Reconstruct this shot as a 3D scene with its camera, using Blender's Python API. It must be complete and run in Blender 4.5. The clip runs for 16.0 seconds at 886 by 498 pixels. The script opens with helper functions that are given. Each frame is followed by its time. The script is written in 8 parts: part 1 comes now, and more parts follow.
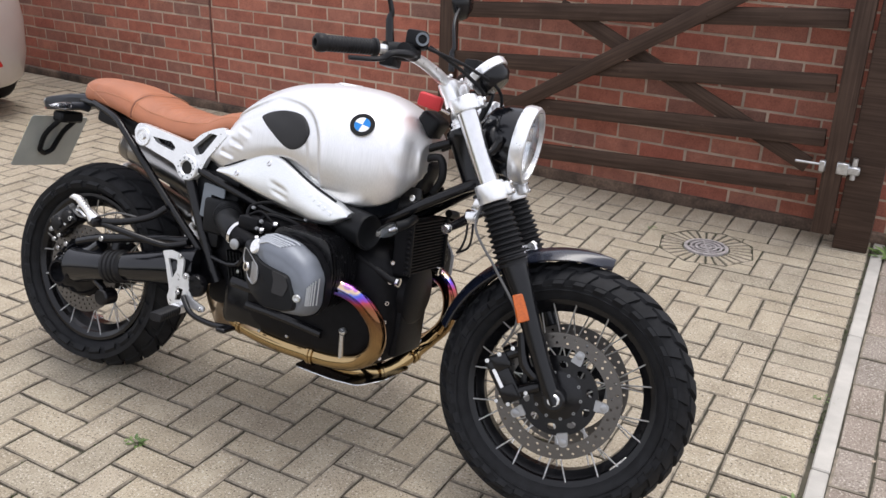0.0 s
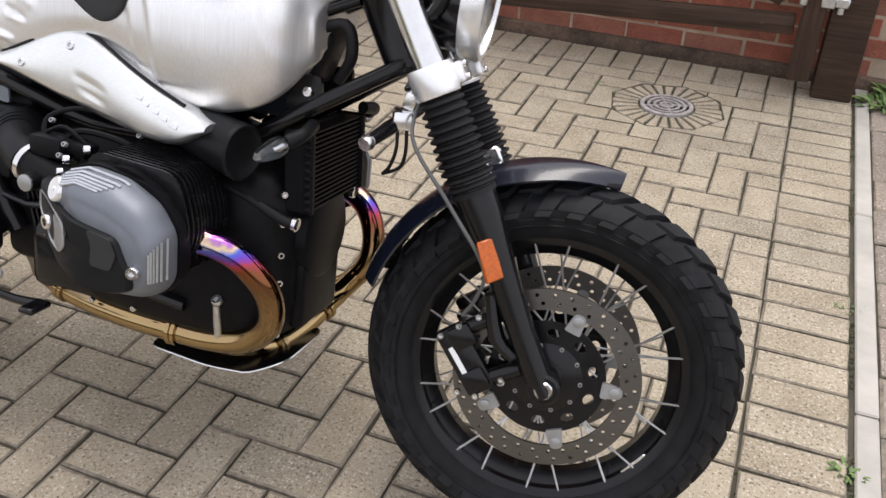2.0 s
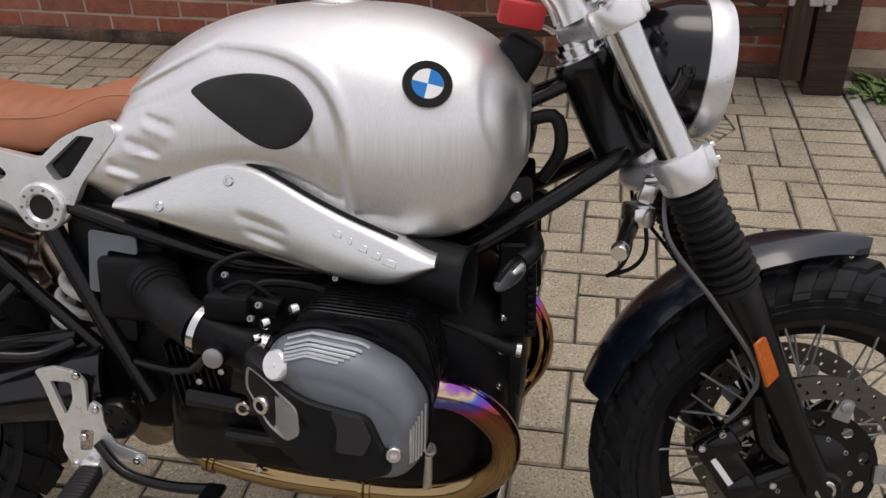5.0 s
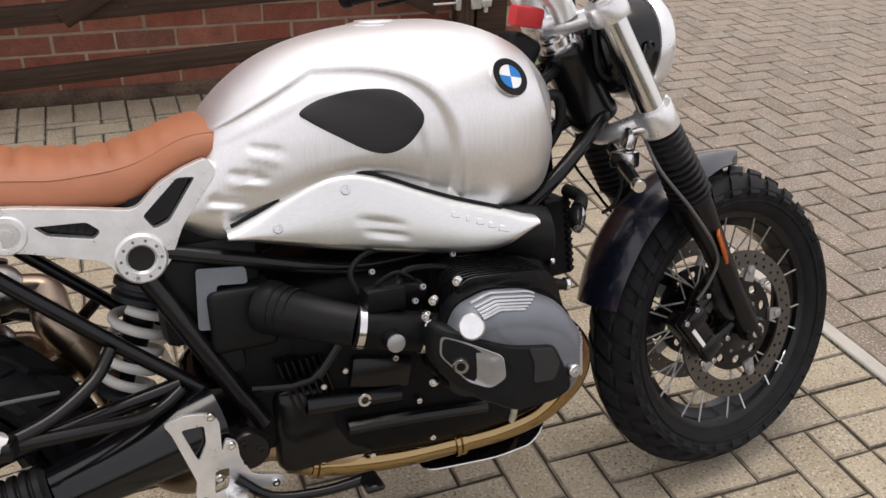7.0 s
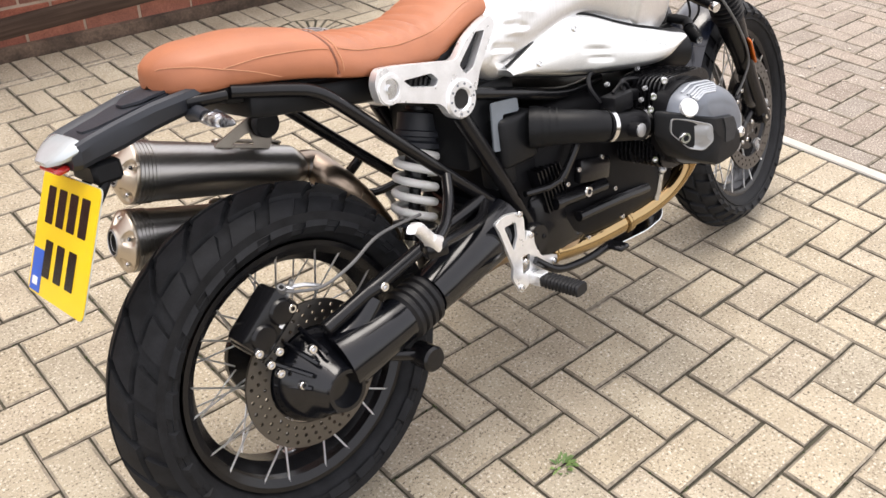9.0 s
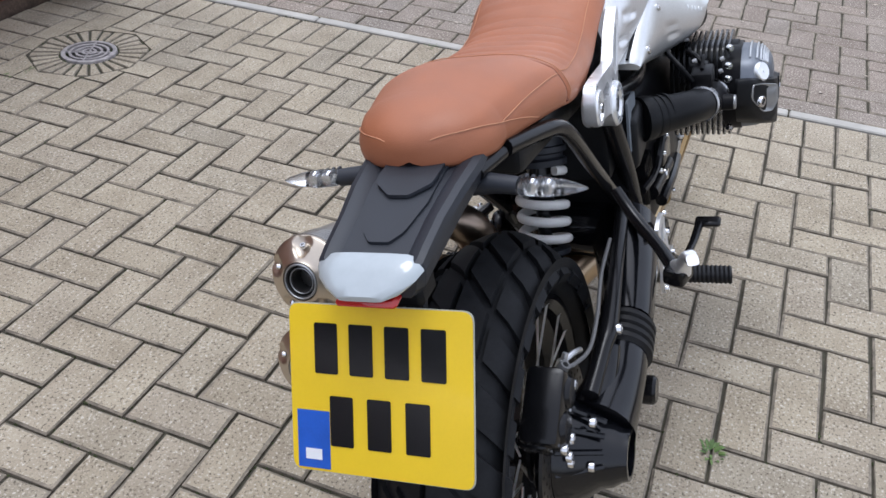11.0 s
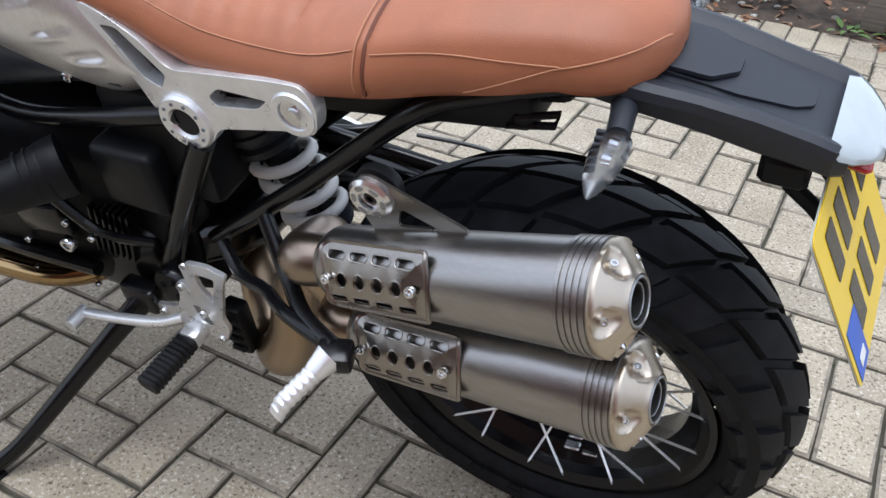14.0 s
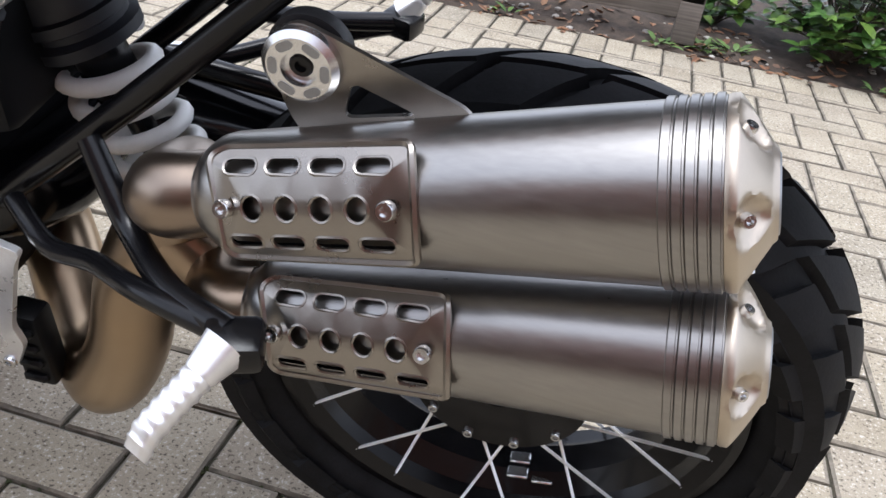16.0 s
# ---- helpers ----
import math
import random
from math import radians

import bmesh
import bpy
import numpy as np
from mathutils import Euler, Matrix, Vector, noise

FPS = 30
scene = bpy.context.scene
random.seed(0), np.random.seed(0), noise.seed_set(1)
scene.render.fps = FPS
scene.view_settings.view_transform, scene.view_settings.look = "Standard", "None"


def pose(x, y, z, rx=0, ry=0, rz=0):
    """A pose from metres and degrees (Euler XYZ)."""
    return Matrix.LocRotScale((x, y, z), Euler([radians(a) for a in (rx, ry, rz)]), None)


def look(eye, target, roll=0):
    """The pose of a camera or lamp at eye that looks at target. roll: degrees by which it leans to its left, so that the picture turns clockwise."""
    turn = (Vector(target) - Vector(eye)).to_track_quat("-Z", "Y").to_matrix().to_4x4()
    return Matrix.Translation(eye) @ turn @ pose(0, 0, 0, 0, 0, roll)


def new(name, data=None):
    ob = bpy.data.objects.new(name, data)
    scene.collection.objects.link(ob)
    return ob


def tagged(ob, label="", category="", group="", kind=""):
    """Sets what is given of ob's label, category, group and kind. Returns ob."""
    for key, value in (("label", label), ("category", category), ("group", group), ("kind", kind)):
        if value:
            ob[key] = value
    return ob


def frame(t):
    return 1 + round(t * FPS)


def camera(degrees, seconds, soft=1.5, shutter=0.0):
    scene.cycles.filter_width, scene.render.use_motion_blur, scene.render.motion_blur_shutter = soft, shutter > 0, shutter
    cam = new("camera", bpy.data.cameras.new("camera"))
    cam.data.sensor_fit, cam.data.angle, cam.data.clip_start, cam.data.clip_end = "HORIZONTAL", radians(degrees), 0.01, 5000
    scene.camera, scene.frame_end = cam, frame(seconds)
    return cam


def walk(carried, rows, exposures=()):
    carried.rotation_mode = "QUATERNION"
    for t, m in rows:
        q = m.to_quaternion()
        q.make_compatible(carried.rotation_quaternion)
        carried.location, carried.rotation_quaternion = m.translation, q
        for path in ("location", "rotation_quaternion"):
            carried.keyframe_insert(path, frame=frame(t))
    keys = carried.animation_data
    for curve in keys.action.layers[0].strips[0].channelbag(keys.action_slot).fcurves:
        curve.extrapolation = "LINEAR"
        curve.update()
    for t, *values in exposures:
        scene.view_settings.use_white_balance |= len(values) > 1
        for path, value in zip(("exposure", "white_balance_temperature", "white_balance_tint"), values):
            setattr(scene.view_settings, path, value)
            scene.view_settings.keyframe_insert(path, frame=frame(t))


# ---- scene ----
# Camera and its way round the motorcycle.
cam = camera(53.4, 16.0)
PATH = [
    (0, (2.149, -1.725, 1.457), (1.267, -0.1, 0.693), 1.7),
    (0.5, (2.132, -1.676, 1.453), (1.238, -0.064, 0.677), 1.8),
    (1, (2.085, -1.474, 1.418), (1.14, 0.064, 0.556), 2.2),
    (1.5, (1.963, -1.316, 1.354), (1.1, 0.219, 0.407), 1.5),
    (2, (1.756, -1.078, 1.284), (1.161, 0.496, 0.203), 1.7),
    (2.5, (1.699, -0.872, 1.196), (1.214, 0.642, -0.017), 3.2),
    (3, (1.671, -0.694, 1.193), (1.005, 0.736, -0.035), 2.2),
    (3.5, (1.592, -0.671, 1.218), (0.78, 0.74, 0.056), 0.6),
    (4, (1.385, -0.739, 1.251), (0.69, 0.757, 0.12), -1.3),
    (4.5, (1.284, -0.841, 1.29), (0.776, 0.749, 0.189), -2.2),
    (4.7, (1.252, -0.907, 1.302), (0.81, 0.718, 0.222), -2.2),
    (6.8, (0.502, -1.141, 1.355), (1.042, 0.502, 0.352), 2.2),
    (7, (0.406, -1.144, 1.36), (1.05, 0.457, 0.349), 2.0),
    (7.2, (0.269, -1.134, 1.384), (1.009, 0.392, 0.323), 2.5),
    (7.5, (0.101, -1.218, 1.377), (0.917, 0.282, 0.336), 0.8),
    (8, (-0.138, -1.172, 1.356), (0.722, 0.296, 0.305), 0.7),
    (8.5, (-0.327, -1.098, 1.368), (0.621, 0.281, 0.273), 0.4),
    (9, (-0.595, -1.081, 1.375), (0.516, 0.149, 0.256), 0.7),
    (9.5, (-0.786, -0.968, 1.369), (0.429, 0.146, 0.237), 1.5),
    (9.7, (-0.819, -0.877, 1.356), (0.433, 0.19, 0.219), 1.7),
    (11.8, (-0.913, 0.271, 1.318), (0.716, 0.177, 0.162), 4.2),
    (12, (-0.895, 0.391, 1.303), (0.716, 0.1, 0.154), 4.3),
    (12.5, (-0.797, 0.614, 1.281), (0.716, -0.027, 0.14), 4.1),
    (13, (-0.592, 0.756, 1.239), (0.729, -0.205, 0.084), 3.0),
    (13.5, (-0.436, 0.902, 1.19), (0.597, -0.401, 0.078), 2.8),
    (14, (-0.251, 0.897, 1.115), (0.474, -0.576, -0.027), 3.3),
    (14.5, (-0.111, 0.788, 0.955), (0.416, -0.784, -0.164), 5.6),
    (15, (-0.076, 0.746, 0.844), (0.257, -0.966, -0.136), 8.6),
    (15.5, (-0.07, 0.731, 0.826), (0.207, -0.999, -0.138), 9.0),
    (16, (-0.037, 0.74, 0.827), (0.254, -0.977, -0.157), 9.4),
]
EXPOSURES = [(0.0, 0.54, 6300, 10), (1.5, 0.53, 6450, 10), (2.0, 0.55, 6480, 10), (2.5, 0.7, 6500, 10), (3.0, 0.92, 6400, 10), (3.5, 0.86, 6400, 10), (4.0, 0.31, 6400, 10), (4.5, -0.2, 6600, 11), (7.0, 0.18, 6850, 11), (8.0, 0.25, 6900, 12), (8.5, 0.64, 6900, 12), (9.0, 1.04, 6730, 10), (9.7, 0.74, 6000, 9), (12.0, 0.21, 5700, 9), (12.5, 0.48, 5750, 8), (13.0, 0.72, 5500, 3), (13.5, 0.94, 5550, 5), (14.0, 0.61, 5650, 6), (14.5, 0.79, 5900, 8), (15.5, 0.76, 5850, 9), (16.0, 0.82, 5800, 9)]
walk(cam, [(t, look(eye, target, roll)) for t, eye, target, roll in PATH], EXPOSURES)

# Daylight: a bright, thinly clouded sky and a veiled sun.
SUN_DIR = Vector((0.10, 0.16, 0.95)).normalized()
world = bpy.data.worlds.new("sky")
scene.world = world
world.use_nodes = True
wn = world.node_tree
sky = wn.nodes.new("ShaderNodeTexSky")
sky.sky_type = "NISHITA"
sky.sun_disc = False
sky.sun_elevation = math.asin(SUN_DIR.z)
sky.sun_rotation = math.atan2(SUN_DIR.x, SUN_DIR.y)
sky.dust_density = 4.0
sky.air_density = 1.0
back = wn.nodes["Background"]
hsv = wn.nodes.new("ShaderNodeHueSaturation")
hsv.inputs["Saturation"].default_value = 0.70
wn.links.new(sky.outputs[0], hsv.inputs["Color"])
veil = wn.nodes.new("ShaderNodeMixRGB")                      # thin even cloud over the whole sky
veil.inputs["Fac"].default_value = 0.42
veil.inputs["Color2"].default_value = (10.2, 9.7, 9.9, 1)
wn.links.new(hsv.outputs[0], veil.inputs["Color1"])
wn.links.new(veil.outputs[0], back.inputs["Color"])
back.inputs["Strength"].default_value = 0.15
sun_data = bpy.data.lights.new("sun", "SUN")
sun_data.energy = 0.9
sun_data.angle = radians(30)
sun_data.color = (1.0, 0.97, 0.93)
sun = new("sun", sun_data)
sun.matrix_world = look(SUN_DIR * 20, (0, 0, 0))

# ---------------------------------------------------------------- materials
def nodes_of(name):
    m = bpy.data.materials.new(name)
    m.use_nodes = True
    return m, m.node_tree, m.node_tree.nodes["Principled BSDF"]


def link(nt, a, b):
    nt.links.new(a, b)


def noise_tex(nt, scale, detail=4.0, rough=0.55, coord="Object"):
    tc = nt.nodes.new("ShaderNodeTexCoord")
    n = nt.nodes.new("ShaderNodeTexNoise")
    n.inputs["Scale"].default_value = scale
    n.inputs["Detail"].default_value = detail
    n.inputs["Roughness"].default_value = rough
    link(nt, tc.outputs[coord], n.inputs["Vector"])
    return n


def ramp(nt, source, stops):
    r = nt.nodes.new("ShaderNodeValToRGB")
    el = r.color_ramp.elements
    while len(el) < len(stops):
        el.new(0.5)
    for e, (p, c) in zip(el, stops):
        e.position = p
        e.color = (*c, 1.0)
    link(nt, source, r.inputs["Fac"])
    return r


def mixrgb(nt, kind, fac, a, b):
    m = nt.nodes.new("ShaderNodeMixRGB")
    m.blend_type = kind
    for sock, v in ((m.inputs[0], fac), (m.inputs[1], a), (m.inputs[2], b)):
        if isinstance(v, bpy.types.NodeSocket):
            link(nt, v, sock)
        elif isinstance(v, (int, float)):
            sock.default_value = v
        else:
            sock.default_value = (*v, 1.0)
    return m


def bump(nt, bsdf, source, strength=0.2, distance=0.002):
    b = nt.nodes.new("ShaderNodeBump")
    b.inputs["Strength"].default_value = strength
    b.inputs["Distance"].default_value = distance
    link(nt, source, b.inputs["Height"])
    link(nt, b.outputs[0], bsdf.inputs["Normal"])


def surface(name, base, rough=0.5, metal=0.0, vary=0.12, scale=30.0, fine=400.0, bumpy=0.05, rough_vary=0.1, coat=0.0, spec=0.5):
    """A plain surface with two scales of variation in tone and roughness, and a fine relief."""
    m, nt, p = nodes_of(name)
    n1 = noise_tex(nt, scale, 5)
    n2 = noise_tex(nt, fine, 3)
    dark = tuple(c * (1 - vary) for c in base)
    light = tuple(min(1, c * (1 + vary)) for c in base)
    r1 = ramp(nt, n1.outputs["Fac"], [(0.3, dark), (0.7, light)])
    r2 = ramp(nt, n2.outputs["Fac"], [(0.3, (1 - vary * 0.6,) * 3), (0.7, (1, 1, 1))])
    mx = mixrgb(nt, "MULTIPLY", 1.0, r1.outputs[0], r2.outputs[0])
    link(nt, mx.outputs[0], p.inputs["Base Color"])
    p.inputs["Metallic"].default_value = metal
    p.inputs["Specular IOR Level"].default_value = spec
    rr = nt.nodes.new("ShaderNodeMapRange")
    rr.inputs["To Min"].default_value = max(0.02, rough - rough_vary)
    rr.inputs["To Max"].default_value = min(1, rough + rough_vary)
    link(nt, n1.outputs["Fac"], rr.inputs["Value"])
    link(nt, rr.outputs[0], p.inputs["Roughness"])
    p.inputs["Coat Weight"].default_value = coat
    p.inputs["Coat Roughness"].default_value = 0.08
    if bumpy:
        bump(nt, p, n2.outputs["Fac"], bumpy, 0.001)
    return m


def brushed(name, base, rough, along, stretch=60.0, scale=14.0, strength=0.06):
    """Brushed metal: streaks drawn out along one axis of the thing."""
    m, nt, p = nodes_of(name)
    tc = nt.nodes.new("ShaderNodeTexCoord")
    mp = nt.nodes.new("ShaderNodeMapping")
    mp.inputs["Scale"].default_value = tuple(1.0 if i == along else stretch for i in range(3))
    link(nt, tc.outputs["Object"], mp.inputs["Vector"])
    n = nt.nodes.new("ShaderNodeTexNoise")
    n.inputs["Scale"].default_value = scale
    n.inputs["Detail"].default_value = 6
    link(nt, mp.outputs[0], n.inputs["Vector"])
    cloud = noise_tex(nt, 9.0, 3)
    r1 = ramp(nt, n.outputs["Fac"], [(0.25, tuple(c * 0.86 for c in base)), (0.75, base)])
    r2 = ramp(nt, cloud.outputs["Fac"], [(0.3, (0.92, 0.92, 0.92)), (0.7, (1, 1, 1))])
    mx = mixrgb(nt, "MULTIPLY", 1.0, r1.outputs[0], r2.outputs[0])
    link(nt, mx.outputs[0], p.inputs["Base Color"])
    p.inputs["Metallic"].default_value = 1.0
    rr = nt.nodes.new("ShaderNodeMapRange")
    rr.inputs["To Min"].default_value = rough - 0.06
    rr.inputs["To Max"].default_value = rough + 0.08
    link(nt, n.outputs["Fac"], rr.inputs["Value"])
    link(nt, rr.outputs[0], p.inputs["Roughness"])
    bump(nt, p, n.outputs["Fac"], strength, 0.0006)
    return m


def piece_random(nt):
    """A random value for each piece, whether it is an object of its own or an island of a joined mesh."""
    a = nt.nodes.new("ShaderNodeObjectInfo").outputs["Random"]
    b = nt.nodes.new("ShaderNodeNewGeometry").outputs["Random Per Island"]
    s = nt.nodes.new("ShaderNodeMath")
    s.operation = "ADD"
    link(nt, a, s.inputs[0])
    link(nt, b, s.inputs[1])
    f = nt.nodes.new("ShaderNodeMath")
    f.operation = "FRACT"
    link(nt, s.outputs[0], f.inputs[0])
    return f.outputs[0]


def world_noise(nt, scale, detail=4.0, rough=0.55):
    g = nt.nodes.new("ShaderNodeNewGeometry")
    n = nt.nodes.new("ShaderNodeTexNoise")
    n.inputs["Scale"].default_value = scale
    n.inputs["Detail"].default_value = detail
    n.inputs["Roughness"].default_value = rough
    link(nt, g.outputs["Position"], n.inputs["Vector"])
    return n


def paver_material(name, tones):
    """Concrete block with exposed aggregate: pale and dark grit, blotches and a tone of its own for each block."""
    m, nt, p = nodes_of(name)
    pick = piece_random(nt)
    tone = ramp(nt, pick, [(i / (len(tones) - 1), t) for i, t in enumerate(tones)])
    blotch = world_noise(nt, 7.0, 5, 0.6)
    r = ramp(nt, blotch.outputs["Fac"], [(0.3, (0.72, 0.70, 0.68)), (0.62, (1, 1, 1))])
    c1 = mixrgb(nt, "MULTIPLY", 0.9, tone.outputs[0], r.outputs[0])
    grit = world_noise(nt, 150.0, 2, 0.75)
    pale = ramp(nt, grit.outputs["Fac"], [(0.585, (0, 0, 0)), (0.66, (0.75, 0.75, 0.75))])
    dark = ramp(nt, grit.outputs["Fac"], [(0.345, (1, 1, 1)), (0.42, (0, 0, 0))])
    c2 = mixrgb(nt, "MIX", pale.outputs[0], c1.outputs[0], (0.66, 0.61, 0.53))
    c3 = mixrgb(nt, "MIX", dark.outputs[0], c2.outputs[0], (0.12, 0.10, 0.075))
    sand = world_noise(nt, 900.0, 2, 0.6)
    r3 = ramp(nt, sand.outputs["Fac"], [(0.3, (0.72, 0.72, 0.72)), (0.7, (1.1, 1.1, 1.1))])
    c4 = mixrgb(nt, "MULTIPLY", 1.0, c3.outputs[0], r3.outputs[0])
    link(nt, c4.outputs[0], p.inputs["Base Color"])
    p.inputs["Roughness"].default_value = 0.88
    p.inputs["Specular IOR Level"].default_value = 0.3
    bump(nt, p, grit.outputs["Fac"], 0.5, 0.002)
    return m


def brick_material(name):
    m, nt, p = nodes_of(name)
    pick = piece_random(nt)
    tone = ramp(nt, pick, [(0.0, (0.33, 0.115, 0.075)), (0.2, (0.42, 0.145, 0.095)), (0.4, (0.30, 0.135, 0.095)), (0.55, (0.38, 0.12, 0.08)), (0.7, (0.24, 0.125, 0.095)), (0.85, (0.44, 0.17, 0.115)), (1.0, (0.36, 0.15, 0.105))])
    big = world_noise(nt, 14.0, 5, 0.65)
    r = ramp(nt, big.outputs["Fac"], [(0.25, (0.68, 0.66, 0.66)), (0.65, (1.05, 1.03, 1.0))])
    c1 = mixrgb(nt, "MULTIPLY", 1.0, tone.outputs[0], r.outputs[0])
    fine = world_noise(nt, 160.0, 3, 0.7)
    r2 = ramp(nt, fine.outputs["Fac"], [(0.28, (0.65, 0.62, 0.6)), (0.55, (1, 1, 1)), (0.8, (1.2, 1.15, 1.1))])
    c2 = mixrgb(nt, "MULTIPLY", 1.0, c1.outputs[0], r2.outputs[0])
    bloom = ramp(nt, big.outputs["Fac"], [(0.66, (0, 0, 0)), (0.82, (0.35, 0.35, 0.35))])
    c3 = mixrgb(nt, "MIX", bloom.outputs[0], c2.outputs[0], (0.5, 0.4, 0.33))
    link(nt, c3.outputs[0], p.inputs["Base Color"])
    p.inputs["Roughness"].default_value = 0.9
    bump(nt, p, fine.outputs["Fac"], 0.5, 0.003)
    return m


def wood_material(name, dark, light):
    m, nt, p = nodes_of(name)
    tc = nt.nodes.new("ShaderNodeTexCoord")
    mp = nt.nodes.new("ShaderNodeMapping")
    mp.inputs["Scale"].default_value = (1.2, 40, 40)
    link(nt, tc.outputs["Object"], mp.inputs["Vector"])
    n = nt.nodes.new("ShaderNodeTexNoise")
    n.inputs["Scale"].default_value = 3.0
    n.inputs["Detail"].default_value = 6
    link(nt, mp.outputs[0], n.inputs["Vector"])
    w = world_noise(nt, 5.0, 4)
    c = ramp(nt, n.outputs["Fac"], [(0.3, dark), (0.7, light)])
    r = ramp(nt, w.outputs["Fac"], [(0.3, (0.75, 0.75, 0.75)), (0.7, (1.1, 1.1, 1.1))])
    mx = mixrgb(nt, "MULTIPLY", 1.0, c.outputs[0], r.outputs[0])
    link(nt, mx.outputs[0], p.inputs["Base Color"])
    p.inputs["Roughness"].default_value = 0.7
    p.inputs["Specular IOR Level"].default_value = 0.2
    bump(nt, p, n.outputs["Fac"], 0.35, 0.002)
    return m


def titanium(name, stops, axis, lo, hi, rough=0.18):
    """Exhaust steel with heat colours that run along one axis of the thing."""
    m, nt, p = nodes_of(name)
    tc = nt.nodes.new("ShaderNodeTexCoord")
    sp = nt.nodes.new("ShaderNodeSeparateXYZ")
    link(nt, tc.outputs["Object"], sp.inputs[0])
    n = noise_tex(nt, 22.0, 4)
    mr = nt.nodes.new("ShaderNodeMapRange")
    mr.inputs["From Min"].default_value = lo
    mr.inputs["From Max"].default_value = hi
    link(nt, sp.outputs[axis], mr.inputs["Value"])
    wob = nt.nodes.new("ShaderNodeMath")
    wob.operation = "MULTIPLY_ADD"
    link(nt, n.outputs["Fac"], wob.inputs[0])
    wob.inputs[1].default_value = 0.16
    link(nt, mr.outputs[0], wob.inputs[2])
    off = nt.nodes.new("ShaderNodeMath")
    off.operation = "SUBTRACT"
    link(nt, wob.outputs[0], off.inputs[0])
    off.inputs[1].default_value = 0.08
    c = ramp(nt, off.outputs[0], stops)
    link(nt, c.outputs[0], p.inputs["Base Color"])
    p.inputs["Metallic"].default_value = 1.0
    rr = nt.nodes.new("ShaderNodeMapRange")
    rr.inputs["To Min"].default_value = rough - 0.07
    rr.inputs["To Max"].default_value = rough + 0.1
    link(nt, n.outputs["Fac"], rr.inputs["Value"])
    link(nt, rr.outputs[0], p.inputs["Roughness"])
    return m


def glassy(name, colour, rough=0.05, transmission=1.0):
    m, nt, p = nodes_of(name)
    p.inputs["Base Color"].default_value = (*colour, 1)
    p.inputs["Roughness"].default_value = rough
    p.inputs["Transmission Weight"].default_value = transmission
    p.inputs["IOR"].default_value = 1.45
    return m


def leaf_material(name, tones, rough=0.4):
    m, nt, p = nodes_of(name)
    pick = piece_random(nt)
    c = ramp(nt, pick, [(i / (len(tones) - 1), t) for i, t in enumerate(tones)])
    n = noise_tex(nt, 60.0, 3)
    r = ramp(nt, n.outputs["Fac"], [(0.3, (0.75, 0.75, 0.75)), (0.7, (1.1, 1.1, 1.1))])
    mx = mixrgb(nt, "MULTIPLY", 1.0, c.outputs[0], r.outputs[0])
    link(nt, mx.outputs[0], p.inputs["Base Color"])
    p.inputs["Roughness"].default_value = rough
    p.inputs["Subsurface Weight"].default_value = 0.0
    return m


PAVER = paver_material("buff_paver", [(0.369, 0.317, 0.232), (0.431, 0.372, 0.272), (0.394, 0.341, 0.258), (0.451, 0.392, 0.290), (0.348, 0.306, 0.232)])
PAVER_GREY = paver_material("brown_grey_paver", [(0.25, 0.205, 0.17), (0.31, 0.26, 0.215), (0.27, 0.235, 0.20), (0.33, 0.27, 0.22)])
DIRTY_EDGE = surface("dirty_block_edge", (0.25, 0.215, 0.165), 0.95, 0, 0.45, 30, 300, 0.4)
WET_MORTAR = surface("mossy_mortar", (0.060, 0.056, 0.036), 0.95, 0, 0.5, 25, 200, 0.5)
HOSE_GREY = surface("grey_hose_rubber", (0.10, 0.10, 0.10), 0.45, 0, 0.1)
KERBSTONE = surface("concrete_edging", (0.42, 0.40, 0.36), 0.85, 0, 0.14, 9, 300, 0.3)
JOINT = surface("joint_sand", (0.066, 0.060, 0.040), 0.95, 0, 0.35, 18, 300, 0.5)
BRICK = brick_material("red_brick")
MORTAR = surface("mortar", (0.46, 0.36, 0.275), 0.95, 0, 0.2, 12, 250, 0.5)
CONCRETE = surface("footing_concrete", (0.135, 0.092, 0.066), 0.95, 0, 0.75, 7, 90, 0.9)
GATE_WOOD = wood_material("dark_stained_wood", (0.038, 0.023, 0.016), (0.078, 0.050, 0.036))
GREY_WOOD = wood_material("weathered_wood", (0.12, 0.10, 0.085), (0.22, 0.19, 0.16))
GALV = surface("galvanised_steel", (0.62, 0.63, 0.64), 0.4, 1.0, 0.15, 60, 300, 0.1)
GRATE = surface("cast_iron_grate", (0.40, 0.37, 0.36), 0.5, 0.15, 0.3, 40, 300, 0.3)
SEALANT = surface("joint_sealant", (0.15, 0.070, 0.052), 0.8, 0, 0.3, 15, 200, 0.3)
DARK_HOLE = surface("deep_shade", (0.012, 0.011, 0.01), 0.9, 0, 0.2)
SOIL = surface("bed_soil", (0.075, 0.055, 0.04), 0.95, 0, 0.45, 25, 160, 0.8)
GRASS = leaf_material("moss_and_weed", [(0.07, 0.13, 0.03), (0.12, 0.20, 0.05), (0.16, 0.24, 0.07)], 0.6)
MOSS = leaf_material("joint_moss", [(0.06, 0.075, 0.03), (0.085, 0.10, 0.04), (0.05, 0.055, 0.03)], 0.9)
LAUREL = leaf_material("laurel_leaf", [(0.045, 0.105, 0.022), (0.075, 0.16, 0.032), (0.12, 0.22, 0.045), (0.20, 0.29, 0.06)], 0.32)
DRY_LEAF = leaf_material("dry_leaf", [(0.13, 0.06, 0.03), (0.24, 0.11, 0.05), (0.30, 0.17, 0.09), (0.10, 0.06, 0.04)], 0.7)
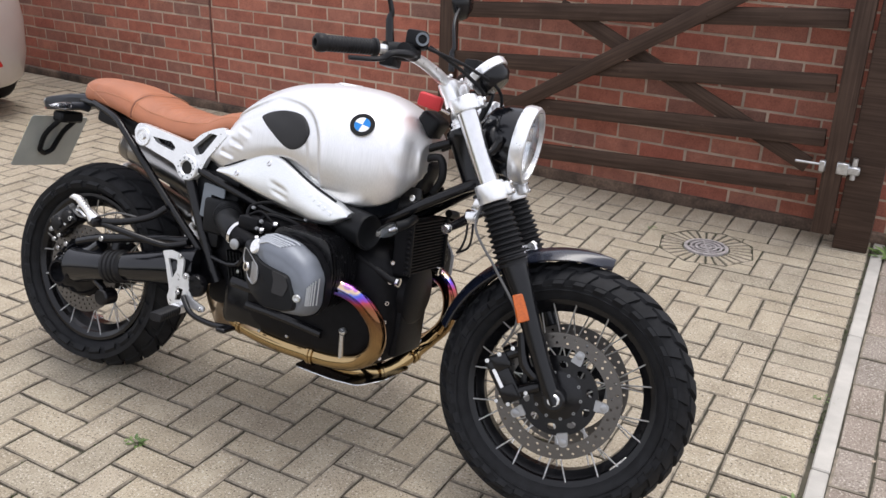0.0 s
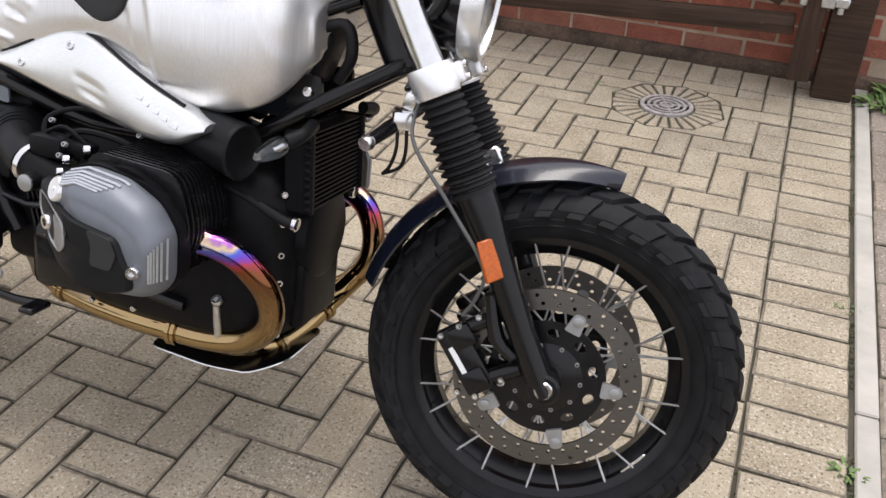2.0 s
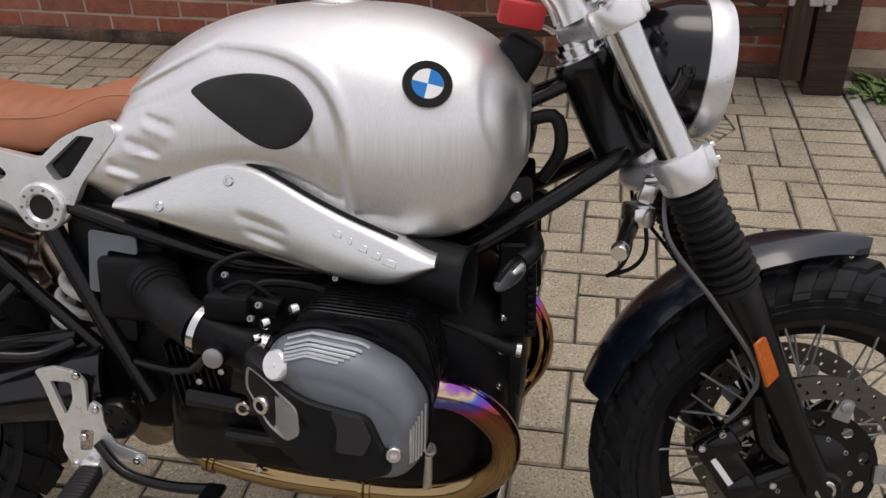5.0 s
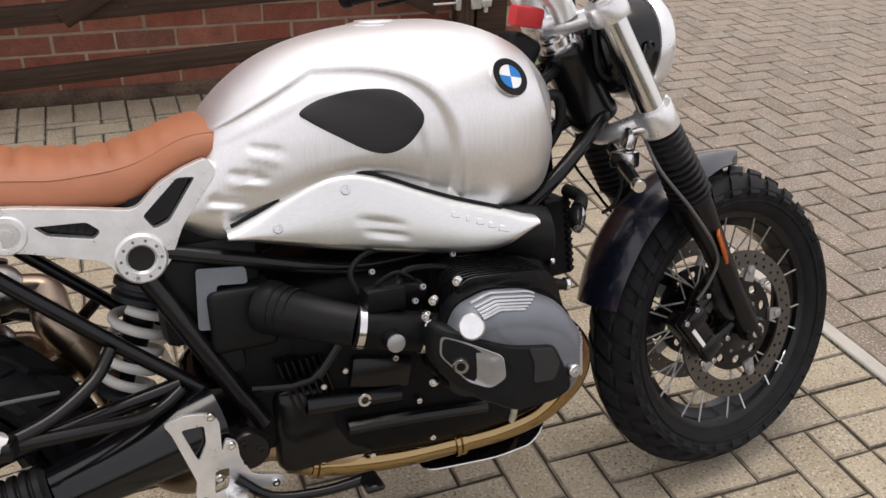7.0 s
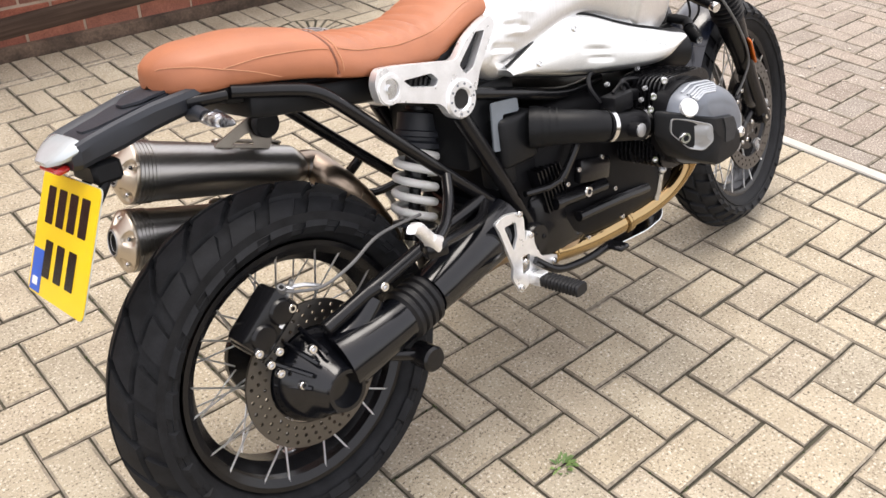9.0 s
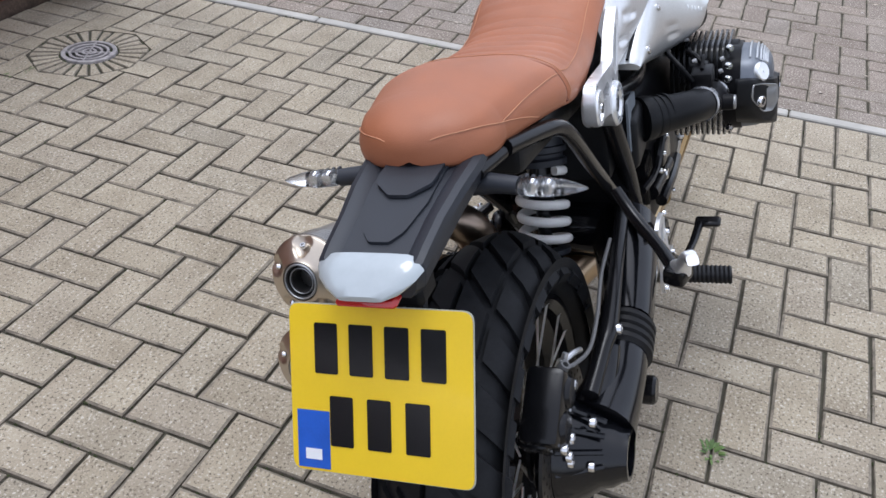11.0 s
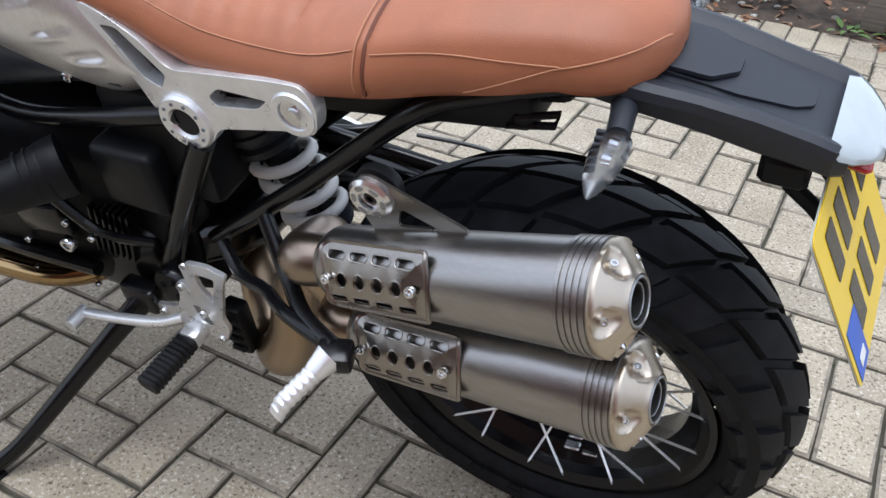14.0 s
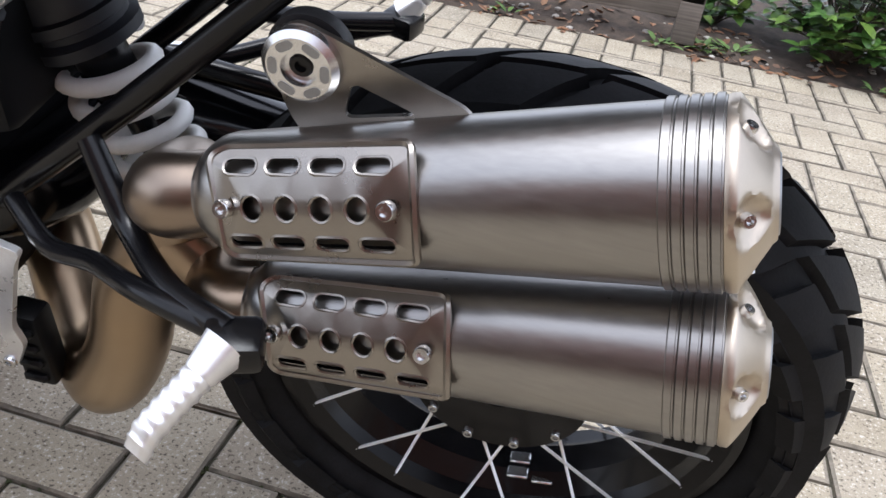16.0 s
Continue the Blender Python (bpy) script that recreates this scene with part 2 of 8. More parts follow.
PETAL = leaf_material("dry_petal", [(0.50, 0.45, 0.38), (0.36, 0.28, 0.20), (0.58, 0.55, 0.50)], 0.7)
PEBBLE = leaf_material("pebble_stone", [(0.30, 0.27, 0.23), (0.45, 0.42, 0.37), (0.18, 0.15, 0.12)], 0.8)

TANK = brushed("brushed_tank_aluminium", (0.92, 0.92, 0.92), 0.43, 2, 50, 12, 0.05)
COVER = brushed("brushed_duct_aluminium", (0.88, 0.89, 0.88), 0.32, 0, 60, 14, 0.05)
CAST = surface("silver_cast_aluminium", (0.84, 0.85, 0.86), 0.30, 0.7, 0.08, 40, 500, 0.08)
ALU = surface("bright_aluminium", (0.78, 0.78, 0.78), 0.24, 1.0, 0.06, 50, 500, 0.04)
SPOKE_STEEL = surface("bright_spoke_steel", (0.93, 0.93, 0.92), 0.38, 0.6, 0.04, 50, 400, 0.0)
STEEL = surface("polished_steel", (0.70, 0.70, 0.70), 0.16, 1.0, 0.05, 50, 400, 0.0)
HEADCOVER = surface("grey_painted_casting", (0.17, 0.185, 0.21), 0.45, 0.55, 0.08, 30, 600, 0.06)
RIB = surface("worn_rib_edge", (0.56, 0.58, 0.60), 0.32, 0.8, 0.1, 60, 500, 0.05)
GUARD_INSET = surface("grey_guard_casting", (0.34, 0.345, 0.35), 0.38, 0.7, 0.1, 30, 600, 0.08)
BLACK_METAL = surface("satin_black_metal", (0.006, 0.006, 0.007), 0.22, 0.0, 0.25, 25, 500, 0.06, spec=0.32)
BLACK_GLOSS = surface("gloss_black_paint", (0.004, 0.0044, 0.006), 0.14, 0.0, 0.2, 25, 500, 0.02, 0.05, 0.0, 0.45)
BLACK_CAST = surface("black_engine_casting", (0.006, 0.006, 0.007), 0.42, 0.0, 0.3, 40, 350, 0.25, spec=0.11)
FIN = surface("black_fin_edge", (0.007, 0.007, 0.008), 0.26, 0.0, 0.3, 40, 350, 0.1, spec=0.45)
PEG = surface("bright_cast_alloy", (0.86, 0.86, 0.86), 0.36, 0.7, 0.06, 50, 500, 0.05)
LAMP_LENS = surface("pale_lamp_lens", (0.40, 0.44, 0.455), 0.08, 0.0, 0.03, 70, 160, 0.05, 0.03, 0.8)
PLASTIC = surface("black_plastic", (0.008, 0.0085, 0.0095), 0.42, 0.0, 0.15, 30, 900, 0.15, spec=0.16)
TAIL_PLASTIC = surface("slate_black_plastic", (0.016, 0.019, 0.026), 0.5, 0.0, 0.15, 30, 900, 0.2)
SLATE = surface("slate_panel_paint", (0.030, 0.038, 0.052), 0.34, 0.0, 0.12, 20, 500, 0.05)
# gloss black; blue of the reflected sky is mixed into the base colour
FENDER = surface("sky_tinted_mudguard_paint", (0.0060, 0.0085, 0.0180), 0.26, 0.0, 0.15, 20, 400, 0.0, 0.06, 0.4)
GREY_PANEL = surface("grey_box_plastic", (0.14, 0.16, 0.18), 0.5, 0.0, 0.12, 20, 500, 0.1)
RUBBER = surface("tyre_rubber", (0.0120, 0.0126, 0.0142), 0.60, 0.0, 0.4, 35, 300, 0.2, spec=0.16)
BOOT = surface("bellows_rubber", (0.0095, 0.0095, 0.0105), 0.5, 0.0, 0.25, 35, 300, 0.1, spec=0.24)
PAD = surface("knee_pad_rubber", (0.016, 0.016, 0.017), 0.7, 0.0, 0.15, 40, 1200, 0.5)
LEATHER = surface("tan_leather", (0.345, 0.124, 0.056), 0.52, 0.0, 0.10, 12, 700, 0.35, 0.06)
THREAD = surface("pale_thread", (0.50, 0.24, 0.13), 0.8, 0.0, 0.1)
SEAM = surface("seam_shadow_leather", (0.15, 0.05, 0.025), 0.7, 0.0, 0.1)
SPRING = surface("white_spring_paint", (0.84, 0.83, 0.79), 0.35, 0.0, 0.06, 20, 300, 0.0)
HEADER = titanium("heat_tinted_header", [(0.0, (0.382, 0.277, 0.139)), (0.4, (0.301, 0.196, 0.093)), (0.66, (0.185, 0.104, 0.052)), (0.78, (0.208, 0.075, 0.035)), (0.84, (0.383, 0.06, 0.085)), (0.89, (0.17, 0.068, 0.425)), (0.93, (0.085, 0.136, 0.527)), (0.965, (0.663, 0.51, 0.289)), (1.0, (0.306, 0.102, 0.425))], 2, 0.25, 0.492, 0.10)
PIPE = titanium("bronzed_pipe", [(0.0, (0.50, 0.40, 0.29)), (0.5, (0.42, 0.31, 0.20)), (1.0, (0.30, 0.24, 0.19))], 2, 0.15, 0.56, 0.3)
MUFFLER = brushed("satin_muffler_steel", (0.385, 0.372, 0.355), 0.30, 0, 30, 10, 0.03)
CAP = surface("bead_blasted_titanium", (0.56, 0.49, 0.40), 0.36, 1.0, 0.05, 40, 900, 0.06)
SHIELD = surface("bronzed_heat_shield", (0.33, 0.305, 0.275), 0.30, 1.0, 0.06, 40, 700, 0.05)
DISC = brushed("brake_disc_steel", (0.145, 0.136, 0.126), 0.40, 0, 20, 20, 0.04)
LENS = glassy("clear_lens", (0.93, 0.95, 0.97), 0.06)
IND_LENS = glassy("frosted_indicator_lens", (0.62, 0.64, 0.67), 0.24)
REFLECTOR = surface("mirror_bowl", (0.85, 0.86, 0.88), 0.08, 1.0, 0.02, 20, 100, 0.0, 0.03)
ORANGE = surface("orange_reflector", (0.46, 0.092, 0.004), 0.25, 0.0, 0.22, 160, 500, 0.25, 0.05, 0.1)
RED_LENS = surface("red_lamp_lens", (0.45, 0.02, 0.02), 0.15, 0.0, 0.1, 20, 200, 0.0, 0.05, 0.5)
RED_TAG = surface("red_webbing", (0.55, 0.03, 0.035), 0.6, 0.0, 0.1, 30, 900, 0.3)
YELLOW = surface("yellow_plate_plastic", (0.80, 0.55, 0.01), 0.3, 0.0, 0.04, 10, 300, 0.0, 0.05, 0.3)
PLATE_BACK = surface("grey_plate_back", (0.44, 0.46, 0.43), 0.35, 0.0, 0.1, 10, 300, 0.0)
BLUE = surface("blue_band", (0.02, 0.10, 0.50), 0.35)
BADGE_BLUE = surface("badge_blue_enamel", (0.012, 0.19, 0.56), 0.3, 0.0, 0.04, 20, 200, 0, 0.03, 0.0, 0.3)
WHITE = surface("white_enamel", (0.80, 0.81, 0.82), 0.25, 0.0, 0.03, 20, 200, 0, 0.03, 0.5)
CAR_PAINT = surface("champagne_car_paint", (0.58, 0.54, 0.51), 0.34, 0.5, 0.04, 8, 900, 0.0, 0.05, 0.6)
CAR_GLASS = surface("dark_car_glass", (0.012, 0.014, 0.016), 0.06, 0.0, 0.1, 8, 200, 0)


# ---------------------------------------------------------------- mesh helpers
def part(name, bm, material, parent=None, label="", m=None, angle=38.0, smooth=True):
    """Links a bmesh as one mesh object, under a thing or a part of one."""
    bmesh.ops.recalc_face_normals(bm, faces=bm.faces[:])
    me = bpy.data.meshes.new(name)
    if m is not None:
        bm.transform(m)
    bm.to_mesh(me)
    bm.free()
    me.materials.append(material)
    if smooth:
        me.polygons.foreach_set("use_smooth", [True] * len(me.polygons))
        me.set_sharp_from_angle(angle=radians(angle))
    ob = new(name, me)
    if parent is not None:
        ob.parent = parent
    if label:
        ob["label"] = label
    return ob


def pieces(name, bm, material, parent=None, label="", m=None, angle=38.0):
    """Links every loose piece of a bmesh as a part of its own."""
    bm.verts.index_update()
    seen, out = set(), []
    for start in bm.verts:
        if start.index in seen:
            continue
        stack, isle = [start], []
        seen.add(start.index)
        while stack:
            v = stack.pop()
            isle.append(v)
            for e in v.link_edges:
                o = e.other_vert(v)
                if o.index not in seen:
                    seen.add(o.index)
                    stack.append(o)
        place = {v.index: i for i, v in enumerate(isle)}
        faces = {f for v in isle for f in v.link_faces}
        sub = bmesh.new()
        nv = [sub.verts.new(v.co) for v in isle]
        for f in sorted(faces, key=lambda f: f.index):
            sub.faces.new([nv[place[v.index]] for v in f.verts])
        out.append(part(name, sub, material, parent, label, m, angle))
    bm.free()
    return out


def soften(ob, width):
    """Rounds the sharp edges of a casting."""
    mod = ob.modifiers.new("edge", "BEVEL")
    mod.width = width
    mod.segments = 3
    mod.limit_method = "ANGLE"
    mod.angle_limit = radians(50)


def B():
    return bmesh.new()


def frame_along(d):
    d = Vector(d).normalized()
    up = Vector((0, 0, 1)) if abs(d.z) < 0.9 else Vector((1, 0, 0))
    a = d.cross(up).normalized()
    return a, a.cross(d).normalized()


def spline(points, k=6, closed=False):
    """Catmull-Rom through the points."""
    p = [Vector(q) for q in points]
    n = len(p)
    out = []
    for i in range(n if closed else n - 1):
        if closed:
            a, b, c, d = p[i - 1], p[i], p[(i + 1) % n], p[(i + 2) % n]
        else:
            a, b, c, d = p[max(i - 1, 0)], p[i], p[i + 1], p[min(i + 2, n - 1)]
        for s in range(k):
            t = s / k
            out.append(0.5 * ((2 * b) + (c - a) * t + (2 * a - 5 * b + 4 * c - d) * t * t + (3 * b - a - 3 * c + d) * t ** 3))
    if not closed:
        out.append(p[-1])
    return out


def tube(bm, points, r, n=12, k=0, closed=False, caps=True, flat=1.0):
    """A round tube along points; r may be a list with one radius for each point given."""
    rs = list(r) if isinstance(r, (list, tuple)) else None
    pts = [Vector(q) for q in points]
    if k:
        src = len(pts)
        pts = spline(pts, k, closed)
        if rs:
            rs = [float(np.interp(i / k, range(src), rs)) for i in range(len(pts))]
    m = len(pts)
    rings = []
    last = None
    for i, p in enumerate(pts):
        if closed:
            d = pts[(i + 1) % m] - pts[i - 1]
        else:
            d = pts[min(i + 1, m - 1)] - pts[max(i - 1, 0)]
        d.normalize()
        if last is None:
            a, b = frame_along(d)
        else:
            a = (last - d * last.dot(d)).normalized()
            b = a.cross(d).normalized()
        last = a
        rad = rs[i] if rs else r
        rings.append([bm.verts.new(p + rad * (math.cos(2 * math.pi * j / n) * a + flat * math.sin(2 * math.pi * j / n) * b)) for j in range(n)])
    for i in range(m if closed else m - 1):
        q, s = rings[i], rings[(i + 1) % m]
        for j in range(n):
            bm.faces.new((q[j], q[(j + 1) % n], s[(j + 1) % n], s[j]))
    if caps and not closed:
        bm.faces.new(rings[0])
        bm.faces.new(rings[-1][::-1])
    return bm


def lathe(bm, profile, origin, axis, n=32, closed=False, arc=None):
    """Turns (radius, height) pairs about an axis. closed joins the last pair to the first."""
    axis = Vector(axis).normalized()
    a, b = frame_along(axis)
    o = Vector(origin)
    rings = []
    for r, h in profile:
        if r < 1e-6:
            rings.append([bm.verts.new(o + axis * h)])
        else:
            rings.append([bm.verts.new(o + axis * h + r * (math.cos(2 * math.pi * j / n) * a + math.sin(2 * math.pi * j / n) * b)) for j in range(n)])
    pairs = list(zip(rings, rings[1:])) + ([(rings[-1], rings[0])] if closed else [])
    for q, s in pairs:
        for j in range(n):
            k = (j + 1) % n
            if len(q) == 1 and len(s) == 1:
                continue
            if len(q) == 1:
                bm.faces.new((q[0], s[k], s[j]))
            elif len(s) == 1:
                bm.faces.new((q[j], q[k], s[0]))
            else:
                bm.faces.new((q[j], q[k], s[k], s[j]))
    return bm


def box(bm, centre, size, m=None, bevel=0.0, segments=1):
    """A block with its edges taken off."""
    t = bmesh.ops.create_cube(bm, size=1.0)
    vs = t["verts"]
    for v in vs:
        v.co = Vector((v.co.x * size[0], v.co.y * size[1], v.co.z * size[2]))
    if bevel:
        es = list({e for v in vs for e in v.link_edges})
        r = bmesh.ops.bevel(bm, geom=es, offset=bevel, segments=segments, affect="EDGES", profile=0.5)
        vs = list({v for f in r["faces"] for v in f.verts} | {v for v in vs if v.is_valid})
        grown = set(vs)
        stack = list(vs)
        while stack:
            v = stack.pop()
            for e in v.link_edges:
                w = e.other_vert(v)
                if w not in grown:
                    grown.add(w)
                    stack.append(w)
        vs = list(grown)
    mm = Matrix.Translation(centre) @ (m if m is not None else Matrix())
    bmesh.ops.transform(bm, matrix=mm, verts=vs)
    return bm


def plate(bm, outline, holes, thick, place, chamfer=0.0):
    """A flat outline with holes, given thickness. place(u, v, w) puts it in space; w runs from 0 to thick."""
    tmp = bmesh.new()
    edges = []
    for loop in [outline, *holes]:
        vs = [tmp.verts.new((u, v, 0)) for u, v in loop]
        for i in range(len(vs)):
            edges.append(tmp.edges.new((vs[i - 1], vs[i])))
    bmesh.ops.triangle_fill(tmp, use_beauty=True, edges=edges)
    tmp.verts.index_update()
    pts = [(v.co.x, v.co.y) for v in tmp.verts]
    faces = [[v.index for v in f.verts] for f in tmp.faces]
    tmp.free()
    low = [bm.verts.new(place(u, v, 0.0)) for u, v in pts]
    high = [bm.verts.new(place(u, v, thick)) for u, v in pts]
    for f in faces:
        bm.faces.new([high[i] for i in f])
        bm.faces.new([low[i] for i in f][::-1])
    at = 0
    for loop in [outline, *holes]:
        n = len(loop)
        for i in range(n):
            a, b = at + i, at + (i + 1) % n
            try:
                bm.faces.new((low[a], low[b], high[b], high[a]))
            except ValueError:
                pass
        at += n
    return bm


def circle2(u, v, r, n=12, squash=1.0):
    return [(u + r * math.cos(2 * math.pi * i / n), v + r * squash * math.sin(2 * math.pi * i / n)) for i in range(n)]


def slot2(u, v, half, r, n=5, tilt=0.0):
    out = []
    for i in range(n + 1):
        a = -math.pi / 2 + math.pi * i / n
        out.append((half + r * math.cos(a), r * math.sin(a)))
    for i in range(n + 1):
        a = math.pi / 2 + math.pi * i / n
        out.append((-half + r * math.cos(a), r * math.sin(a)))
    c, s = math.cos(tilt), math.sin(tilt)
    return [(u + x * c - y * s, v + x * s + y * c) for x, y in out]


def rounded2(points, r, n=4):
    """A polygon with its corners rounded off."""
    out = []
    m = len(points)
    for i in range(m):
        p = Vector((*points[i], 0))
        a = (Vector((*points[i - 1], 0)) - p)
        b = (Vector((*points[(i + 1) % m], 0)) - p)
        d = min(r, a.length * 0.45, b.length * 0.45)
        q, s = p + a.normalized() * d, p + b.normalized() * d
        for k in range(n + 1):
            t = k / n
            w = (1 - t) ** 2 * q + 2 * t * (1 - t) * p + t * t * s
            out.append((w.x, w.y))
    return out


def bolt(bm, p, d, r=0.006, h=0.006, socket=True):
    """A cap screw with a rounded edge and a socket."""
    prof = [(0, 0), (r, 0), (r, h * 0.75), (r * 0.85, h)]
    if socket:
        prof += [(r * 0.5, h), (r * 0.45, h * 0.4), (0, h * 0.4)]
    else:
        prof += [(0, h)]
    lathe(bm, prof, p, d, 12)
    return bm


def loft(bm, rings, caps=True, closed=True):
    vs = [[bm.verts.new(p) for p in ring] for ring in rings]
    n = len(vs[0])
    for q, s in zip(vs, vs[1:]):
        for j in range(n if closed else n - 1):
            k = (j + 1) % n
            bm.faces.new((q[j], q[k], s[k], s[j]))
    if caps and closed:
        bm.faces.new(vs[0][::-1])
        bm.faces.new(vs[-1])
    return bm


def side(y, sign=1.0):
    """Places an outline drawn in x and z on a plane at y, its thickness outwards."""
    return lambda u, v, w: Vector((u, y + sign * w, v))


def interp(x, table):
    return float(np.interp(x, [a for a, _ in table], [b for _, b in table]))

# ---------------------------------------------------------------- the place
U = 0.1018                 # paving module
EDGE = 2.087               # bike side of the concrete edging
WALL_Y = 2.63
WALL_TURN = 0.047            # the wall runs a little askew to the paving


def wall_foot(x):
    """Where the paving meets the wall's footing."""
    return 2.555 - WALL_TURN * (x - 1.0)


UX, UY = U, U               # herringbone steps across and along
HXJ, OYJ = 1.872, 0.595      # where the header course ends, and the herringbone's origin


# one sheet of ground to the horizon: sandy joints show between the paving blocks that lie on it
bm = B()
n = 40
vs = [[bm.verts.new((-150 + 300 * i / n, -150 + 300 * j / n, -0.0085)) for j in range(n + 1)] for i in range(n + 1)]
for i in range(n):
    for j in range(n):
        bm.faces.new((vs[i][j], vs[i + 1][j], vs[i + 1][j + 1], vs[i][j + 1]))
ground = tagged(part("ground", bm, JOINT, None, smooth=False), "dark sandy bedding between the paving blocks", "ground", "", "structure")

pavement = new("pavement")
tagged(pavement, "buff concrete block paving laid in herringbone", "paving", "", "structure")
drive = new("neighbouring_pavement")
tagged(drive, "brownish concrete block paving beyond the edging", "paving", "", "structure")

# narrow concrete edging between the two paved areas
edging = new("edging")
tagged(edging, "narrow pale concrete edging kerb flush with the paving", "kerb", "", "structure")
first = None
for k in range(-14, 14):
    y = 0.09 + 0.915 * k
    if first is None:
        first = part("kerb_stone", box(B(), (0, 0, 0), (0.048, 0.909, 0.12), None, 0.004), KERBSTONE, edging, smooth=False)
        ob = first
    else:
        ob = first.copy()
        scene.collection.objects.link(ob)
    ob.matrix_basis = pose(2.1135, y, -0.0585 + 0.0015 * math.sin(k * 3.1), 0, 0, 0.12 * math.sin(k * 1.7))

# ---- brick wall: mortar core, footing ledge
bm = box(B(), (-4.0, WALL_Y + 0.0515 + 0.0035, 1.15), (12.6, 0.103, 2.36))
wall = tagged(part("wall_north", bm, MORTAR, None, smooth=False), "red brick garden wall with pale mortar", "wall", "", "structure")
wall.matrix_basis = Matrix.Translation((1.0, 2.5875, 0)) @ Matrix.Rotation(-math.atan(WALL_TURN), 4, "Z") @ Matrix.Translation((-1.0, -WALL_Y, 0))
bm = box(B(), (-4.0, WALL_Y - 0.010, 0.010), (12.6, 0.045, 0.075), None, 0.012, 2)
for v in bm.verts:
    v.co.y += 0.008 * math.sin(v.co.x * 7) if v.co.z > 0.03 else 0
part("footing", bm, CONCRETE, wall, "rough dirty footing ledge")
part("movement_joint", box(B(), (-2.065, WALL_Y - 0.0005, 1.16), (0.009, 0.012, 2.2)), SEALANT, wall, "reddish upright movement joint")

# ---- farm gate, folded back against the wall
GX0, GX1 = 1.833, -0.12
gate = new("wooden_gate")
tagged(gate, "dark brown stained five-bar wooden gate folded back along the wall", "gate")


def gate_y(x):
    return 2.352 + (GX0 - x) * 0.05


def gate_board(name, x0, z0, x1, z1, wide, thick, off):
    a, b = Vector((x0, gate_y(x0) + off, z0)), Vector((x1, gate_y(x1) + off, z1))
    d = b - a
    yaw = math.atan2(d.y, d.x)
    m = Matrix.Rotation(yaw, 4, "Z") @ Matrix.Rotation(-math.atan2(d.z, math.hypot(d.x, d.y)), 4, "Y")
    bm = box(B(), (0, 0, 0), (d.length, thick, wide), None, 0.005, 2)
    ob = part(name, bm, GATE_WOOD, gate)
    ob.matrix_basis = Matrix.Translation((a + b) / 2) @ m
    return ob


for zr, zl in ((0.992, 0.861), (0.723, 0.607), (0.486, 0.399), (0.263, 0.160)):
    gate_board("rail", GX0 - 0.02, zr, GX1 + 0.03, zl, 0.078, 0.024, 0.0)
gate_board("rail", GX0 - 0.02, 1.24, GX1 + 0.03, 1.11, 0.09, 0.05, 0.0)
gate_board("hanging_stile", GX0 + 0.035, 0.06, GX0 + 0.035, 1.34, 0.080, 0.06, 0.0)
gate_board("closing_stile", GX1, 0.10, GX1, 1.26, 0.085, 0.06, 0.0)
gate_board("brace", 0.27, 0.392, 1.42, 1.087, 0.075, 0.022, -0.024)
gate_board("brace", 0.50, 0.925, 1.76, 0.347, 0.075, 0.022, 0.026)
bm = B()
for x, z in ((1.24, 0.955), (0.86, 0.665), (0.5, 0.43), (1.0, 0.672), (1.28, 0.462), (1.62, 0.478), (1.7, 0.257), (0.72, 0.915), (1.55, 0.975)):
    bolt(bm, (x, gate_y(x) - 0.034 if z < 2 else 0, z), (0, -1, 0), 0.008, 0.003, False)
pieces("coach_bolt", bm, GATE_WOOD, gate, "dark painted coach bolts")

post = tagged(part("gate_post", box(B(), (1.998, 2.408, 0.75), (0.145, 0.145, 1.5), None, 0.008, 2), GATE_WOOD), "thick dark brown wooden gate post", "post")
hinge = new("hinge")
hinge.parent = post
hinge.matrix_basis = pose(-0.078, -0.004, -0.073)
hinge["label"] = "galvanised steel hinge with threaded pin"
bm = B()
tube(bm, [(1.79, 2.312, 0.452), (1.90, 2.312, 0.452)], 0.006, 10)
part("pin", bm, GALV, hinge)
part("stile_plate", box(B(), (1.902, 2.315, 0.446), (0.026, 0.03, 0.050), None, 0.004), GALV, hinge)
bm = box(B(), (1.985, 2.318, 0.446), (0.050, 0.028, 0.052), None, 0.004)
tube(bm, [(2.03, 2.312, 0.405), (2.03, 2.312, 0.50)], 0.011, 12)
box(bm, (2.03, 2.312, 0.445), (0.048, 0.03, 0.035), None, 0.005)
part("post_bracket", bm, GALV, hinge)

# mortar bed of the cut ring
bm = lathe(B(), [(0.098, -0.0050), (0.235, -0.0056), (0.24, -0.0082), (0.098, -0.0082)], (1.4415, 2.03, 0), (0, 0, 1), 48, closed=True)
part("mortar_bed", bm, WET_MORTAR, pavement, "dark mossy mortar round the drain")

# ---- round drain with a ring of cut blocks
drain = new("drain_cover")
tagged(drain, "round rusty iron drain grate set in cut paving", "drain")
DC = Vector((1.4415, 2.03, 0))
bm = B()
for r in (0.022, 0.044, 0.066):
    lathe(bm, [(r - 0.0045, 0.004), (r + 0.0045, 0.004), (r + 0.0045, -0.010), (r - 0.0045, -0.010)], DC, (0, 0, 1), 36, closed=True)
for a in (0, math.pi / 2):
    d = Vector((math.cos(a + 0.4), math.sin(a + 0.4), 0)) * 0.085
    tube(bm, [DC - d + Vector((0, 0, -0.001)), DC + d + Vector((0, 0, -0.001))], 0.005, 6)
lathe(bm, [(0.082, 0.005), (0.096, 0.004), (0.098, -0.012), (0.082, -0.012)], DC, (0, 0, 1), 40, closed=True)
part("grate", bm, GRATE, drain)
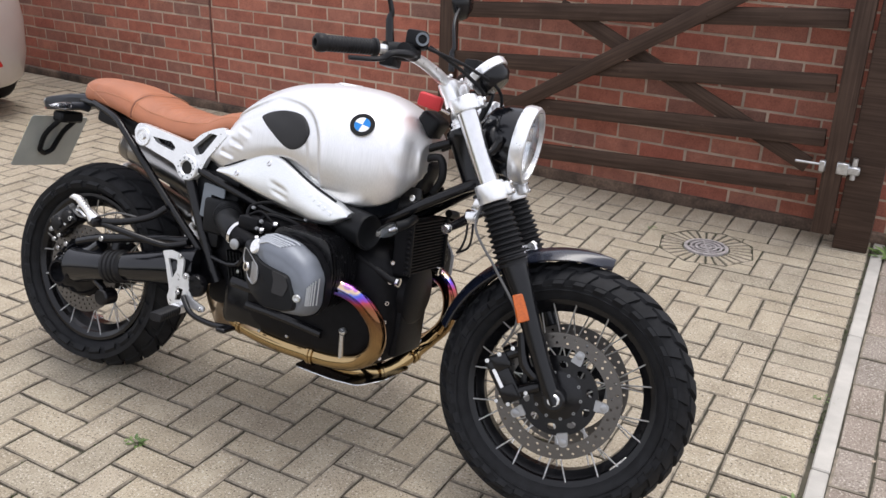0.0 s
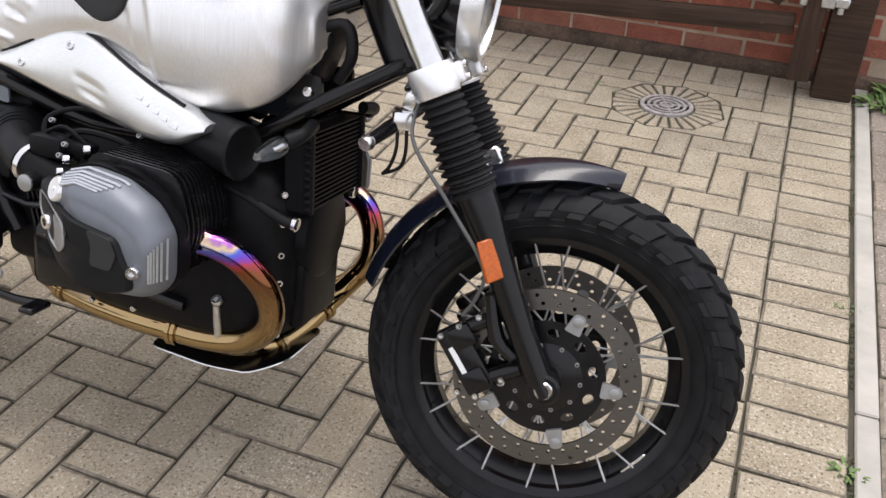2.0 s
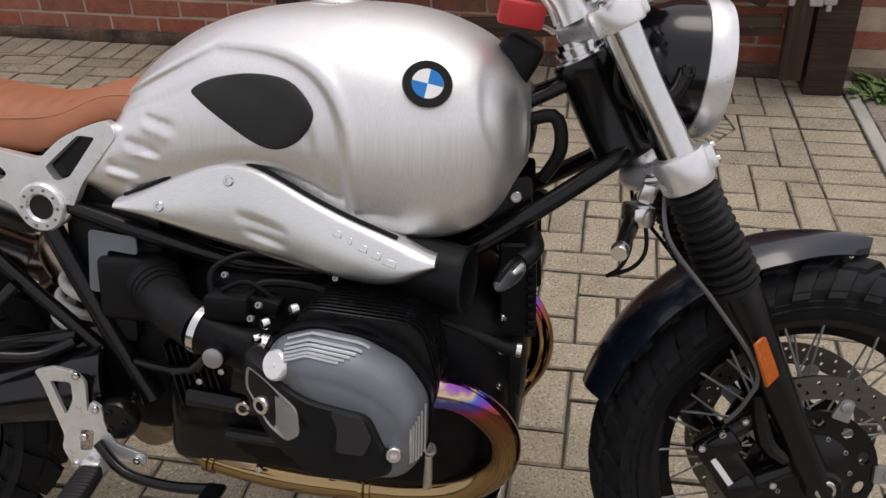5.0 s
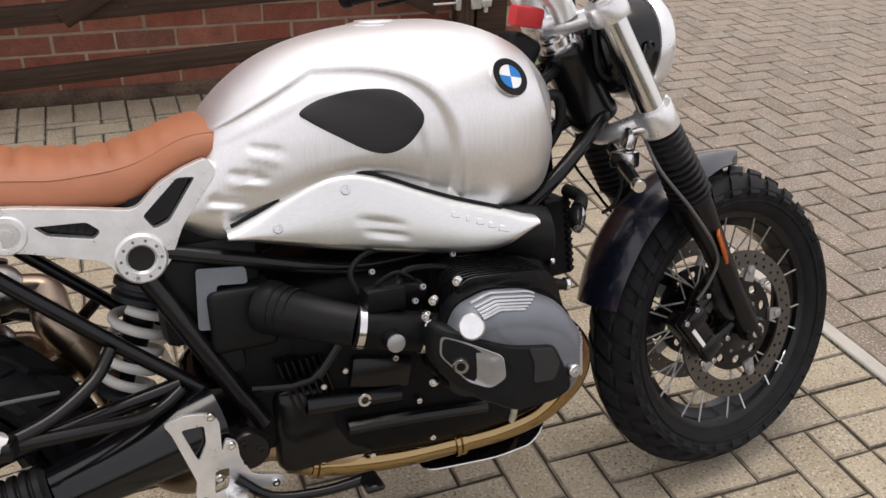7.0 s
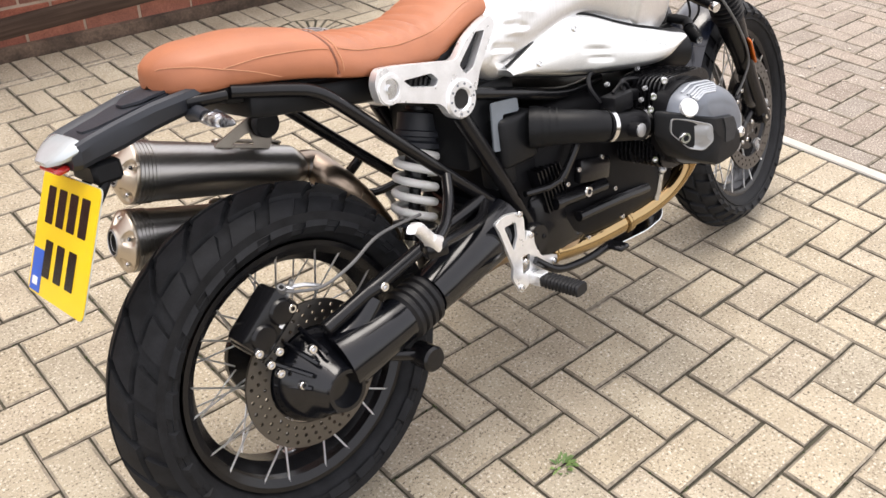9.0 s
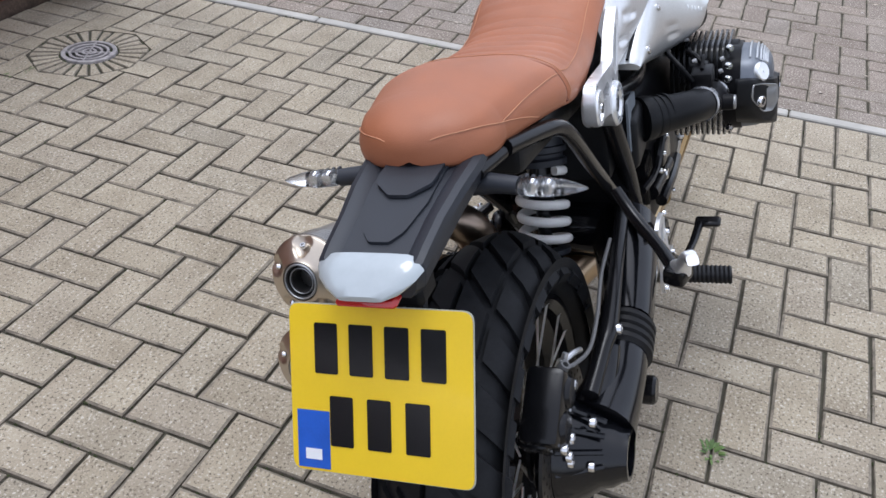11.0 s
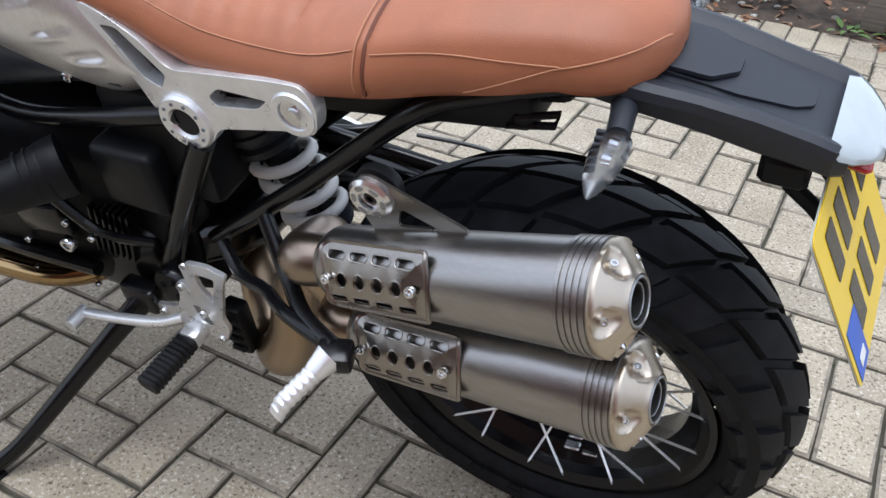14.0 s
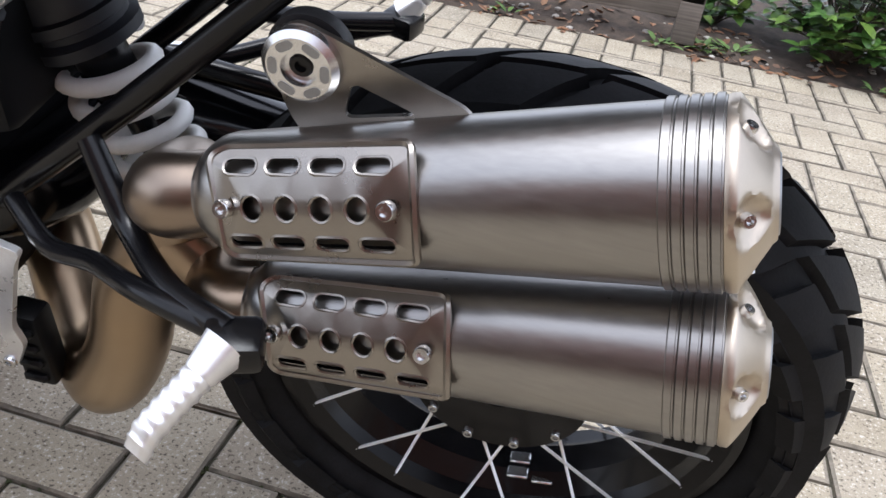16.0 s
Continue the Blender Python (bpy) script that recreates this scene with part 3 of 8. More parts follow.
# flat near-black disc under the grate stands in for the shaded depth
part("sump", lathe(B(), [(0, -0.0065), (0.084, -0.0065), (0.084, -0.0082), (0, -0.0082)], DC, (0, 0, 1), 32), DARK_HOLE, drain)

# ---------------------------------------------------------------- the motorcycle
# Built upright: x forwards from the rear axle, y to the bike's left, z up. It stands leaning on its side stand.
BIKE = Matrix.Translation((-0.001, -0.0652, 0.0303)) @ Matrix.Rotation(radians(2.24), 4, "Z") @ Matrix.Rotation(radians(1.015), 4, "Y") @ Matrix.Rotation(radians(-13.85), 4, "X") @ Matrix.Scale(1.0083, 4)
bike = new("motorcycle")
bike.empty_display_size = 0.1
tagged(bike, "roadster motorcycle, brushed aluminium tank, tan seat, leaning on its stand", "motorcycle")
bike.matrix_basis = BIKE
AXLE_F = Vector((1.507, 0, 0.316))
AXLE_R = Vector((0.002, 0, 0.294))
RAKE = radians(28.3)
HEAD_DIR = Vector((-math.sin(RAKE), 0, math.cos(RAKE)))      # up along the steering head
HEAD_AT = AXLE_F - 0.047 * Vector((math.cos(RAKE), 0, math.sin(RAKE)))
STEER = Matrix.Translation(HEAD_AT) @ Matrix.Rotation(radians(7.5), 4, HEAD_DIR) @ Matrix.Translation(-HEAD_AT)
FORK_Y = 0.1


def on_fork(s, y=0.0, fwd=0.0):
    """A point s metres up the fork from the axle."""
    return AXLE_F + HEAD_DIR * s + Vector((math.cos(RAKE), 0, math.sin(RAKE))) * fwd + Vector((0, y, 0))


# ---- wheels
def tyre_ring(radius, half, crown, tread):
    """Half sections of a tyre: bead, sidewall, shoulder and crown, as (radius, offset)."""
    bead = radius - 0.090
    return [(bead, half * 0.62), (bead + 0.006, half * 0.80), (bead + 0.03, half * 0.97), (bead + 0.052, half), (radius - crown * 1.15 - tread, half * 0.97),
            (radius - crown * 0.55 - tread, half * 0.78), (radius - crown * 0.2 - tread, half * 0.5), (radius - tread, half * 0.18)]


def build_tyre(parent, centre, radius, half, crown, rows, slant, tread=0.007, wide=0.80):
    right = tyre_ring(radius, half, crown, tread)
    prof = [(r, -o) for r, o in right] + [(r, o) for r, o in right[::-1]]
    inner = [(radius - 0.094, half * 0.55), (radius - 0.094, -half * 0.55)]
    bm = lathe(B(), prof + inner, centre, (0, 1, 0), 72, closed=True)
    tyre = part("tyre", bm, RUBBER, parent, "black block-tread rubber tyre", angle=60)
    # fine ribs on the sidewall
    for s in (-1, 1):
        for off in (0.024, 0.034):
            rr = radius - 0.090 + off
            part("sidewall_rib", lathe(B(), [(rr, s * half * 0.955), (rr + 0.002, s * (half * 0.985 + 0.001)), (rr + 0.004, s * half * 0.965)], centre, (0, 1, 0), 72), RUBBER, tyre)

    def surf(o, a, lift):
        """A place on the tread: o across (-1 to 1), a round the wheel, lift above the carcass."""
        x = abs(o)
        drop = crown * (0.12 * (x / 0.3) ** 2 if x < 0.3 else 0.12 + 1.03 * ((x - 0.3) / 0.7) ** 1.7)
        r = radius - tread - drop + lift * (1 - 0.35 * x)
        y = o * half * (1.0 if x < 0.85 else 1.0) + (0.6 * lift * o * (x > 0.7))
        return Vector(centre) + Vector((r * math.sin(a), y, r * math.cos(a)))

    bm = B()
    step = 2 * math.pi / rows

    def block(o0, o1, a0, a1, skew, na=3, no=3, taper=0.12):
        g = {}
        for lift, tag, sh in ((-0.004, 0, 0.0), (tread, 1, taper)):
            for i in range(na + 1):
                for j in range(no + 1):
                    u, v = i / na, j / no
                    uu = sh + (1 - 2 * sh) * u
                    vv = sh + (1 - 2 * sh) * v
                    o = o0 + (o1 - o0) * vv
                    a = a0 + (a1 - a0) * uu + skew * (vv - 0.5)
                    g[tag, i, j] = bm.verts.new(surf(o, a, lift))
        for i in range(na):
            for j in range(no):
                bm.faces.new((g[1, i, j], g[1, i + 1, j], g[1, i + 1, j + 1], g[1, i, j + 1]))
        for i in range(na):
            for j in (0, no):
                bm.faces.new((g[0, i, j], g[0, i + 1, j], g[1, i + 1, j], g[1, i, j]))
        for j in range(no):
            for i in (0, na):
                bm.faces.new((g[0, i, j], g[0, i, j + 1], g[1, i, j + 1], g[1, i, j]))

    for i in range(rows):
        a = i * step
        for s in (-1, 1):
            off = 0.0 if s > 0 else step * 0.5
            block(s * 0.025, s * 0.50, a + off, a + off + step * wide, s * slant * step, taper=0.05)
            block(s * 0.55, s * 1.0, a + off + step * 0.42, a + off + step * (0.42 + wide - 0.18), s * slant * step * 0.9, taper=0.045)
    tagged(part("tread", bm, RUBBER, tyre, "chunky slanted tread blocks", angle=30), "chunky slanted tread blocks", "", "", "stuff")
    return tyre


def build_rim(parent, centre, radius, half):
    bead = radius
    prof = [(bead + 0.012, -half), (bead + 0.012, -half + 0.004), (bead + 0.001, -half + 0.010), (bead - 0.004, -half * 0.55), (bead - 0.022, -half * 0.3), (bead - 0.022, half * 0.3),
            (bead - 0.004, half * 0.55), (bead + 0.001, half - 0.010), (bead + 0.012, half - 0.004), (bead + 0.012, half), (bead + 0.003, half), (bead - 0.010, half * 0.86), (bead - 0.012, half * 0.6),
            (bead - 0.030, half * 0.28), (bead - 0.030, -half * 0.28), (bead - 0.012, -half * 0.6), (bead - 0.010, -half * 0.86), (bead + 0.003, -half)]
    return part("rim", lathe(B(), prof, centre, (0, 1, 0), 72, closed=True), BLACK_METAL, parent, "satin black wire-spoked rim", angle=30)


def build_spokes(parent, centre, rim_r, rim_y, hub_r, hub_y, count, turn):
    """Crossed steel spokes from the rim's edges to the hub's flanges."""
    bm = B()
    c = Vector(centre)
    a0 = Vector((rim_r, 0, 0))
    made = None
    for i in range(count):
        s = 1 if i % 2 else -1
        lean = turn if (i // 2) % 2 else -turn
        a = 2 * math.pi * (i + 0.35 * ((i // 2) % 2)) / count
        h = a + lean
        p = c + Vector((rim_r * math.sin(a), s * rim_y, rim_r * math.cos(a)))
        q = c + Vector((hub_r * math.sin(h), s * hub_y, hub_r * math.cos(h)))
        d = q - p
        if made is None:
            bm = tube(B(), [(0, 0, -0.012), (0, 0, -0.002), (0, 0, 0.012), (0, 0, 0.014), (0, 0, 1.0)], [0.0034, 0.0034, 0.0030, 0.0018, 0.0018], 6)
            made = bm
            ob = part("spoke", bm, SPOKE_STEEL, parent, "thin steel spoke")
            first = ob
        else:
            ob = first.copy()
            scene.collection.objects.link(ob)
        rot = d.to_track_quat("Z", "Y").to_matrix().to_4x4()
        ob.matrix_basis = Matrix.Translation(p) @ rot @ Matrix.Diagonal((1, 1, d.length, 1))


def build_disc(parent, centre, y, r_out, r_in, thick, rows, per_row, label):
    holes = []
    for k in range(rows):
        rr = r_in + (r_out - r_in) * (k + 0.75) / (rows + 0.5)
        for i in range(per_row):
            a = 2 * math.pi * (i + 0.33 * k) / per_row
            holes.append(circle2(rr * math.cos(a), rr * math.sin(a), 0.0037, 6))
    out = []
    n = 96
    for i in range(n):
        a = 2 * math.pi * i / n
        out.append((r_out * math.cos(a), r_out * math.sin(a)))
    inner = [(r_in * math.cos(2 * math.pi * i / 64), r_in * math.sin(2 * math.pi * i / 64)) for i in range(64)]
    c = Vector(centre)
    bm = plate(B(), out, [inner, *holes], thick, lambda u, v, w: c + Vector((u, y + w - thick / 2, v)))
    return part("brake_disc", bm, DISC, parent, label, angle=25)


def front_wheel():
    w = part("front_wheel", lathe(B(), [(0.012, -0.075), (0.030, -0.072), (0.032, -0.040), (0.062, -0.036), (0.062, -0.028), (0.030, -0.022), (0.026, 0.022), (0.062, 0.028), (0.062, 0.036), (0.032, 0.040), (0.030, 0.072), (0.012, 0.075)],
                                  AXLE_F, (0, 1, 0), 40, closed=True), BLACK_METAL, bike, "black hub of the spoked front wheel", m=None)
    w.matrix_basis = STEER
    build_tyre(w, AXLE_F, 0.317, 0.061, 0.040, 34, 0.55, 0.0110, 0.72)
    build_rim(w, AXLE_F, 0.226, 0.042)
    build_spokes(w, AXLE_F, 0.224, 0.036, 0.058, 0.033, 40, 0.42)
    for s in (-1, 1):
        build_disc(w, AXLE_F, s * 0.066, 0.153, 0.118, 0.005, 2, 32, "perforated steel brake disc")
        bm = B()
        arms = 5
        lathe(bm, [(0.028, s * 0.056), (0.062, s * 0.057), (0.062, s * 0.062), (0.045, s * 0.068), (0.028, s * 0.070)], AXLE_F, (0, 1, 0), 40, closed=True)
        holes = []
        for i in range(10):
            a = 2 * math.pi * (i + 0.5) / 10
            holes.append([(0.077 * math.cos(a) + 0.0085 * math.cos(q) * math.cos(a) - 0.011 * math.sin(q) * math.sin(a), 0.077 * math.sin(a) + 0.0085 * math.cos(q) * math.sin(a) + 0.011 * math.sin(q) * math.cos(a)) for q in [2 * math.pi * j / 12 for j in range(12)]])
        plate(bm, circle2(0, 0, 0.097, 48), holes, 0.005, lambda u, v, d, s=s: AXLE_F + Vector((u, s * (0.058 + d), v)))
        pieces("disc_carrier", bm, BLACK_METAL, w, "black disc carrier")
        bm = B()
        for i in range(10):
            a = 2 * math.pi * i / 10
            bolt(bm, AXLE_F + Vector((0.056 * math.cos(a), s * 0.062, 0.056 * math.sin(a))), (0, s, 0), 0.004, 0.004)
        pieces("carrier_bolt", bm, GUARD_INSET, w, "small grey carrier bolt")
        for i in range(arms):
            a = 2 * math.pi * i / arms
            ca, sa = math.cos(a), math.sin(a)
            tab = rounded2([(0.090, -0.014), (0.120, -0.010), (0.124, -0.005), (0.124, 0.005), (0.120, 0.010), (0.090, 0.014)], 0.004, 3)
            bm = plate(B(), tab, [], 0.006, lambda u, v, d, s=s, ca=ca, sa=sa: AXLE_F + Vector((u * ca - v * sa, s * (0.063 + d), u * sa + v * ca)))
            part("disc_tab", bm, GUARD_INSET, w, "pale alloy tab holding the disc")
        bm = B()
        for i in range(arms):
            a = 2 * math.pi * i / arms
            p = AXLE_F + Vector((0.112 * math.cos(a), s * 0.0685, 0.112 * math.sin(a)))
            lathe(bm, [(0, 0), (0.0085, 0), (0.0085, s * 0.003), (0.006, s * 0.004), (0, s * 0.0035)], p, (0, 1, 0), 14)
        pieces("disc_button", bm, GUARD_INSET, w, "pale alloy disc rivet")
    bm = box(B(), AXLE_F + Vector((0.17, -0.034, -0.135)), (0.012, 0.003, 0.052), Matrix.Rotation(radians(38), 4, "Y"), 0.0012)
    part("wheel_weight", bm, ALU, w, "silver stick-on balance weight")
    return w


def rear_wheel():
    w = part("rear_wheel", lathe(B(), [(0.012, -0.07), (0.055, -0.068), (0.058, -0.05), (0.036, -0.030), (0.034, 0.030), (0.070, 0.044), (0.086, 0.048), (0.086, 0.060), (0.055, 0.066), (0.03, 0.070), (0.012, 0.07)],
                                 AXLE_R, (0, 1, 0), 48, closed=True), BLACK_METAL, bike, "black hub of the spoked rear wheel")
    build_tyre(w, AXLE_R, 0.320, 0.086, 0.052, 24, 0.6, 0.0125, 0.86)
    build_rim(w, AXLE_R, 0.2155, 0.063)
    build_spokes(w, AXLE_R, 0.2135, 0.056, 0.074, 0.046, 40, 0.40)
    build_disc(w, AXLE_R, -0.092, 0.133, 0.088, 0.005, 3, 34, "perforated steel rear brake disc")
    bm = B()
    for i in range(10):
        a = 2 * math.pi * i / 10
        bolt(bm, AXLE_R + Vector((0.076 * math.cos(a), 0.060, 0.076 * math.sin(a))), (0, 1, 0), 0.0055, 0.006)
    pieces("hub_bolt", bm, STEEL, w, "bright hub screws")
    for dz in (-0.0075, 0.0075):
        bm = B()
        for k in (-1, 1):
            box(bm, AXLE_R + Vector((-0.049 + k * 0.014, 0.012 + dz * 1.3, -0.182)), (0.024, 0.015, 0.005), Matrix.Rotation(radians(11), 4, "Y"), 0.0015)
        part("wheel_weight", bm, ALU, w, "silver stick-on balance weight")
    return w


front_wheel()
rear_wheel()

# ---- fork, mudguard and front brake
for s in (-1, 1):
    y = s * FORK_Y
    bm = B()
    tube(bm, [on_fork(0.36, y), on_fork(0.30, y), on_fork(0.22, y, 0.0), on_fork(0.10, y, -0.004), on_fork(0.03, y, -0.004), on_fork(-0.012, y, -0.002)], [0.034, 0.033, 0.026, 0.022, 0.022, 0.022], 18)
    lathe(bm, [(0.014, -0.016), (0.024, -0.016), (0.027, -0.010), (0.027, 0.014), (0.022, 0.018), (0.014, 0.018)], on_fork(0, y), (0, s, 0), 24)
    tube(bm, [on_fork(0.17, y, -0.03), on_fork(0.10, y, -0.045), on_fork(0.06, y, -0.03)], [0.010, 0.014, 0.010], 8, 3)
    leg = part("fork_leg", bm, BLACK_METAL, bike, "satin black lower fork leg", STEER)
    bm = lathe(B(), [(0.006, 0.004), (0.0135, 0.006), (0.0155, 0.018), (0.0135, 0.0205), (0.0095, 0.0205), (0.009, 0.012), (0, 0.012)], on_fork(0, y), (0, s, 0), 20)
    part("axle_end", bm, STEEL, leg, "hollow bright axle end", STEER)
    # bellows
    prof = []
    nb = 11
    for i in range(nb):
        t = i / (nb - 1)
        h = 0.342 + 0.130 * t
        big = 0.0405 - 0.005 * t
        prof += [(0.032 - 0.003 * t, h - 0.004), (big, h), (big, h + 0.0035), (0.032 - 0.003 * t, h + 0.0075)]
    bm = lathe(B(), [(0.030, 0.328), (0.0355, 0.328), (0.0355, 0.336)] + prof + [(0.033, 0.484), (0.029, 0.486)], on_fork(0, y), HEAD_DIR, 28)
    part("fork_boot", bm, BOOT, bike, "ribbed black rubber fork boot", STEER, angle=50)
    bm = lathe(B(), [(0.0, 0.475), (0.0245, 0.475), (0.0245, 0.735), (0.0, 0.735)], on_fork(0, y), HEAD_DIR, 28)
    part("fork_tube", bm, STEEL, bike, "bright silver upper fork tube", STEER)
    # orange side reflector
    ref = box(B(), on_fork(0.228, s * (FORK_Y + 0.030), -0.003), (0.038, 0.006, 0.066), Matrix.Rotation(-RAKE * 0.75, 4, "Y") @ Matrix.Rotation(s * radians(-42), 4, "Z"), 0.002)
    part("side_reflector", ref, ORANGE, leg, "orange rectangular side reflector", STEER)
    # brake caliper behind the leg
    bm = B()
    rot = Matrix.Rotation(-RAKE - 0.15, 4, "Y")
    box(bm, on_fork(0.075, s * 0.088, -0.108), (0.052, 0.022, 0.122), rot, 0.008, 2)
    box(bm, on_fork(0.075, s * 0.062, -0.112), (0.038, 0.050, 0.090), rot, 0.006, 2)
    box(bm, on_fork(0.115, s * 0.094, -0.100), (0.044, 0.020, 0.040), rot, 0.008, 2)
    box(bm, on_fork(0.040, s * 0.094, -0.104), (0.044, 0.020, 0.040), rot, 0.008, 2)
    tube(bm, [on_fork(0.13, s * 0.085, -0.03), on_fork(0.125, s * 0.085, -0.085)], 0.013, 10)
    tube(bm, [on_fork(0.035, s * 0.085, -0.03), on_fork(0.035, s * 0.085, -0.085)], 0.013, 10)
    cal = part("brake_caliper", bm, BLACK_METAL, bike, "black four-piston brake caliper", STEER)
    bm = B()
    for h, f in ((0.135, -0.096), (0.015, -0.112), (0.128, -0.130), (0.030, -0.138), (0.14, -0.06), (0.03, -0.062)):
        bolt(bm, on_fork(h, s * 0.099, f), (0, s, 0), 0.006, 0.006)
    pieces("caliper_bolt", bm, STEEL, cal, "bright cap screws", STEER)
    bm = box(B(), on_fork(0.075, s * 0.1005, -0.118), (0.009, 0.002, 0.058), rot, 0.0008)
    part("maker_mark", bm, WHITE, cal, "plain pale bar in place of the maker's mark", STEER)
    # brake hose
    bm = tube(B(), [on_fork(0.50, s * 0.075, -0.02), on_fork(0.44, s * 0.125, -0.055), on_fork(0.33, s * 0.135, -0.035), on_fork(0.22, s * 0.128, -0.02), on_fork(0.175, s * 0.115, -0.05), on_fork(0.15, s * 0.10, -0.085)], 0.0032, 8, 6)
    part("brake_hose", bm, HOSE_GREY if s < 0 else BLACK_METAL, bike, "thin grey brake hose", STEER)

# mudguard: a shell that follows the wheel, drawn out to a point in front
bm = B()
outer, inner = [], []
for i in range(29):
    t = i / 28
    a = radians(79 + (163 - 79) * t)
    wid = 0.066 * min(1.0, 0.10 + 2.4 * t ** 0.8) * (1 - 0.12 * max(0, t - 0.8) / 0.2)
    R = 0.348 + 0.004 * math.sin(t * 3.1)
    ro, ri = [], []
    for j in range(11):
        u = -1 + 2 * j / 10
        drop = 0.026 * abs(u) ** 2.4
        for ring, d in ((ro, 0.0), (ri, 0.0035)):
            r = R - drop - d
            ring.append(AXLE_F + Vector((r * math.cos(a), u * (wid - d * 0.7), r * math.sin(a))))
    outer.append(ro + ri[::-1])
loft(bm, outer)
mud = part("front_mudguard", bm, FENDER, bike, "short black front mudguard, reflected sky blue mixed into its colour", STEER, angle=50)
bm = B()
for s in (-1, 1):
    box(bm, on_fork(0.352, s * 0.068, 0.012), (0.034, 0.012, 0.040), Matrix.Rotation(-RAKE, 4, "Y"), 0.004)
    bolt(bm, on_fork(0.362, s * 0.076, 0.024), (0, s, 0), 0.006, 0.005)
pieces("mudguard_bracket", bm, ALU, mud, "small silver mudguard bracket", STEER)

# triple clamps
bm = B()
for s in (-1, 1):
    lathe(bm, [(0.0248, 0.484), (0.034, 0.484), (0.036, 0.488), (0.036, 0.524), (0.034, 0.530), (0.0248, 0.530)], on_fork(0, s * FORK_Y), HEAD_DIR, 28)
    box(bm, on_fork(0.507, s * 0.082, 0.036), (0.022, 0.040, 0.034), Matrix.Rotation(-RAKE, 4, "Y"), 0.006, 2)
    tube(bm, [on_fork(0.504, s * 0.075, -0.01), on_fork(0.504, s * 0.03, -0.045), on_fork(0.504, 0, -0.05)], [0.021, 0.018, 0.022], 12, 3)
low = part("lower_clamp", bm, CAST, bike, "silver cast lower fork clamp", STEER)
bm = B()
for s in (-1, 1):
    for h in (0.497, 0.517):
        bolt(bm, on_fork(h, s * 0.084, 0.046), Vector((math.cos(RAKE), 0, math.sin(RAKE))), 0.0062, 0.006)
pieces("clamp_bolt", bm, STEEL, low, "bright clamp screws", STEER)
bm = B()
for s in (-1, 1):
    lathe(bm, [(0.0248, 0.708), (0.034, 0.708), (0.0355, 0.712), (0.0355, 0.736), (0.033, 0.742), (0.0, 0.742)], on_fork(0, s * FORK_Y), HEAD_DIR, 28)
    tube(bm, [on_fork(0.724, s * 0.085, -0.01), on_fork(0.724, s * 0.035, -0.035), on_fork(0.724, 0, -0.045)], [0.019, 0.017, 0.024], 12, 3)
    box(bm, on_fork(0.722, s * 0.082, 0.034), (0.020, 0.034, 0.026), Matrix.Rotation(-RAKE, 4, "Y"), 0.005, 2)
    lathe(bm, [(0.022, 0.738), (0.020, 0.765), (0.024, 0.782), (0.024, 0.800), (0, 0.800)], on_fork(0, s * 0.045, -0.04), HEAD_DIR, 20)
top = part("upper_clamp", bm, CAST, bike, "silver cast upper fork clamp with bar risers", STEER)
bm = B()
for s in (-1, 1):
    bolt(bm, on_fork(0.724, s * 0.084, 0.044), Vector((math.cos(RAKE), 0, math.sin(RAKE))), 0.0075, 0.007)
    lathe(bm, [(0, 0), (0.016, 0), (0.016, 0.005), (0.009, 0.007), (0, 0.007)], on_fork(0.741, s * FORK_Y), HEAD_DIR, 20)
    for k in (-1, 1):
        bolt(bm, on_fork(0.812, s * 0.045, -0.04 + k * 0.014), HEAD_DIR, 0.005, 0.006)
part("clamp_screw", bm, STEEL, top, "bright fork caps and screws", STEER)

# headlamp
LAMP = on_fork(0.580, 0.0, 0.068) + Vector((0.0, 0, 0.03))
ldir = Vector((math.cos(radians(4)), 0, -math.sin(radians(4))))
bm = lathe(B(), [(0, -0.105), (0.045, -0.100), (0.072, -0.078), (0.086, -0.040), (0.090, 0.0), (0.086, 0.004), (0.08, -0.01), (0, -0.06)], LAMP, ldir, 44)
hl = part("headlamp", bm, BLACK_GLOSS, bike, "round black headlamp with silver rim", STEER)
bm = lathe(B(), [(0.087, -0.004), (0.0935, -0.003), (0.0965, 0.004), (0.0965, 0.024), (0.092, 0.031), (0.084, 0.031), (0.082, 0.022), (0.083, -0.002)], LAMP, ldir, 56, closed=True)
part("headlamp_rim", bm, CAST, hl, "wide satin silver headlamp rim", STEER)
bm = lathe(B(), [(0.083, 0.010), (0.075, -0.018), (0.055, -0.042), (0.025, -0.056), (0, -0.058)], LAMP, ldir, 40)
part("headlamp_bowl", bm, REFLECTOR, hl, "mirrored bowl", STEER)
bm = lathe(B(), [(0, -0.012), (0.020, -0.012), (0.022, -0.030), (0.022, -0.05), (0, -0.05)], LAMP, ldir, 20)
part("bulb_shield", bm, CAST, hl, "", STEER)
bm = lathe(B(), [(0, 0.034), (0.04, 0.031), (0.083, 0.022), (0.083, 0.019), (0.04, 0.027), (0, 0.030)], LAMP, ldir, 40)
g = part("headlamp_glass", bm, LENS, hl, "clear domed headlamp glass", STEER)
g.visible_shadow = False
bm = B()
for s in (-1, 1):
    tube(bm, [LAMP + Vector((-0.03, s * 0.088, 0.0)), on_fork(0.60, s * 0.088, 0.03), on_fork(0.60, s * 0.085, 0.0)], [0.012, 0.011, 0.012], 10, 3)
    bolt(bm, LAMP + Vector((-0.03, s * 0.092, 0)), (0, s, 0), 0.009, 0.008)
pieces("headlamp_bracket", bm, BLACK_METAL, hl, "", STEER)

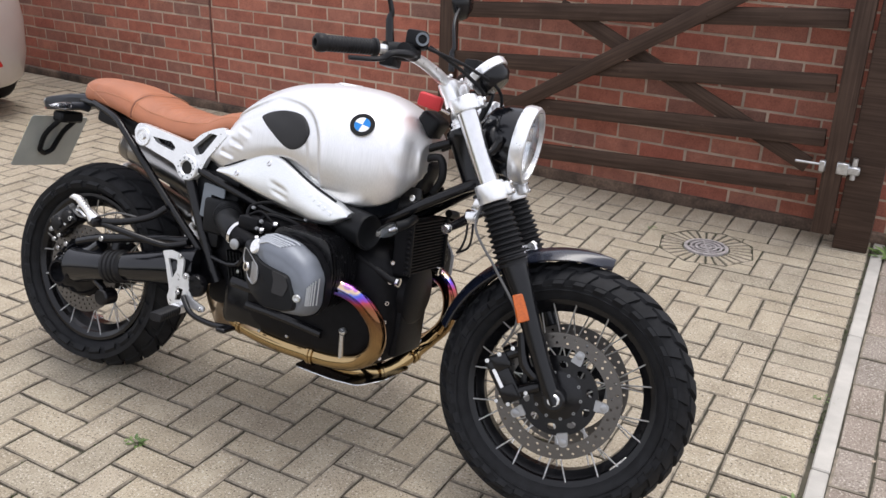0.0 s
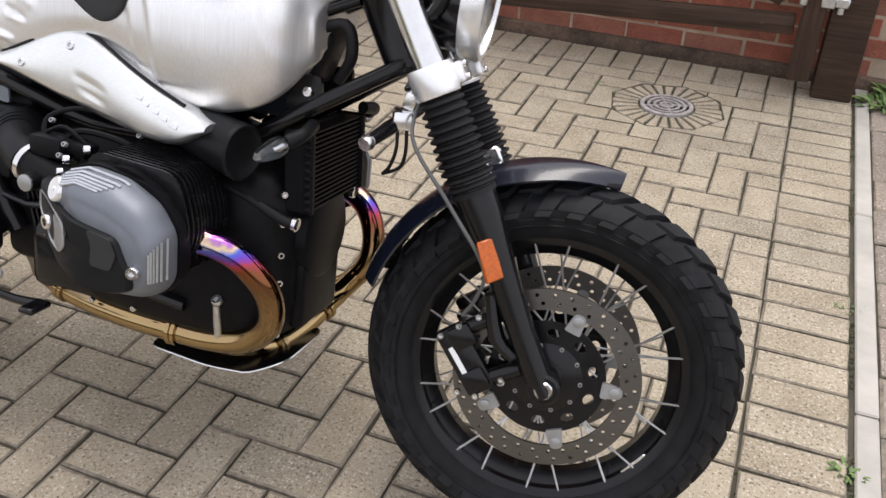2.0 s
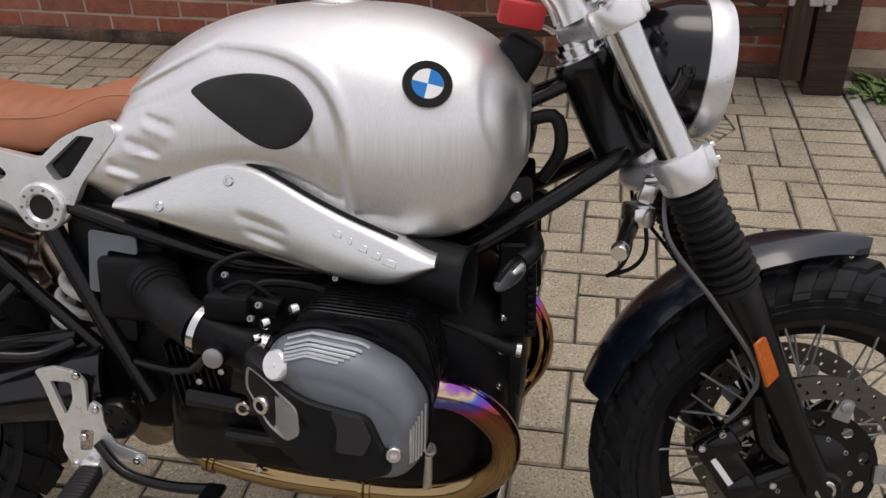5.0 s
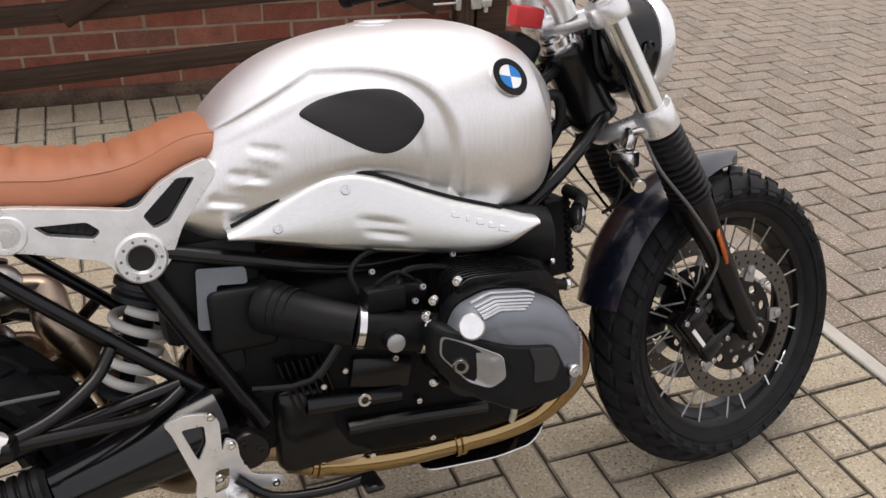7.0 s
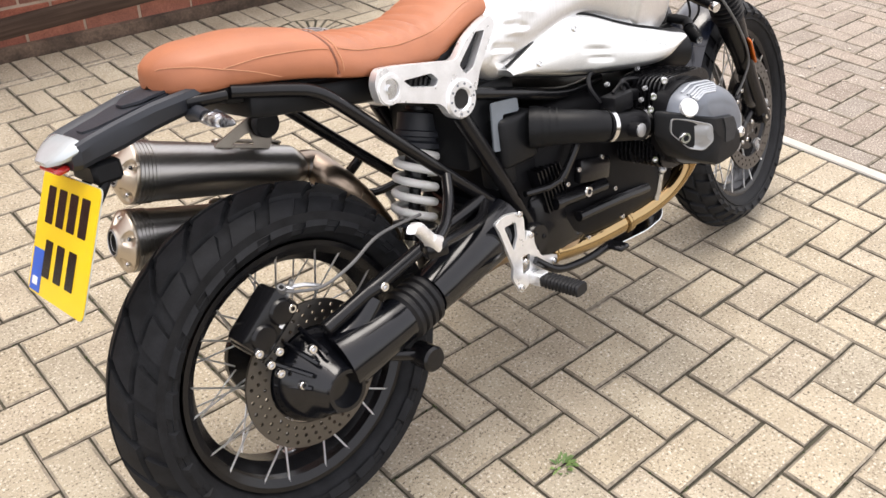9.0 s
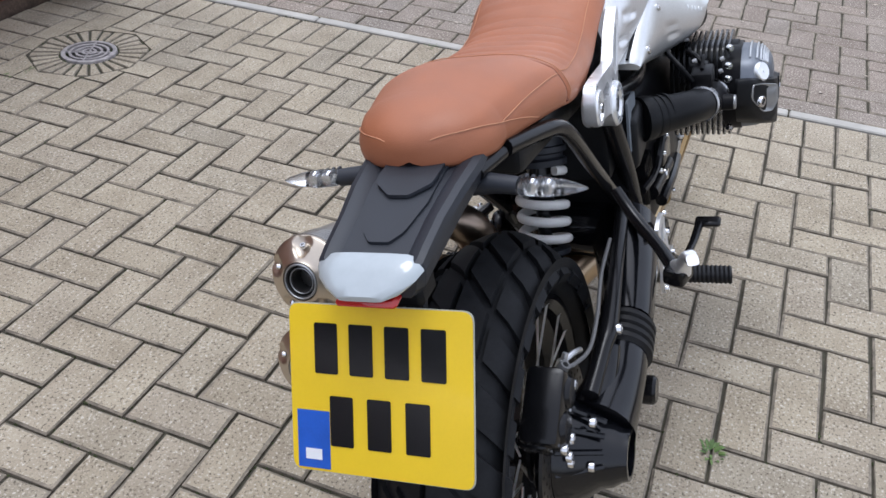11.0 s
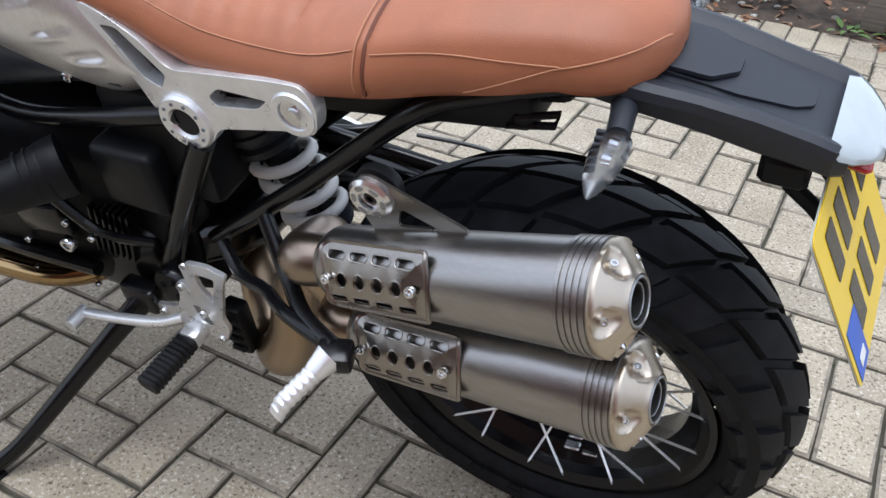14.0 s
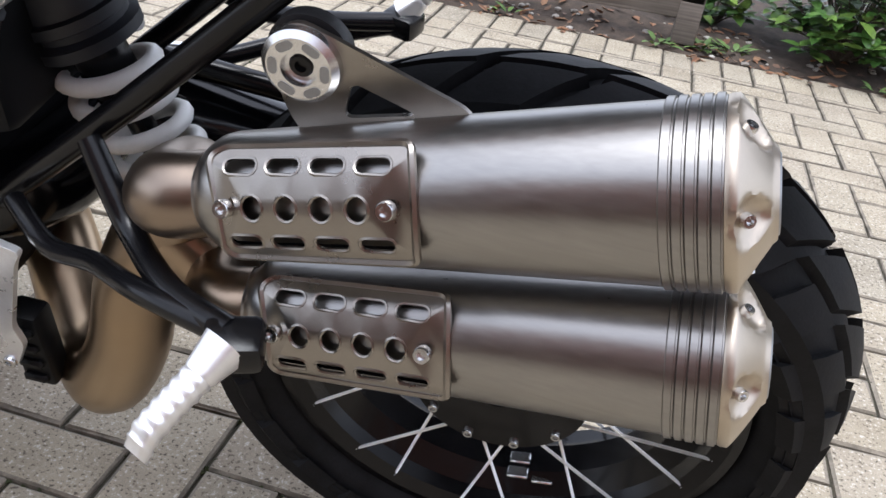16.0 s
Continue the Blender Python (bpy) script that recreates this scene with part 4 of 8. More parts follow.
# instrument
GAUGE = on_fork(0.80, 0.0, 0.052)
gdir = Vector((-0.72, 0, 0.69)).normalized()
bm = lathe(B(), [(0, -0.048), (0.034, -0.046), (0.048, -0.030), (0.052, 0.0), (0.050, 0.004), (0, 0.004)], GAUGE, gdir, 40)
inst = part("speedometer", bm, BLACK_METAL, bike, "single round speedometer in a black pod", STEER)
bm = lathe(B(), [(0.048, -0.012), (0.0545, -0.010), (0.0555, 0.006), (0.052, 0.011), (0.046, 0.010), (0.046, 0.0)], GAUGE, gdir, 44, closed=True)
part("bezel", bm, CAST, inst, "silver bezel", STEER)
bm = lathe(B(), [(0, 0.0075), (0.046, 0.0065), (0.046, 0.0055), (0, 0.0055)], GAUGE, gdir, 36)
part("dial_glass", bm, CAR_GLASS, inst, "dark dial glass", STEER)

# handlebar with grips, levers, mirrors
BARC = on_fork(0.805, 0, -0.04)
for_bar = [BARC + Vector(v) for v in ((0, -0.06, 0), (0.0, -0.12, 0.008), (-0.022, -0.20, 0.028), (-0.052, -0.27, 0.033), (-0.095, -0.35, 0.026), (-0.150, -0.427, 0.014))]
full = [Vector((p.x, -p.y, p.z)) for p in for_bar[::-1]] + for_bar
bm = tube(B(), full, [0.011, 0.011, 0.011, 0.0125, 0.014, 0.014, 0.014, 0.014, 0.0125, 0.011, 0.011, 0.011], 16, 5)
bar = part("handlebar", bm, CAST, bike, "tapered silver handlebar", STEER)
for s in (-1, 1):
    fl = Matrix.Diagonal((1, 1 if s < 0 else -1, 1, 1))
    p0, p1, p2 = for_bar[3], for_bar[4], for_bar[5]
    d = (p2 - p1).normalized()
    L = (p2 - p1).length
    prof = [(0.0, -0.03), (0.0205, -0.03), (0.0205, -0.024), (0.0165, -0.022)]
    for k in range(14):
        h = -0.016 + k * (L + 0.01) / 14
        prof += [(0.0165, h), (0.0176, h + 0.0015), (0.0176, h + 0.005), (0.0165, h + 0.0065)]
    prof += [(0.0165, L - 0.004), (0.0195, L), (0.0195, L + 0.016), (0.015, L + 0.021), (0.009, L + 0.021), (0.008, L + 0.012), (0, L + 0.012)]
    bm = lathe(B(), prof, p1, d, 20)
    part("grip", bm, BOOT, bar, "black rubber grip", STEER @ fl, angle=50)
    bm = B()
    tube(bm, [p0 - d * 0.035, p0 + d * 0.03], 0.021, 14)
    box(bm, p0 + Vector((-0.01, 0, -0.022)), (0.036, 0.055, 0.030), None, 0.007, 2)
    tube(bm, [p0 + Vector((0.03, 0.03, 0.004)), p0 + Vector((0.025, -0.02, 0.004))], [0.019, 0.017], 14)
    tube(bm, [p0 + Vector((0.034, 0.01, 0.0)), p0 + Vector((0.040, -0.035, -0.006)), p0 + Vector((0.022, -0.075, -0.012)), p1 + Vector((0.045, -0.01, -0.022)), p2 + Vector((0.052, 0.02, -0.02))], [0.016, 0.017, 0.012, 0.009, 0.008], 10, 4, flat=0.6)
    part("switch_unit", bm, PLASTIC, bar, "black switch housing with lever", STEER @ fl)
    bm = B()
    box(bm, for_bar[2] + Vector((0.002, -0.035, 0.040)), (0.048, 0.058, 0.040), Matrix.Rotation(0.25, 4, "Z"), 0.008, 2)
    tube(bm, [for_bar[2] + Vector((0.002, -0.03, 0.0)), for_bar[2] + Vector((0.002, -0.035, 0.03))], 0.012, 10)
    res = part("fluid_reservoir", bm, PLASTIC, bar, "square black fluid reservoir", STEER @ fl)
    bm = lathe(B(), [(0.010, 0), (0.015, 0.0), (0.015, 0.004), (0.010, 0.004)], for_bar[2] + Vector((0.024, -0.062, 0.040)), (0.4, -0.9, 0), 18, closed=True)
    part("sight_glass", bm, GREY_PANEL, res, "", STEER @ fl)
    # mirror
    base = p0 + Vector((-0.016 if s < 0 else -0.050, -0.006, 0.018))
    pts = [base, base + Vector((-0.008, -0.002, 0.048)), base + Vector((-0.006, -0.005, 0.07)), base + Vector((-0.026, -0.030, 0.135)), base + Vector((-0.036, -0.080, 0.190))]
    bm = tube(B(), pts, [0.010, 0.0085, 0.006, 0.0055, 0.006], 10, 5)
    mir = part("mirror", bm, BLACK_METAL, bar, "black round mirror on a bent stalk", STEER @ fl)
    mc = pts[-1] + Vector((-0.004, -0.03, 0.02))
    bm = lathe(B(), [(0, 0.026), (0.03, 0.022), (0.048, 0.008), (0.052, -0.004), (0.049, -0.010), (0, -0.010)], mc, (1, 0.15, 0.1), 32)
    part("mirror_glass", bm, BLACK_METAL, mir, "", STEER @ fl)
bm = B()
tube(bm, [BARC + Vector((0.0, -0.2, 0.06)), BARC + Vector((0.06, -0.09, 0.02)), BARC + Vector((0.10, -0.03, -0.03)), BARC + Vector((0.09, -0.05, -0.14)), on_fork(0.60, -0.05, -0.02)], 0.0048, 8, 6)
tube(bm, [BARC + Vector((0.0, -0.22, 0.055)), BARC + Vector((0.07, -0.10, 0.035)), BARC + Vector((0.13, 0.0, -0.01)), BARC + Vector((0.12, 0.02, -0.13)), on_fork(0.58, 0.02, -0.04)], 0.0042, 8, 6)
tube(bm, [BARC + Vector((0.0, 0.22, 0.055)), BARC + Vector((0.06, 0.10, 0.03)), BARC + Vector((0.10, 0.03, -0.02)), BARC + Vector((0.07, 0.0, -0.12))], 0.0048, 8, 6)
part("control_cable", bm, BOOT, bar, "black control cables", STEER)

# ---- fuel tank: every point of its side follows from the curves below
T_TOP = [(0.447, 0.716), (0.465, 0.757), (0.485, 0.800), (0.505, 0.838), (0.535, 0.874), (0.565, 0.898), (0.60, 0.921), (0.65, 0.941), (0.70, 0.953), (0.76, 0.961), (0.83, 0.964), (0.90, 0.961), (0.95, 0.951), (1.0, 0.931), (1.03, 0.912), (1.055, 0.886), (1.075, 0.845)]
T_BOT = [(0.447, 0.710), (0.465, 0.697), (0.49, 0.684), (0.515, 0.678), (0.56, 0.688), (0.62, 0.712), (0.70, 0.745), (0.75, 0.742), (0.82, 0.709), (0.88, 0.690), (0.95, 0.679), (0.985, 0.683), (1.015, 0.693), (1.045, 0.714), (1.062, 0.742), (1.075, 0.785)]
T_WID = [(0.447, 0.126), (0.50, 0.136), (0.56, 0.150), (0.62, 0.162), (0.70, 0.173), (0.76, 0.183), (0.81, 0.191), (0.86, 0.196), (0.91, 0.196), (0.95, 0.191), (0.99, 0.180), (1.02, 0.165), (1.045, 0.143), (1.062, 0.113), (1.075, 0.060)]
T_MID = [(0.447, 0.714), (0.49, 0.735), (0.56, 0.765), (0.65, 0.785), (0.80, 0.795), (0.95, 0.795), (1.03, 0.800), (1.075, 0.805)]


def smooth_at(x, table):
    """A smoothed look-up."""
    return sum(interp(x + d, table) * w for d, w in ((-0.018, 0.2), (-0.009, 0.2), (0, 0.2), (0.009, 0.2), (0.018, 0.2)))


def step_up(a, b, x):
    t = min(1, max(0, (x - a) / (b - a)))
    return t * t * (3 - 2 * t)


def tank_relief(x, z):
    """How far the side lies inwards: knee recess with its double shoulder, three flank notches, and the dent at the nose."""
    line = 0.908 - max(0.0, 0.66 - x) * 0.52
    u = max(0.0, (x - 0.655) / 0.20)
    v = max(0.0, (z - 0.735) / (line - 0.735)) if z > 0.735 else 0.0
    q = (u ** 3.2 + v ** 3.2) ** (1 / 3.2)
    d = 0.0105 * (1 - step_up(0.94, 1.015, q)) * step_up(0.40, 0.47, x)
    d += 0.0035 * (1 - step_up(0.75, 0.81, q)) * step_up(0.46, 0.54, x)
    d -= 0.0025 * math.exp(-((q - 1.04) / 0.035) ** 2)
    for (xa, za), (xb, zb) in (((0.552, 0.806), (0.612, 0.792)), ((0.522, 0.770), (0.582, 0.757)), ((0.492, 0.735), (0.548, 0.724))):
        t = ((x - xa) * (xb - xa) + (z - za) * (zb - za)) / ((xb - xa) ** 2 + (zb - za) ** 2)
        if -0.1 < t < 1.1:
            off = (z - (za + t * (zb - za)))
            fade = step_up(-0.05, 0.2, t) * (1 - step_up(0.6, 1.08, t))
            d += fade * (0.0044 * math.exp(-((off - 0.004) / 0.0055) ** 2) - 0.0028 * math.exp(-((off + 0.006) / 0.006) ** 2))
    e = ((x - 1.042) / 0.034) ** 2 + ((z - 0.836 + (x - 1.04) * 1.2) / 0.070) ** 2
    d += 0.0065 * step_up(0.0, 0.7, 1 - e)
    return d


def tank_y(x, z, relief=True):
    """Half the tank's width at x and height z."""
    zt, zb, w, zm = (smooth_at(x, t) for t in (T_TOP, T_BOT, T_WID, T_MID))
    if z >= zm:
        t = min(1, (z - zm) / max(1e-4, zt - zm))
        y = w * max(0, 1 - t ** 2.5) ** 0.5
    else:
        t = min(1, (zm - z) / max(1e-4, zm - zb))
        y = w * (1 - 0.13 * t ** 2.2)
    if relief:
        y -= tank_relief(x, z) * min(1.0, y / 0.06)
    return max(0.0, y)


bm = B()
rings = []
NX, NS, NT = 190, 96, 40
for i in range(NX + 1):
    x = 0.447 + (1.075 - 0.447) * i / NX
    zt, zb, zm, w = (smooth_at(x, t) for t in (T_TOP, T_BOT, T_MID, T_WID))
    half = []
    for j in range(NT + 1):                       # from the ridge out to the widest line
        a = 0.5 * math.pi * j / NT
        z = zm + (zt - zm) * math.cos(a) ** 0.8
        half.append((tank_y(x, z), z))
    for j in range(1, NS - NT + 1):               # and down to the lower edge
        z = zm + (zb - zm) * j / (NS - NT)
        half.append((tank_y(x, z), z))
    y, z = half[-1]
    half += [(y - 0.004, z - 0.005), (y - 0.014, z - 0.004), (y * 0.6, z + 0.012)]
    rings.append([Vector((x, -y, z)) for y, z in half] + [Vector((x, y, z)) for y, z in half[::-1][:-1]])
loft(bm, rings)
tank = part("fuel_tank", bm, TANK, bike, "brushed aluminium fuel tank with recessed knee panels", angle=70)


def on_tank(x, z, sgn, lift):
    """A place just off the tank's side."""
    h = 0.004
    y = tank_y(x, z, True)
    dx = (tank_y(x + h, z) - tank_y(x - h, z)) / (2 * h)
    dz = (tank_y(x, z + h) - tank_y(x, z - h)) / (2 * h)
    n = Vector((-dx, 1, -dz)).normalized()
    p = Vector((x, y, z)) + n * lift
    return Vector((p.x, sgn * p.y, p.z)), Vector((n.x, sgn * n.y, n.z))


for s in (-1, 1):
    # knee pad, laid over the recess as a grid
    edge = spline([Vector((u, v, 0)) for u, v in ((0.634, 0.851), (0.668, 0.868), (0.72, 0.876), (0.772, 0.871), (0.802, 0.846), (0.806, 0.824), (0.786, 0.797), (0.758, 0.784), (0.726, 0.789), (0.682, 0.814), (0.645, 0.838))], 5, True)
    c = sum((p for p in edge), Vector()) / len(edge)
    bm = B()
    rows = []
    for k, (f, lift) in enumerate(((1.0, -0.002), (1.0, 0.002), (0.97, 0.0038), (0.90, 0.0045), (0.7, 0.0048), (0.45, 0.0048), (0.2, 0.0048))):
        rows.append([on_tank(c.x + (p.x - c.x) * f, c.y + (p.y - c.y) * f, s, lift)[0] for p in edge])
    loft(bm, rows, caps=False)
    mid = bm.verts.new(on_tank(c.x, c.y, s, 0.0048)[0])
    last = [v for v in bm.verts][len(edge) * 6: len(edge) * 7]
    for i in range(len(last)):
        bm.faces.new((last[i - 1], last[i], mid))
    part("knee_pad", bm, PAD, tank, "matt black rubber knee pad")
    # round enamel badge
    bp, bn = on_tank(0.951, 0.875, s, 0.0)
    a, b = frame_along(bn)
    up = (Vector((0, 0, 1)) - bn * bn.z).normalized()
    rt = up.cross(bn)
    bm = lathe(B(), [(0, -0.002), (0.0315, -0.002), (0.032, 0.002), (0.0312, 0.0036), (0.0302, 0.0032), (0, 0.0032)], bp, bn, 40)
    badge = part("badge", bm, STEEL, tank, "round enamel badge with blue and white quarters")
    bm = lathe(B(), [(0.020, 0.0034), (0.0205, 0.0044), (0.0303, 0.0044), (0.0303, 0.0034)], bp, bn, 40)
    part("badge_ring", bm, PLASTIC, badge, "black ring")
    for q in range(4):
        bm = B()
        pts = [(0, 0)] + [(0.0195 * math.cos(a), 0.0195 * math.sin(a)) for a in [math.pi / 2 * q + math.pi / 2 * k / 8 for k in range(9)]]
        plate(bm, pts, [], 0.001, lambda u, v, w, o=bp, n=bn: o + rt * (u * 0.97 + v * 0.26) + up * (v * 0.97 - u * 0.26) + n * (0.0034 + w))
        part("badge_quarter", bm, BADGE_BLUE if (q % 2 == 0) else WHITE, badge)
# filler cap
bm = lathe(B(), [(0, 0.0035), (0.030, 0.003), (0.032, 0.0015), (0.034, 0.0), (0.044, -0.002), (0.046, -0.010)], (0.80, 0, 0.962), (0.02, 0, 1), 36)
part("filler_cap", bm, CAST, tank, "flush silver filler cap")

# ---- seat
S_TOP = [(-0.106, 0.822), (-0.100, 0.840), (-0.085, 0.854), (-0.06, 0.864), (-0.03, 0.869), (0.03, 0.870), (0.09, 0.864), (0.135, 0.854), (0.165, 0.842), (0.195, 0.828), (0.23, 0.819), (0.30, 0.811), (0.36, 0.809), (0.41, 0.815), (0.45, 0.832), (0.49, 0.846), (0.525, 0.846), (0.548, 0.836)]
S_BOT = [(-0.106, 0.812), (-0.10, 0.806), (-0.07, 0.806), (-0.03, 0.803), (0.08, 0.789), (0.166, 0.770), (0.218, 0.758), (0.295, 0.743), (0.38, 0.744), (0.43, 0.764), (0.47, 0.787), (0.52, 0.797), (0.548, 0.806)]
S_WID = [(-0.106, 0.022), (-0.098, 0.045), (-0.08, 0.065), (-0.05, 0.082), (-0.02, 0.092), (0.03, 0.105), (0.09, 0.117), (0.15, 0.125), (0.20, 0.126), (0.28, 0.118), (0.36, 0.111), (0.42, 0.109), (0.48, 0.111), (0.52, 0.110), (0.548, 0.104)]


def seat_point(x, a):
    """Round the seat at x: a runs from -1 (lower edge, right) over the top to 1."""
    zt, zb, w = (smooth_at(max(x, -0.02), t) if x < 0.53 else interp(x, t) for t in (S_TOP, S_BOT, S_WID))
    if x < -0.02:                                  # the rounded end
        f = max(0.0, 1 - ((-0.02 - x) / 0.0869) ** 2.3)
        mid = zb + 0.30 * (zt - zb)
        w, zt, zb = w * f ** 0.5, mid + (zt - mid) * f ** 0.36, mid - (mid - zb) * f ** 0.35
    u = abs(a)
    if u < 0.6:
        t = u / 0.6
        y = w * (t * 0.86)
        z = zt - (zt - zb) * 0.30 * t ** 3.0
    else:
        t = (u - 0.6) / 0.4
        y = w * (0.86 + 0.14 * math.sin(t * math.pi * 0.72) / math.sin(math.pi * 0.5) - 0.02 * t)
        z = zt - (zt - zb) * (0.30 + 0.70 * t)
    rib = 0.0
    if 0.19 < x < 0.47 and u < 0.58:
        rib = 0.0055 * abs(math.sin(math.pi * (x - 0.19) / 0.031)) ** 0.6 * min(1, (0.58 - u) / 0.1) * min(1, (x - 0.19) / 0.03) * min(1, (0.47 - x) / 0.03)
    groove = 0.0045 * math.exp(-((x - 0.157) / 0.004) ** 2) * (1 if u < 0.97 else 0)
    puff = 0.002 * math.sin(37 * x + 3 * a) * math.sin(21 * x - 5 * a) * min(1.0, max(0.0, (x + 0.1) / 0.06))
    return Vector((x, math.copysign(y - groove * (u > 0.6), a) if a else 0.0, z + rib - groove * (u <= 0.6) + puff * 0.6))


bm = B()
xs = sorted({round(-0.1069 + 0.6549 * (i / 150) ** 1.6, 5) for i in range(151)} | {0.148, 0.153, 0.157, 0.161, 0.166})
rings = []
for x in xs:
    ring = [seat_point(x, -1 + 2 * j / 40) for j in range(41)]
    e = ring[0]
    ring = [Vector((x, 0, e.z + 0.004)), Vector((x, e.y * 0.85, e.z - 0.003))] + ring + [Vector((x, -e.y * 0.85, e.z - 0.003))]
    rings.append(ring)
loft(bm, rings)
seat = part("seat", bm, LEATHER, bike, "tan leather bench seat with ribbed front half and pale stitching", angle=60)
seat.matrix_basis = Matrix.Translation((0, 0.006, 0))
for x, r, mt in ((0.157, 0.0026, SEAM), (0.166, 0.0008, THREAD)):
    bm = tube(B(), [seat_point(x, -0.97 + 1.94 * j / 40) + Vector((0, 0, 0.0025 if mt is THREAD else 0.001)) for j in range(41)], r, 6)
    part("seam", bm, mt, seat, "cross seam of the seat")
for s in (-1, 1):
    for pts in ([(0.150, 0.66), (0.10, 0.68), (0.04, 0.72), (-0.025, 0.78)], [(-0.025, 0.78), (-0.06, 0.68), (-0.085, 0.6), (-0.100, 0.5)], [(-0.025, 0.78), (0.02, 0.88), (0.06, 0.97)], [(0.17, 0.62), (0.26, 0.62), (0.36, 0.60), (0.45, 0.58), (0.53, 0.6)]):
        c = spline([Vector((x, a, 0)) for x, a in pts], 8)
        bm = tube(B(), [seat_point(p.x, s * p.y) + Vector((0, s * 0.0006, 0.0006)) for p in c], 0.0007, 5)
        part("stitching", bm, THREAD, seat, "pale stitched seam")

# ---- air duct with brushed cover (right), and the plain dark panel (left)
C_TOP = [(0.512, 0.693), (0.56, 0.714), (0.606, 0.735), (0.645, 0.752), (0.679, 0.760), (0.715, 0.757), (0.751, 0.744), (0.80, 0.722), (0.85, 0.703), (0.90, 0.688), (0.972, 0.664)]
C_BOT = [(0.512, 0.684), (0.56, 0.672), (0.60, 0.662), (0.66, 0.648), (0.711, 0.639), (0.80, 0.627), (0.86, 0.620), (0.91, 0.621), (0.945, 0.634), (0.972, 0.658)]
C_OUT = [(0.512, 0.150), (0.60, 0.156), (0.70, 0.168), (0.80, 0.192), (0.90, 0.214), (0.972, 0.222)]


def duct_at(x):
    """Upper edge, lower edge and outer side of the duct cover at x."""
    xs = [min(0.972, max(0.512, x + k * 0.006)) for k in range(-3, 4)]
    return [sum(interp(q, t) for q in xs) / 7 for t in (C_TOP, C_BOT, C_OUT)]


def duct_face(x, z):
    """How far the duct cover stands out at x and height z."""
    zt, zb, yo = duct_at(x)
    mid, h = (zt + zb) / 2, max(0.002, (zt - zb) / 2)
    v = max(-1.0, min(1.0, (z - mid) / h))
    e = min(0.011, h * 0.6)
    inside = h * (1 - abs(v))
    drop = e * (1 - math.sqrt(max(0.0, 1 - (1 - inside / e) ** 2))) if inside < e else 0.0
    dent = 0.0
    for (xa, za), (xb, zb2) in (((0.690, 0.694), (0.775, 0.676)), ((0.700, 0.676), (0.775, 0.660))):
        t = (x - xa) / (xb - xa)
        if 0 <= t <= 1:
            off = z - (za + t * (zb2 - za))
            dent += math.sin(math.pi * t) * 0.0030 * math.exp(-((off + 0.002) / 0.005) ** 2)
    return yo - 0.006 * v - 0.007 * v * v - drop - dent


def duct_ring(x, n=30):
    zt, zb, yo = duct_at(x)
    ring = []
    for j in range(n + 1):
        z = (zt + zb) / 2 + (zt - zb) / 2 * math.cos(math.pi * j / n)
        ring.append(Vector((x, -duct_face(x, z), z)))
    return ring + [Vector((x, -(yo - 0.06), zb + 0.003)), Vector((x, -(yo - 0.06), zt - 0.003))]


bm = loft(B(), [duct_ring(0.512 + 0.460 * i / 150) for i in range(151)])
cover = part("air_duct_cover", bm, COVER, bike, "brushed aluminium air duct cover", angle=50)
for edge, lift in ((0, 0.0018), (1, -0.0015)):
    pts = []
    for i in range(45):
        x = 0.520 + (0.40 if edge == 0 else 0.36) * i / 44
        q = duct_at(x)
        pts.append((x, -(q[2] - 0.022), q[edge] + lift))
    part("duct_seal", tube(B(), pts, 0.0028, 8), PLASTIC, cover, "black rubber seal along the cover's edge")
bm = B()
for x, z in ((0.582, 0.692), (0.685, 0.735)):
    bolt(bm, (x, -duct_face(x, z) + 0.002, z), (0, -1, 0.25), 0.0075, 0.005)
pieces("cover_bolt", bm, STEEL, cover, "bright cover screw")
bm = B()
for k, wd in enumerate((0.012, 0.005, 0.012, 0.012, 0.018)):
    x = 0.842 + 0.018 * k
    z = interp(x, C_TOP) - 0.022 - 0.0015 * k
    slope = (duct_face(x, z + 0.003) - duct_face(x, z - 0.003)) / 0.006
    turn = (duct_face(x + 0.006, z) - duct_face(x - 0.006, z)) / 0.012
    box(bm, (x, -duct_face(x, z) - 0.0002, z), (wd, 0.0020, 0.009), Matrix.Rotation(-math.atan(turn), 4, "Z") @ Matrix.Rotation(math.atan(slope), 4, "X") @ Matrix.Rotation(radians(13), 4, "Y"), 0.0006)
part("maker_mark", bm, COVER, cover, "raised plain bars in place of the model name")
bm = B()
pts = [(0.78, -0.138, 0.672), (0.84, -0.148, 0.660), (0.90, -0.157, 0.645), (0.96, -0.164, 0.632), (1.008, -0.170, 0.622)]
path = spline([Vector(p) for p in pts], 6)
radii = [float(np.interp(i, [0, 12, 18, 24], [0.028, 0.036, 0.043, 0.046])) for i in range(len(path))]
rings = []
for p, r in zip(path, radii):
    rings.append([p + Vector((0.35 * r * math.cos(a) * 0.5, r * math.cos(a), r * 0.98 * math.sin(a))) for a in [2 * math.pi * j / 28 for j in range(28)]])
end = path[-1]
for f, dx in ((0.95, 0.003), (0.88, 0.003), (0.80, -0.001), (0.4, -0.004), (0.05, -0.005)):
    rings.append([end + Vector((dx, 0, 0)) + Vector((0.175 * 0.046 * f * math.cos(a), 0.046 * f * math.cos(a), 0.045 * f * math.sin(a))) for a in [2 * math.pi * j / 28 for j in range(28)]])
loft(bm, rings)
part("air_intake", bm, PLASTIC, bike, "black plastic air intake mouth")
bm = B()
rings = []
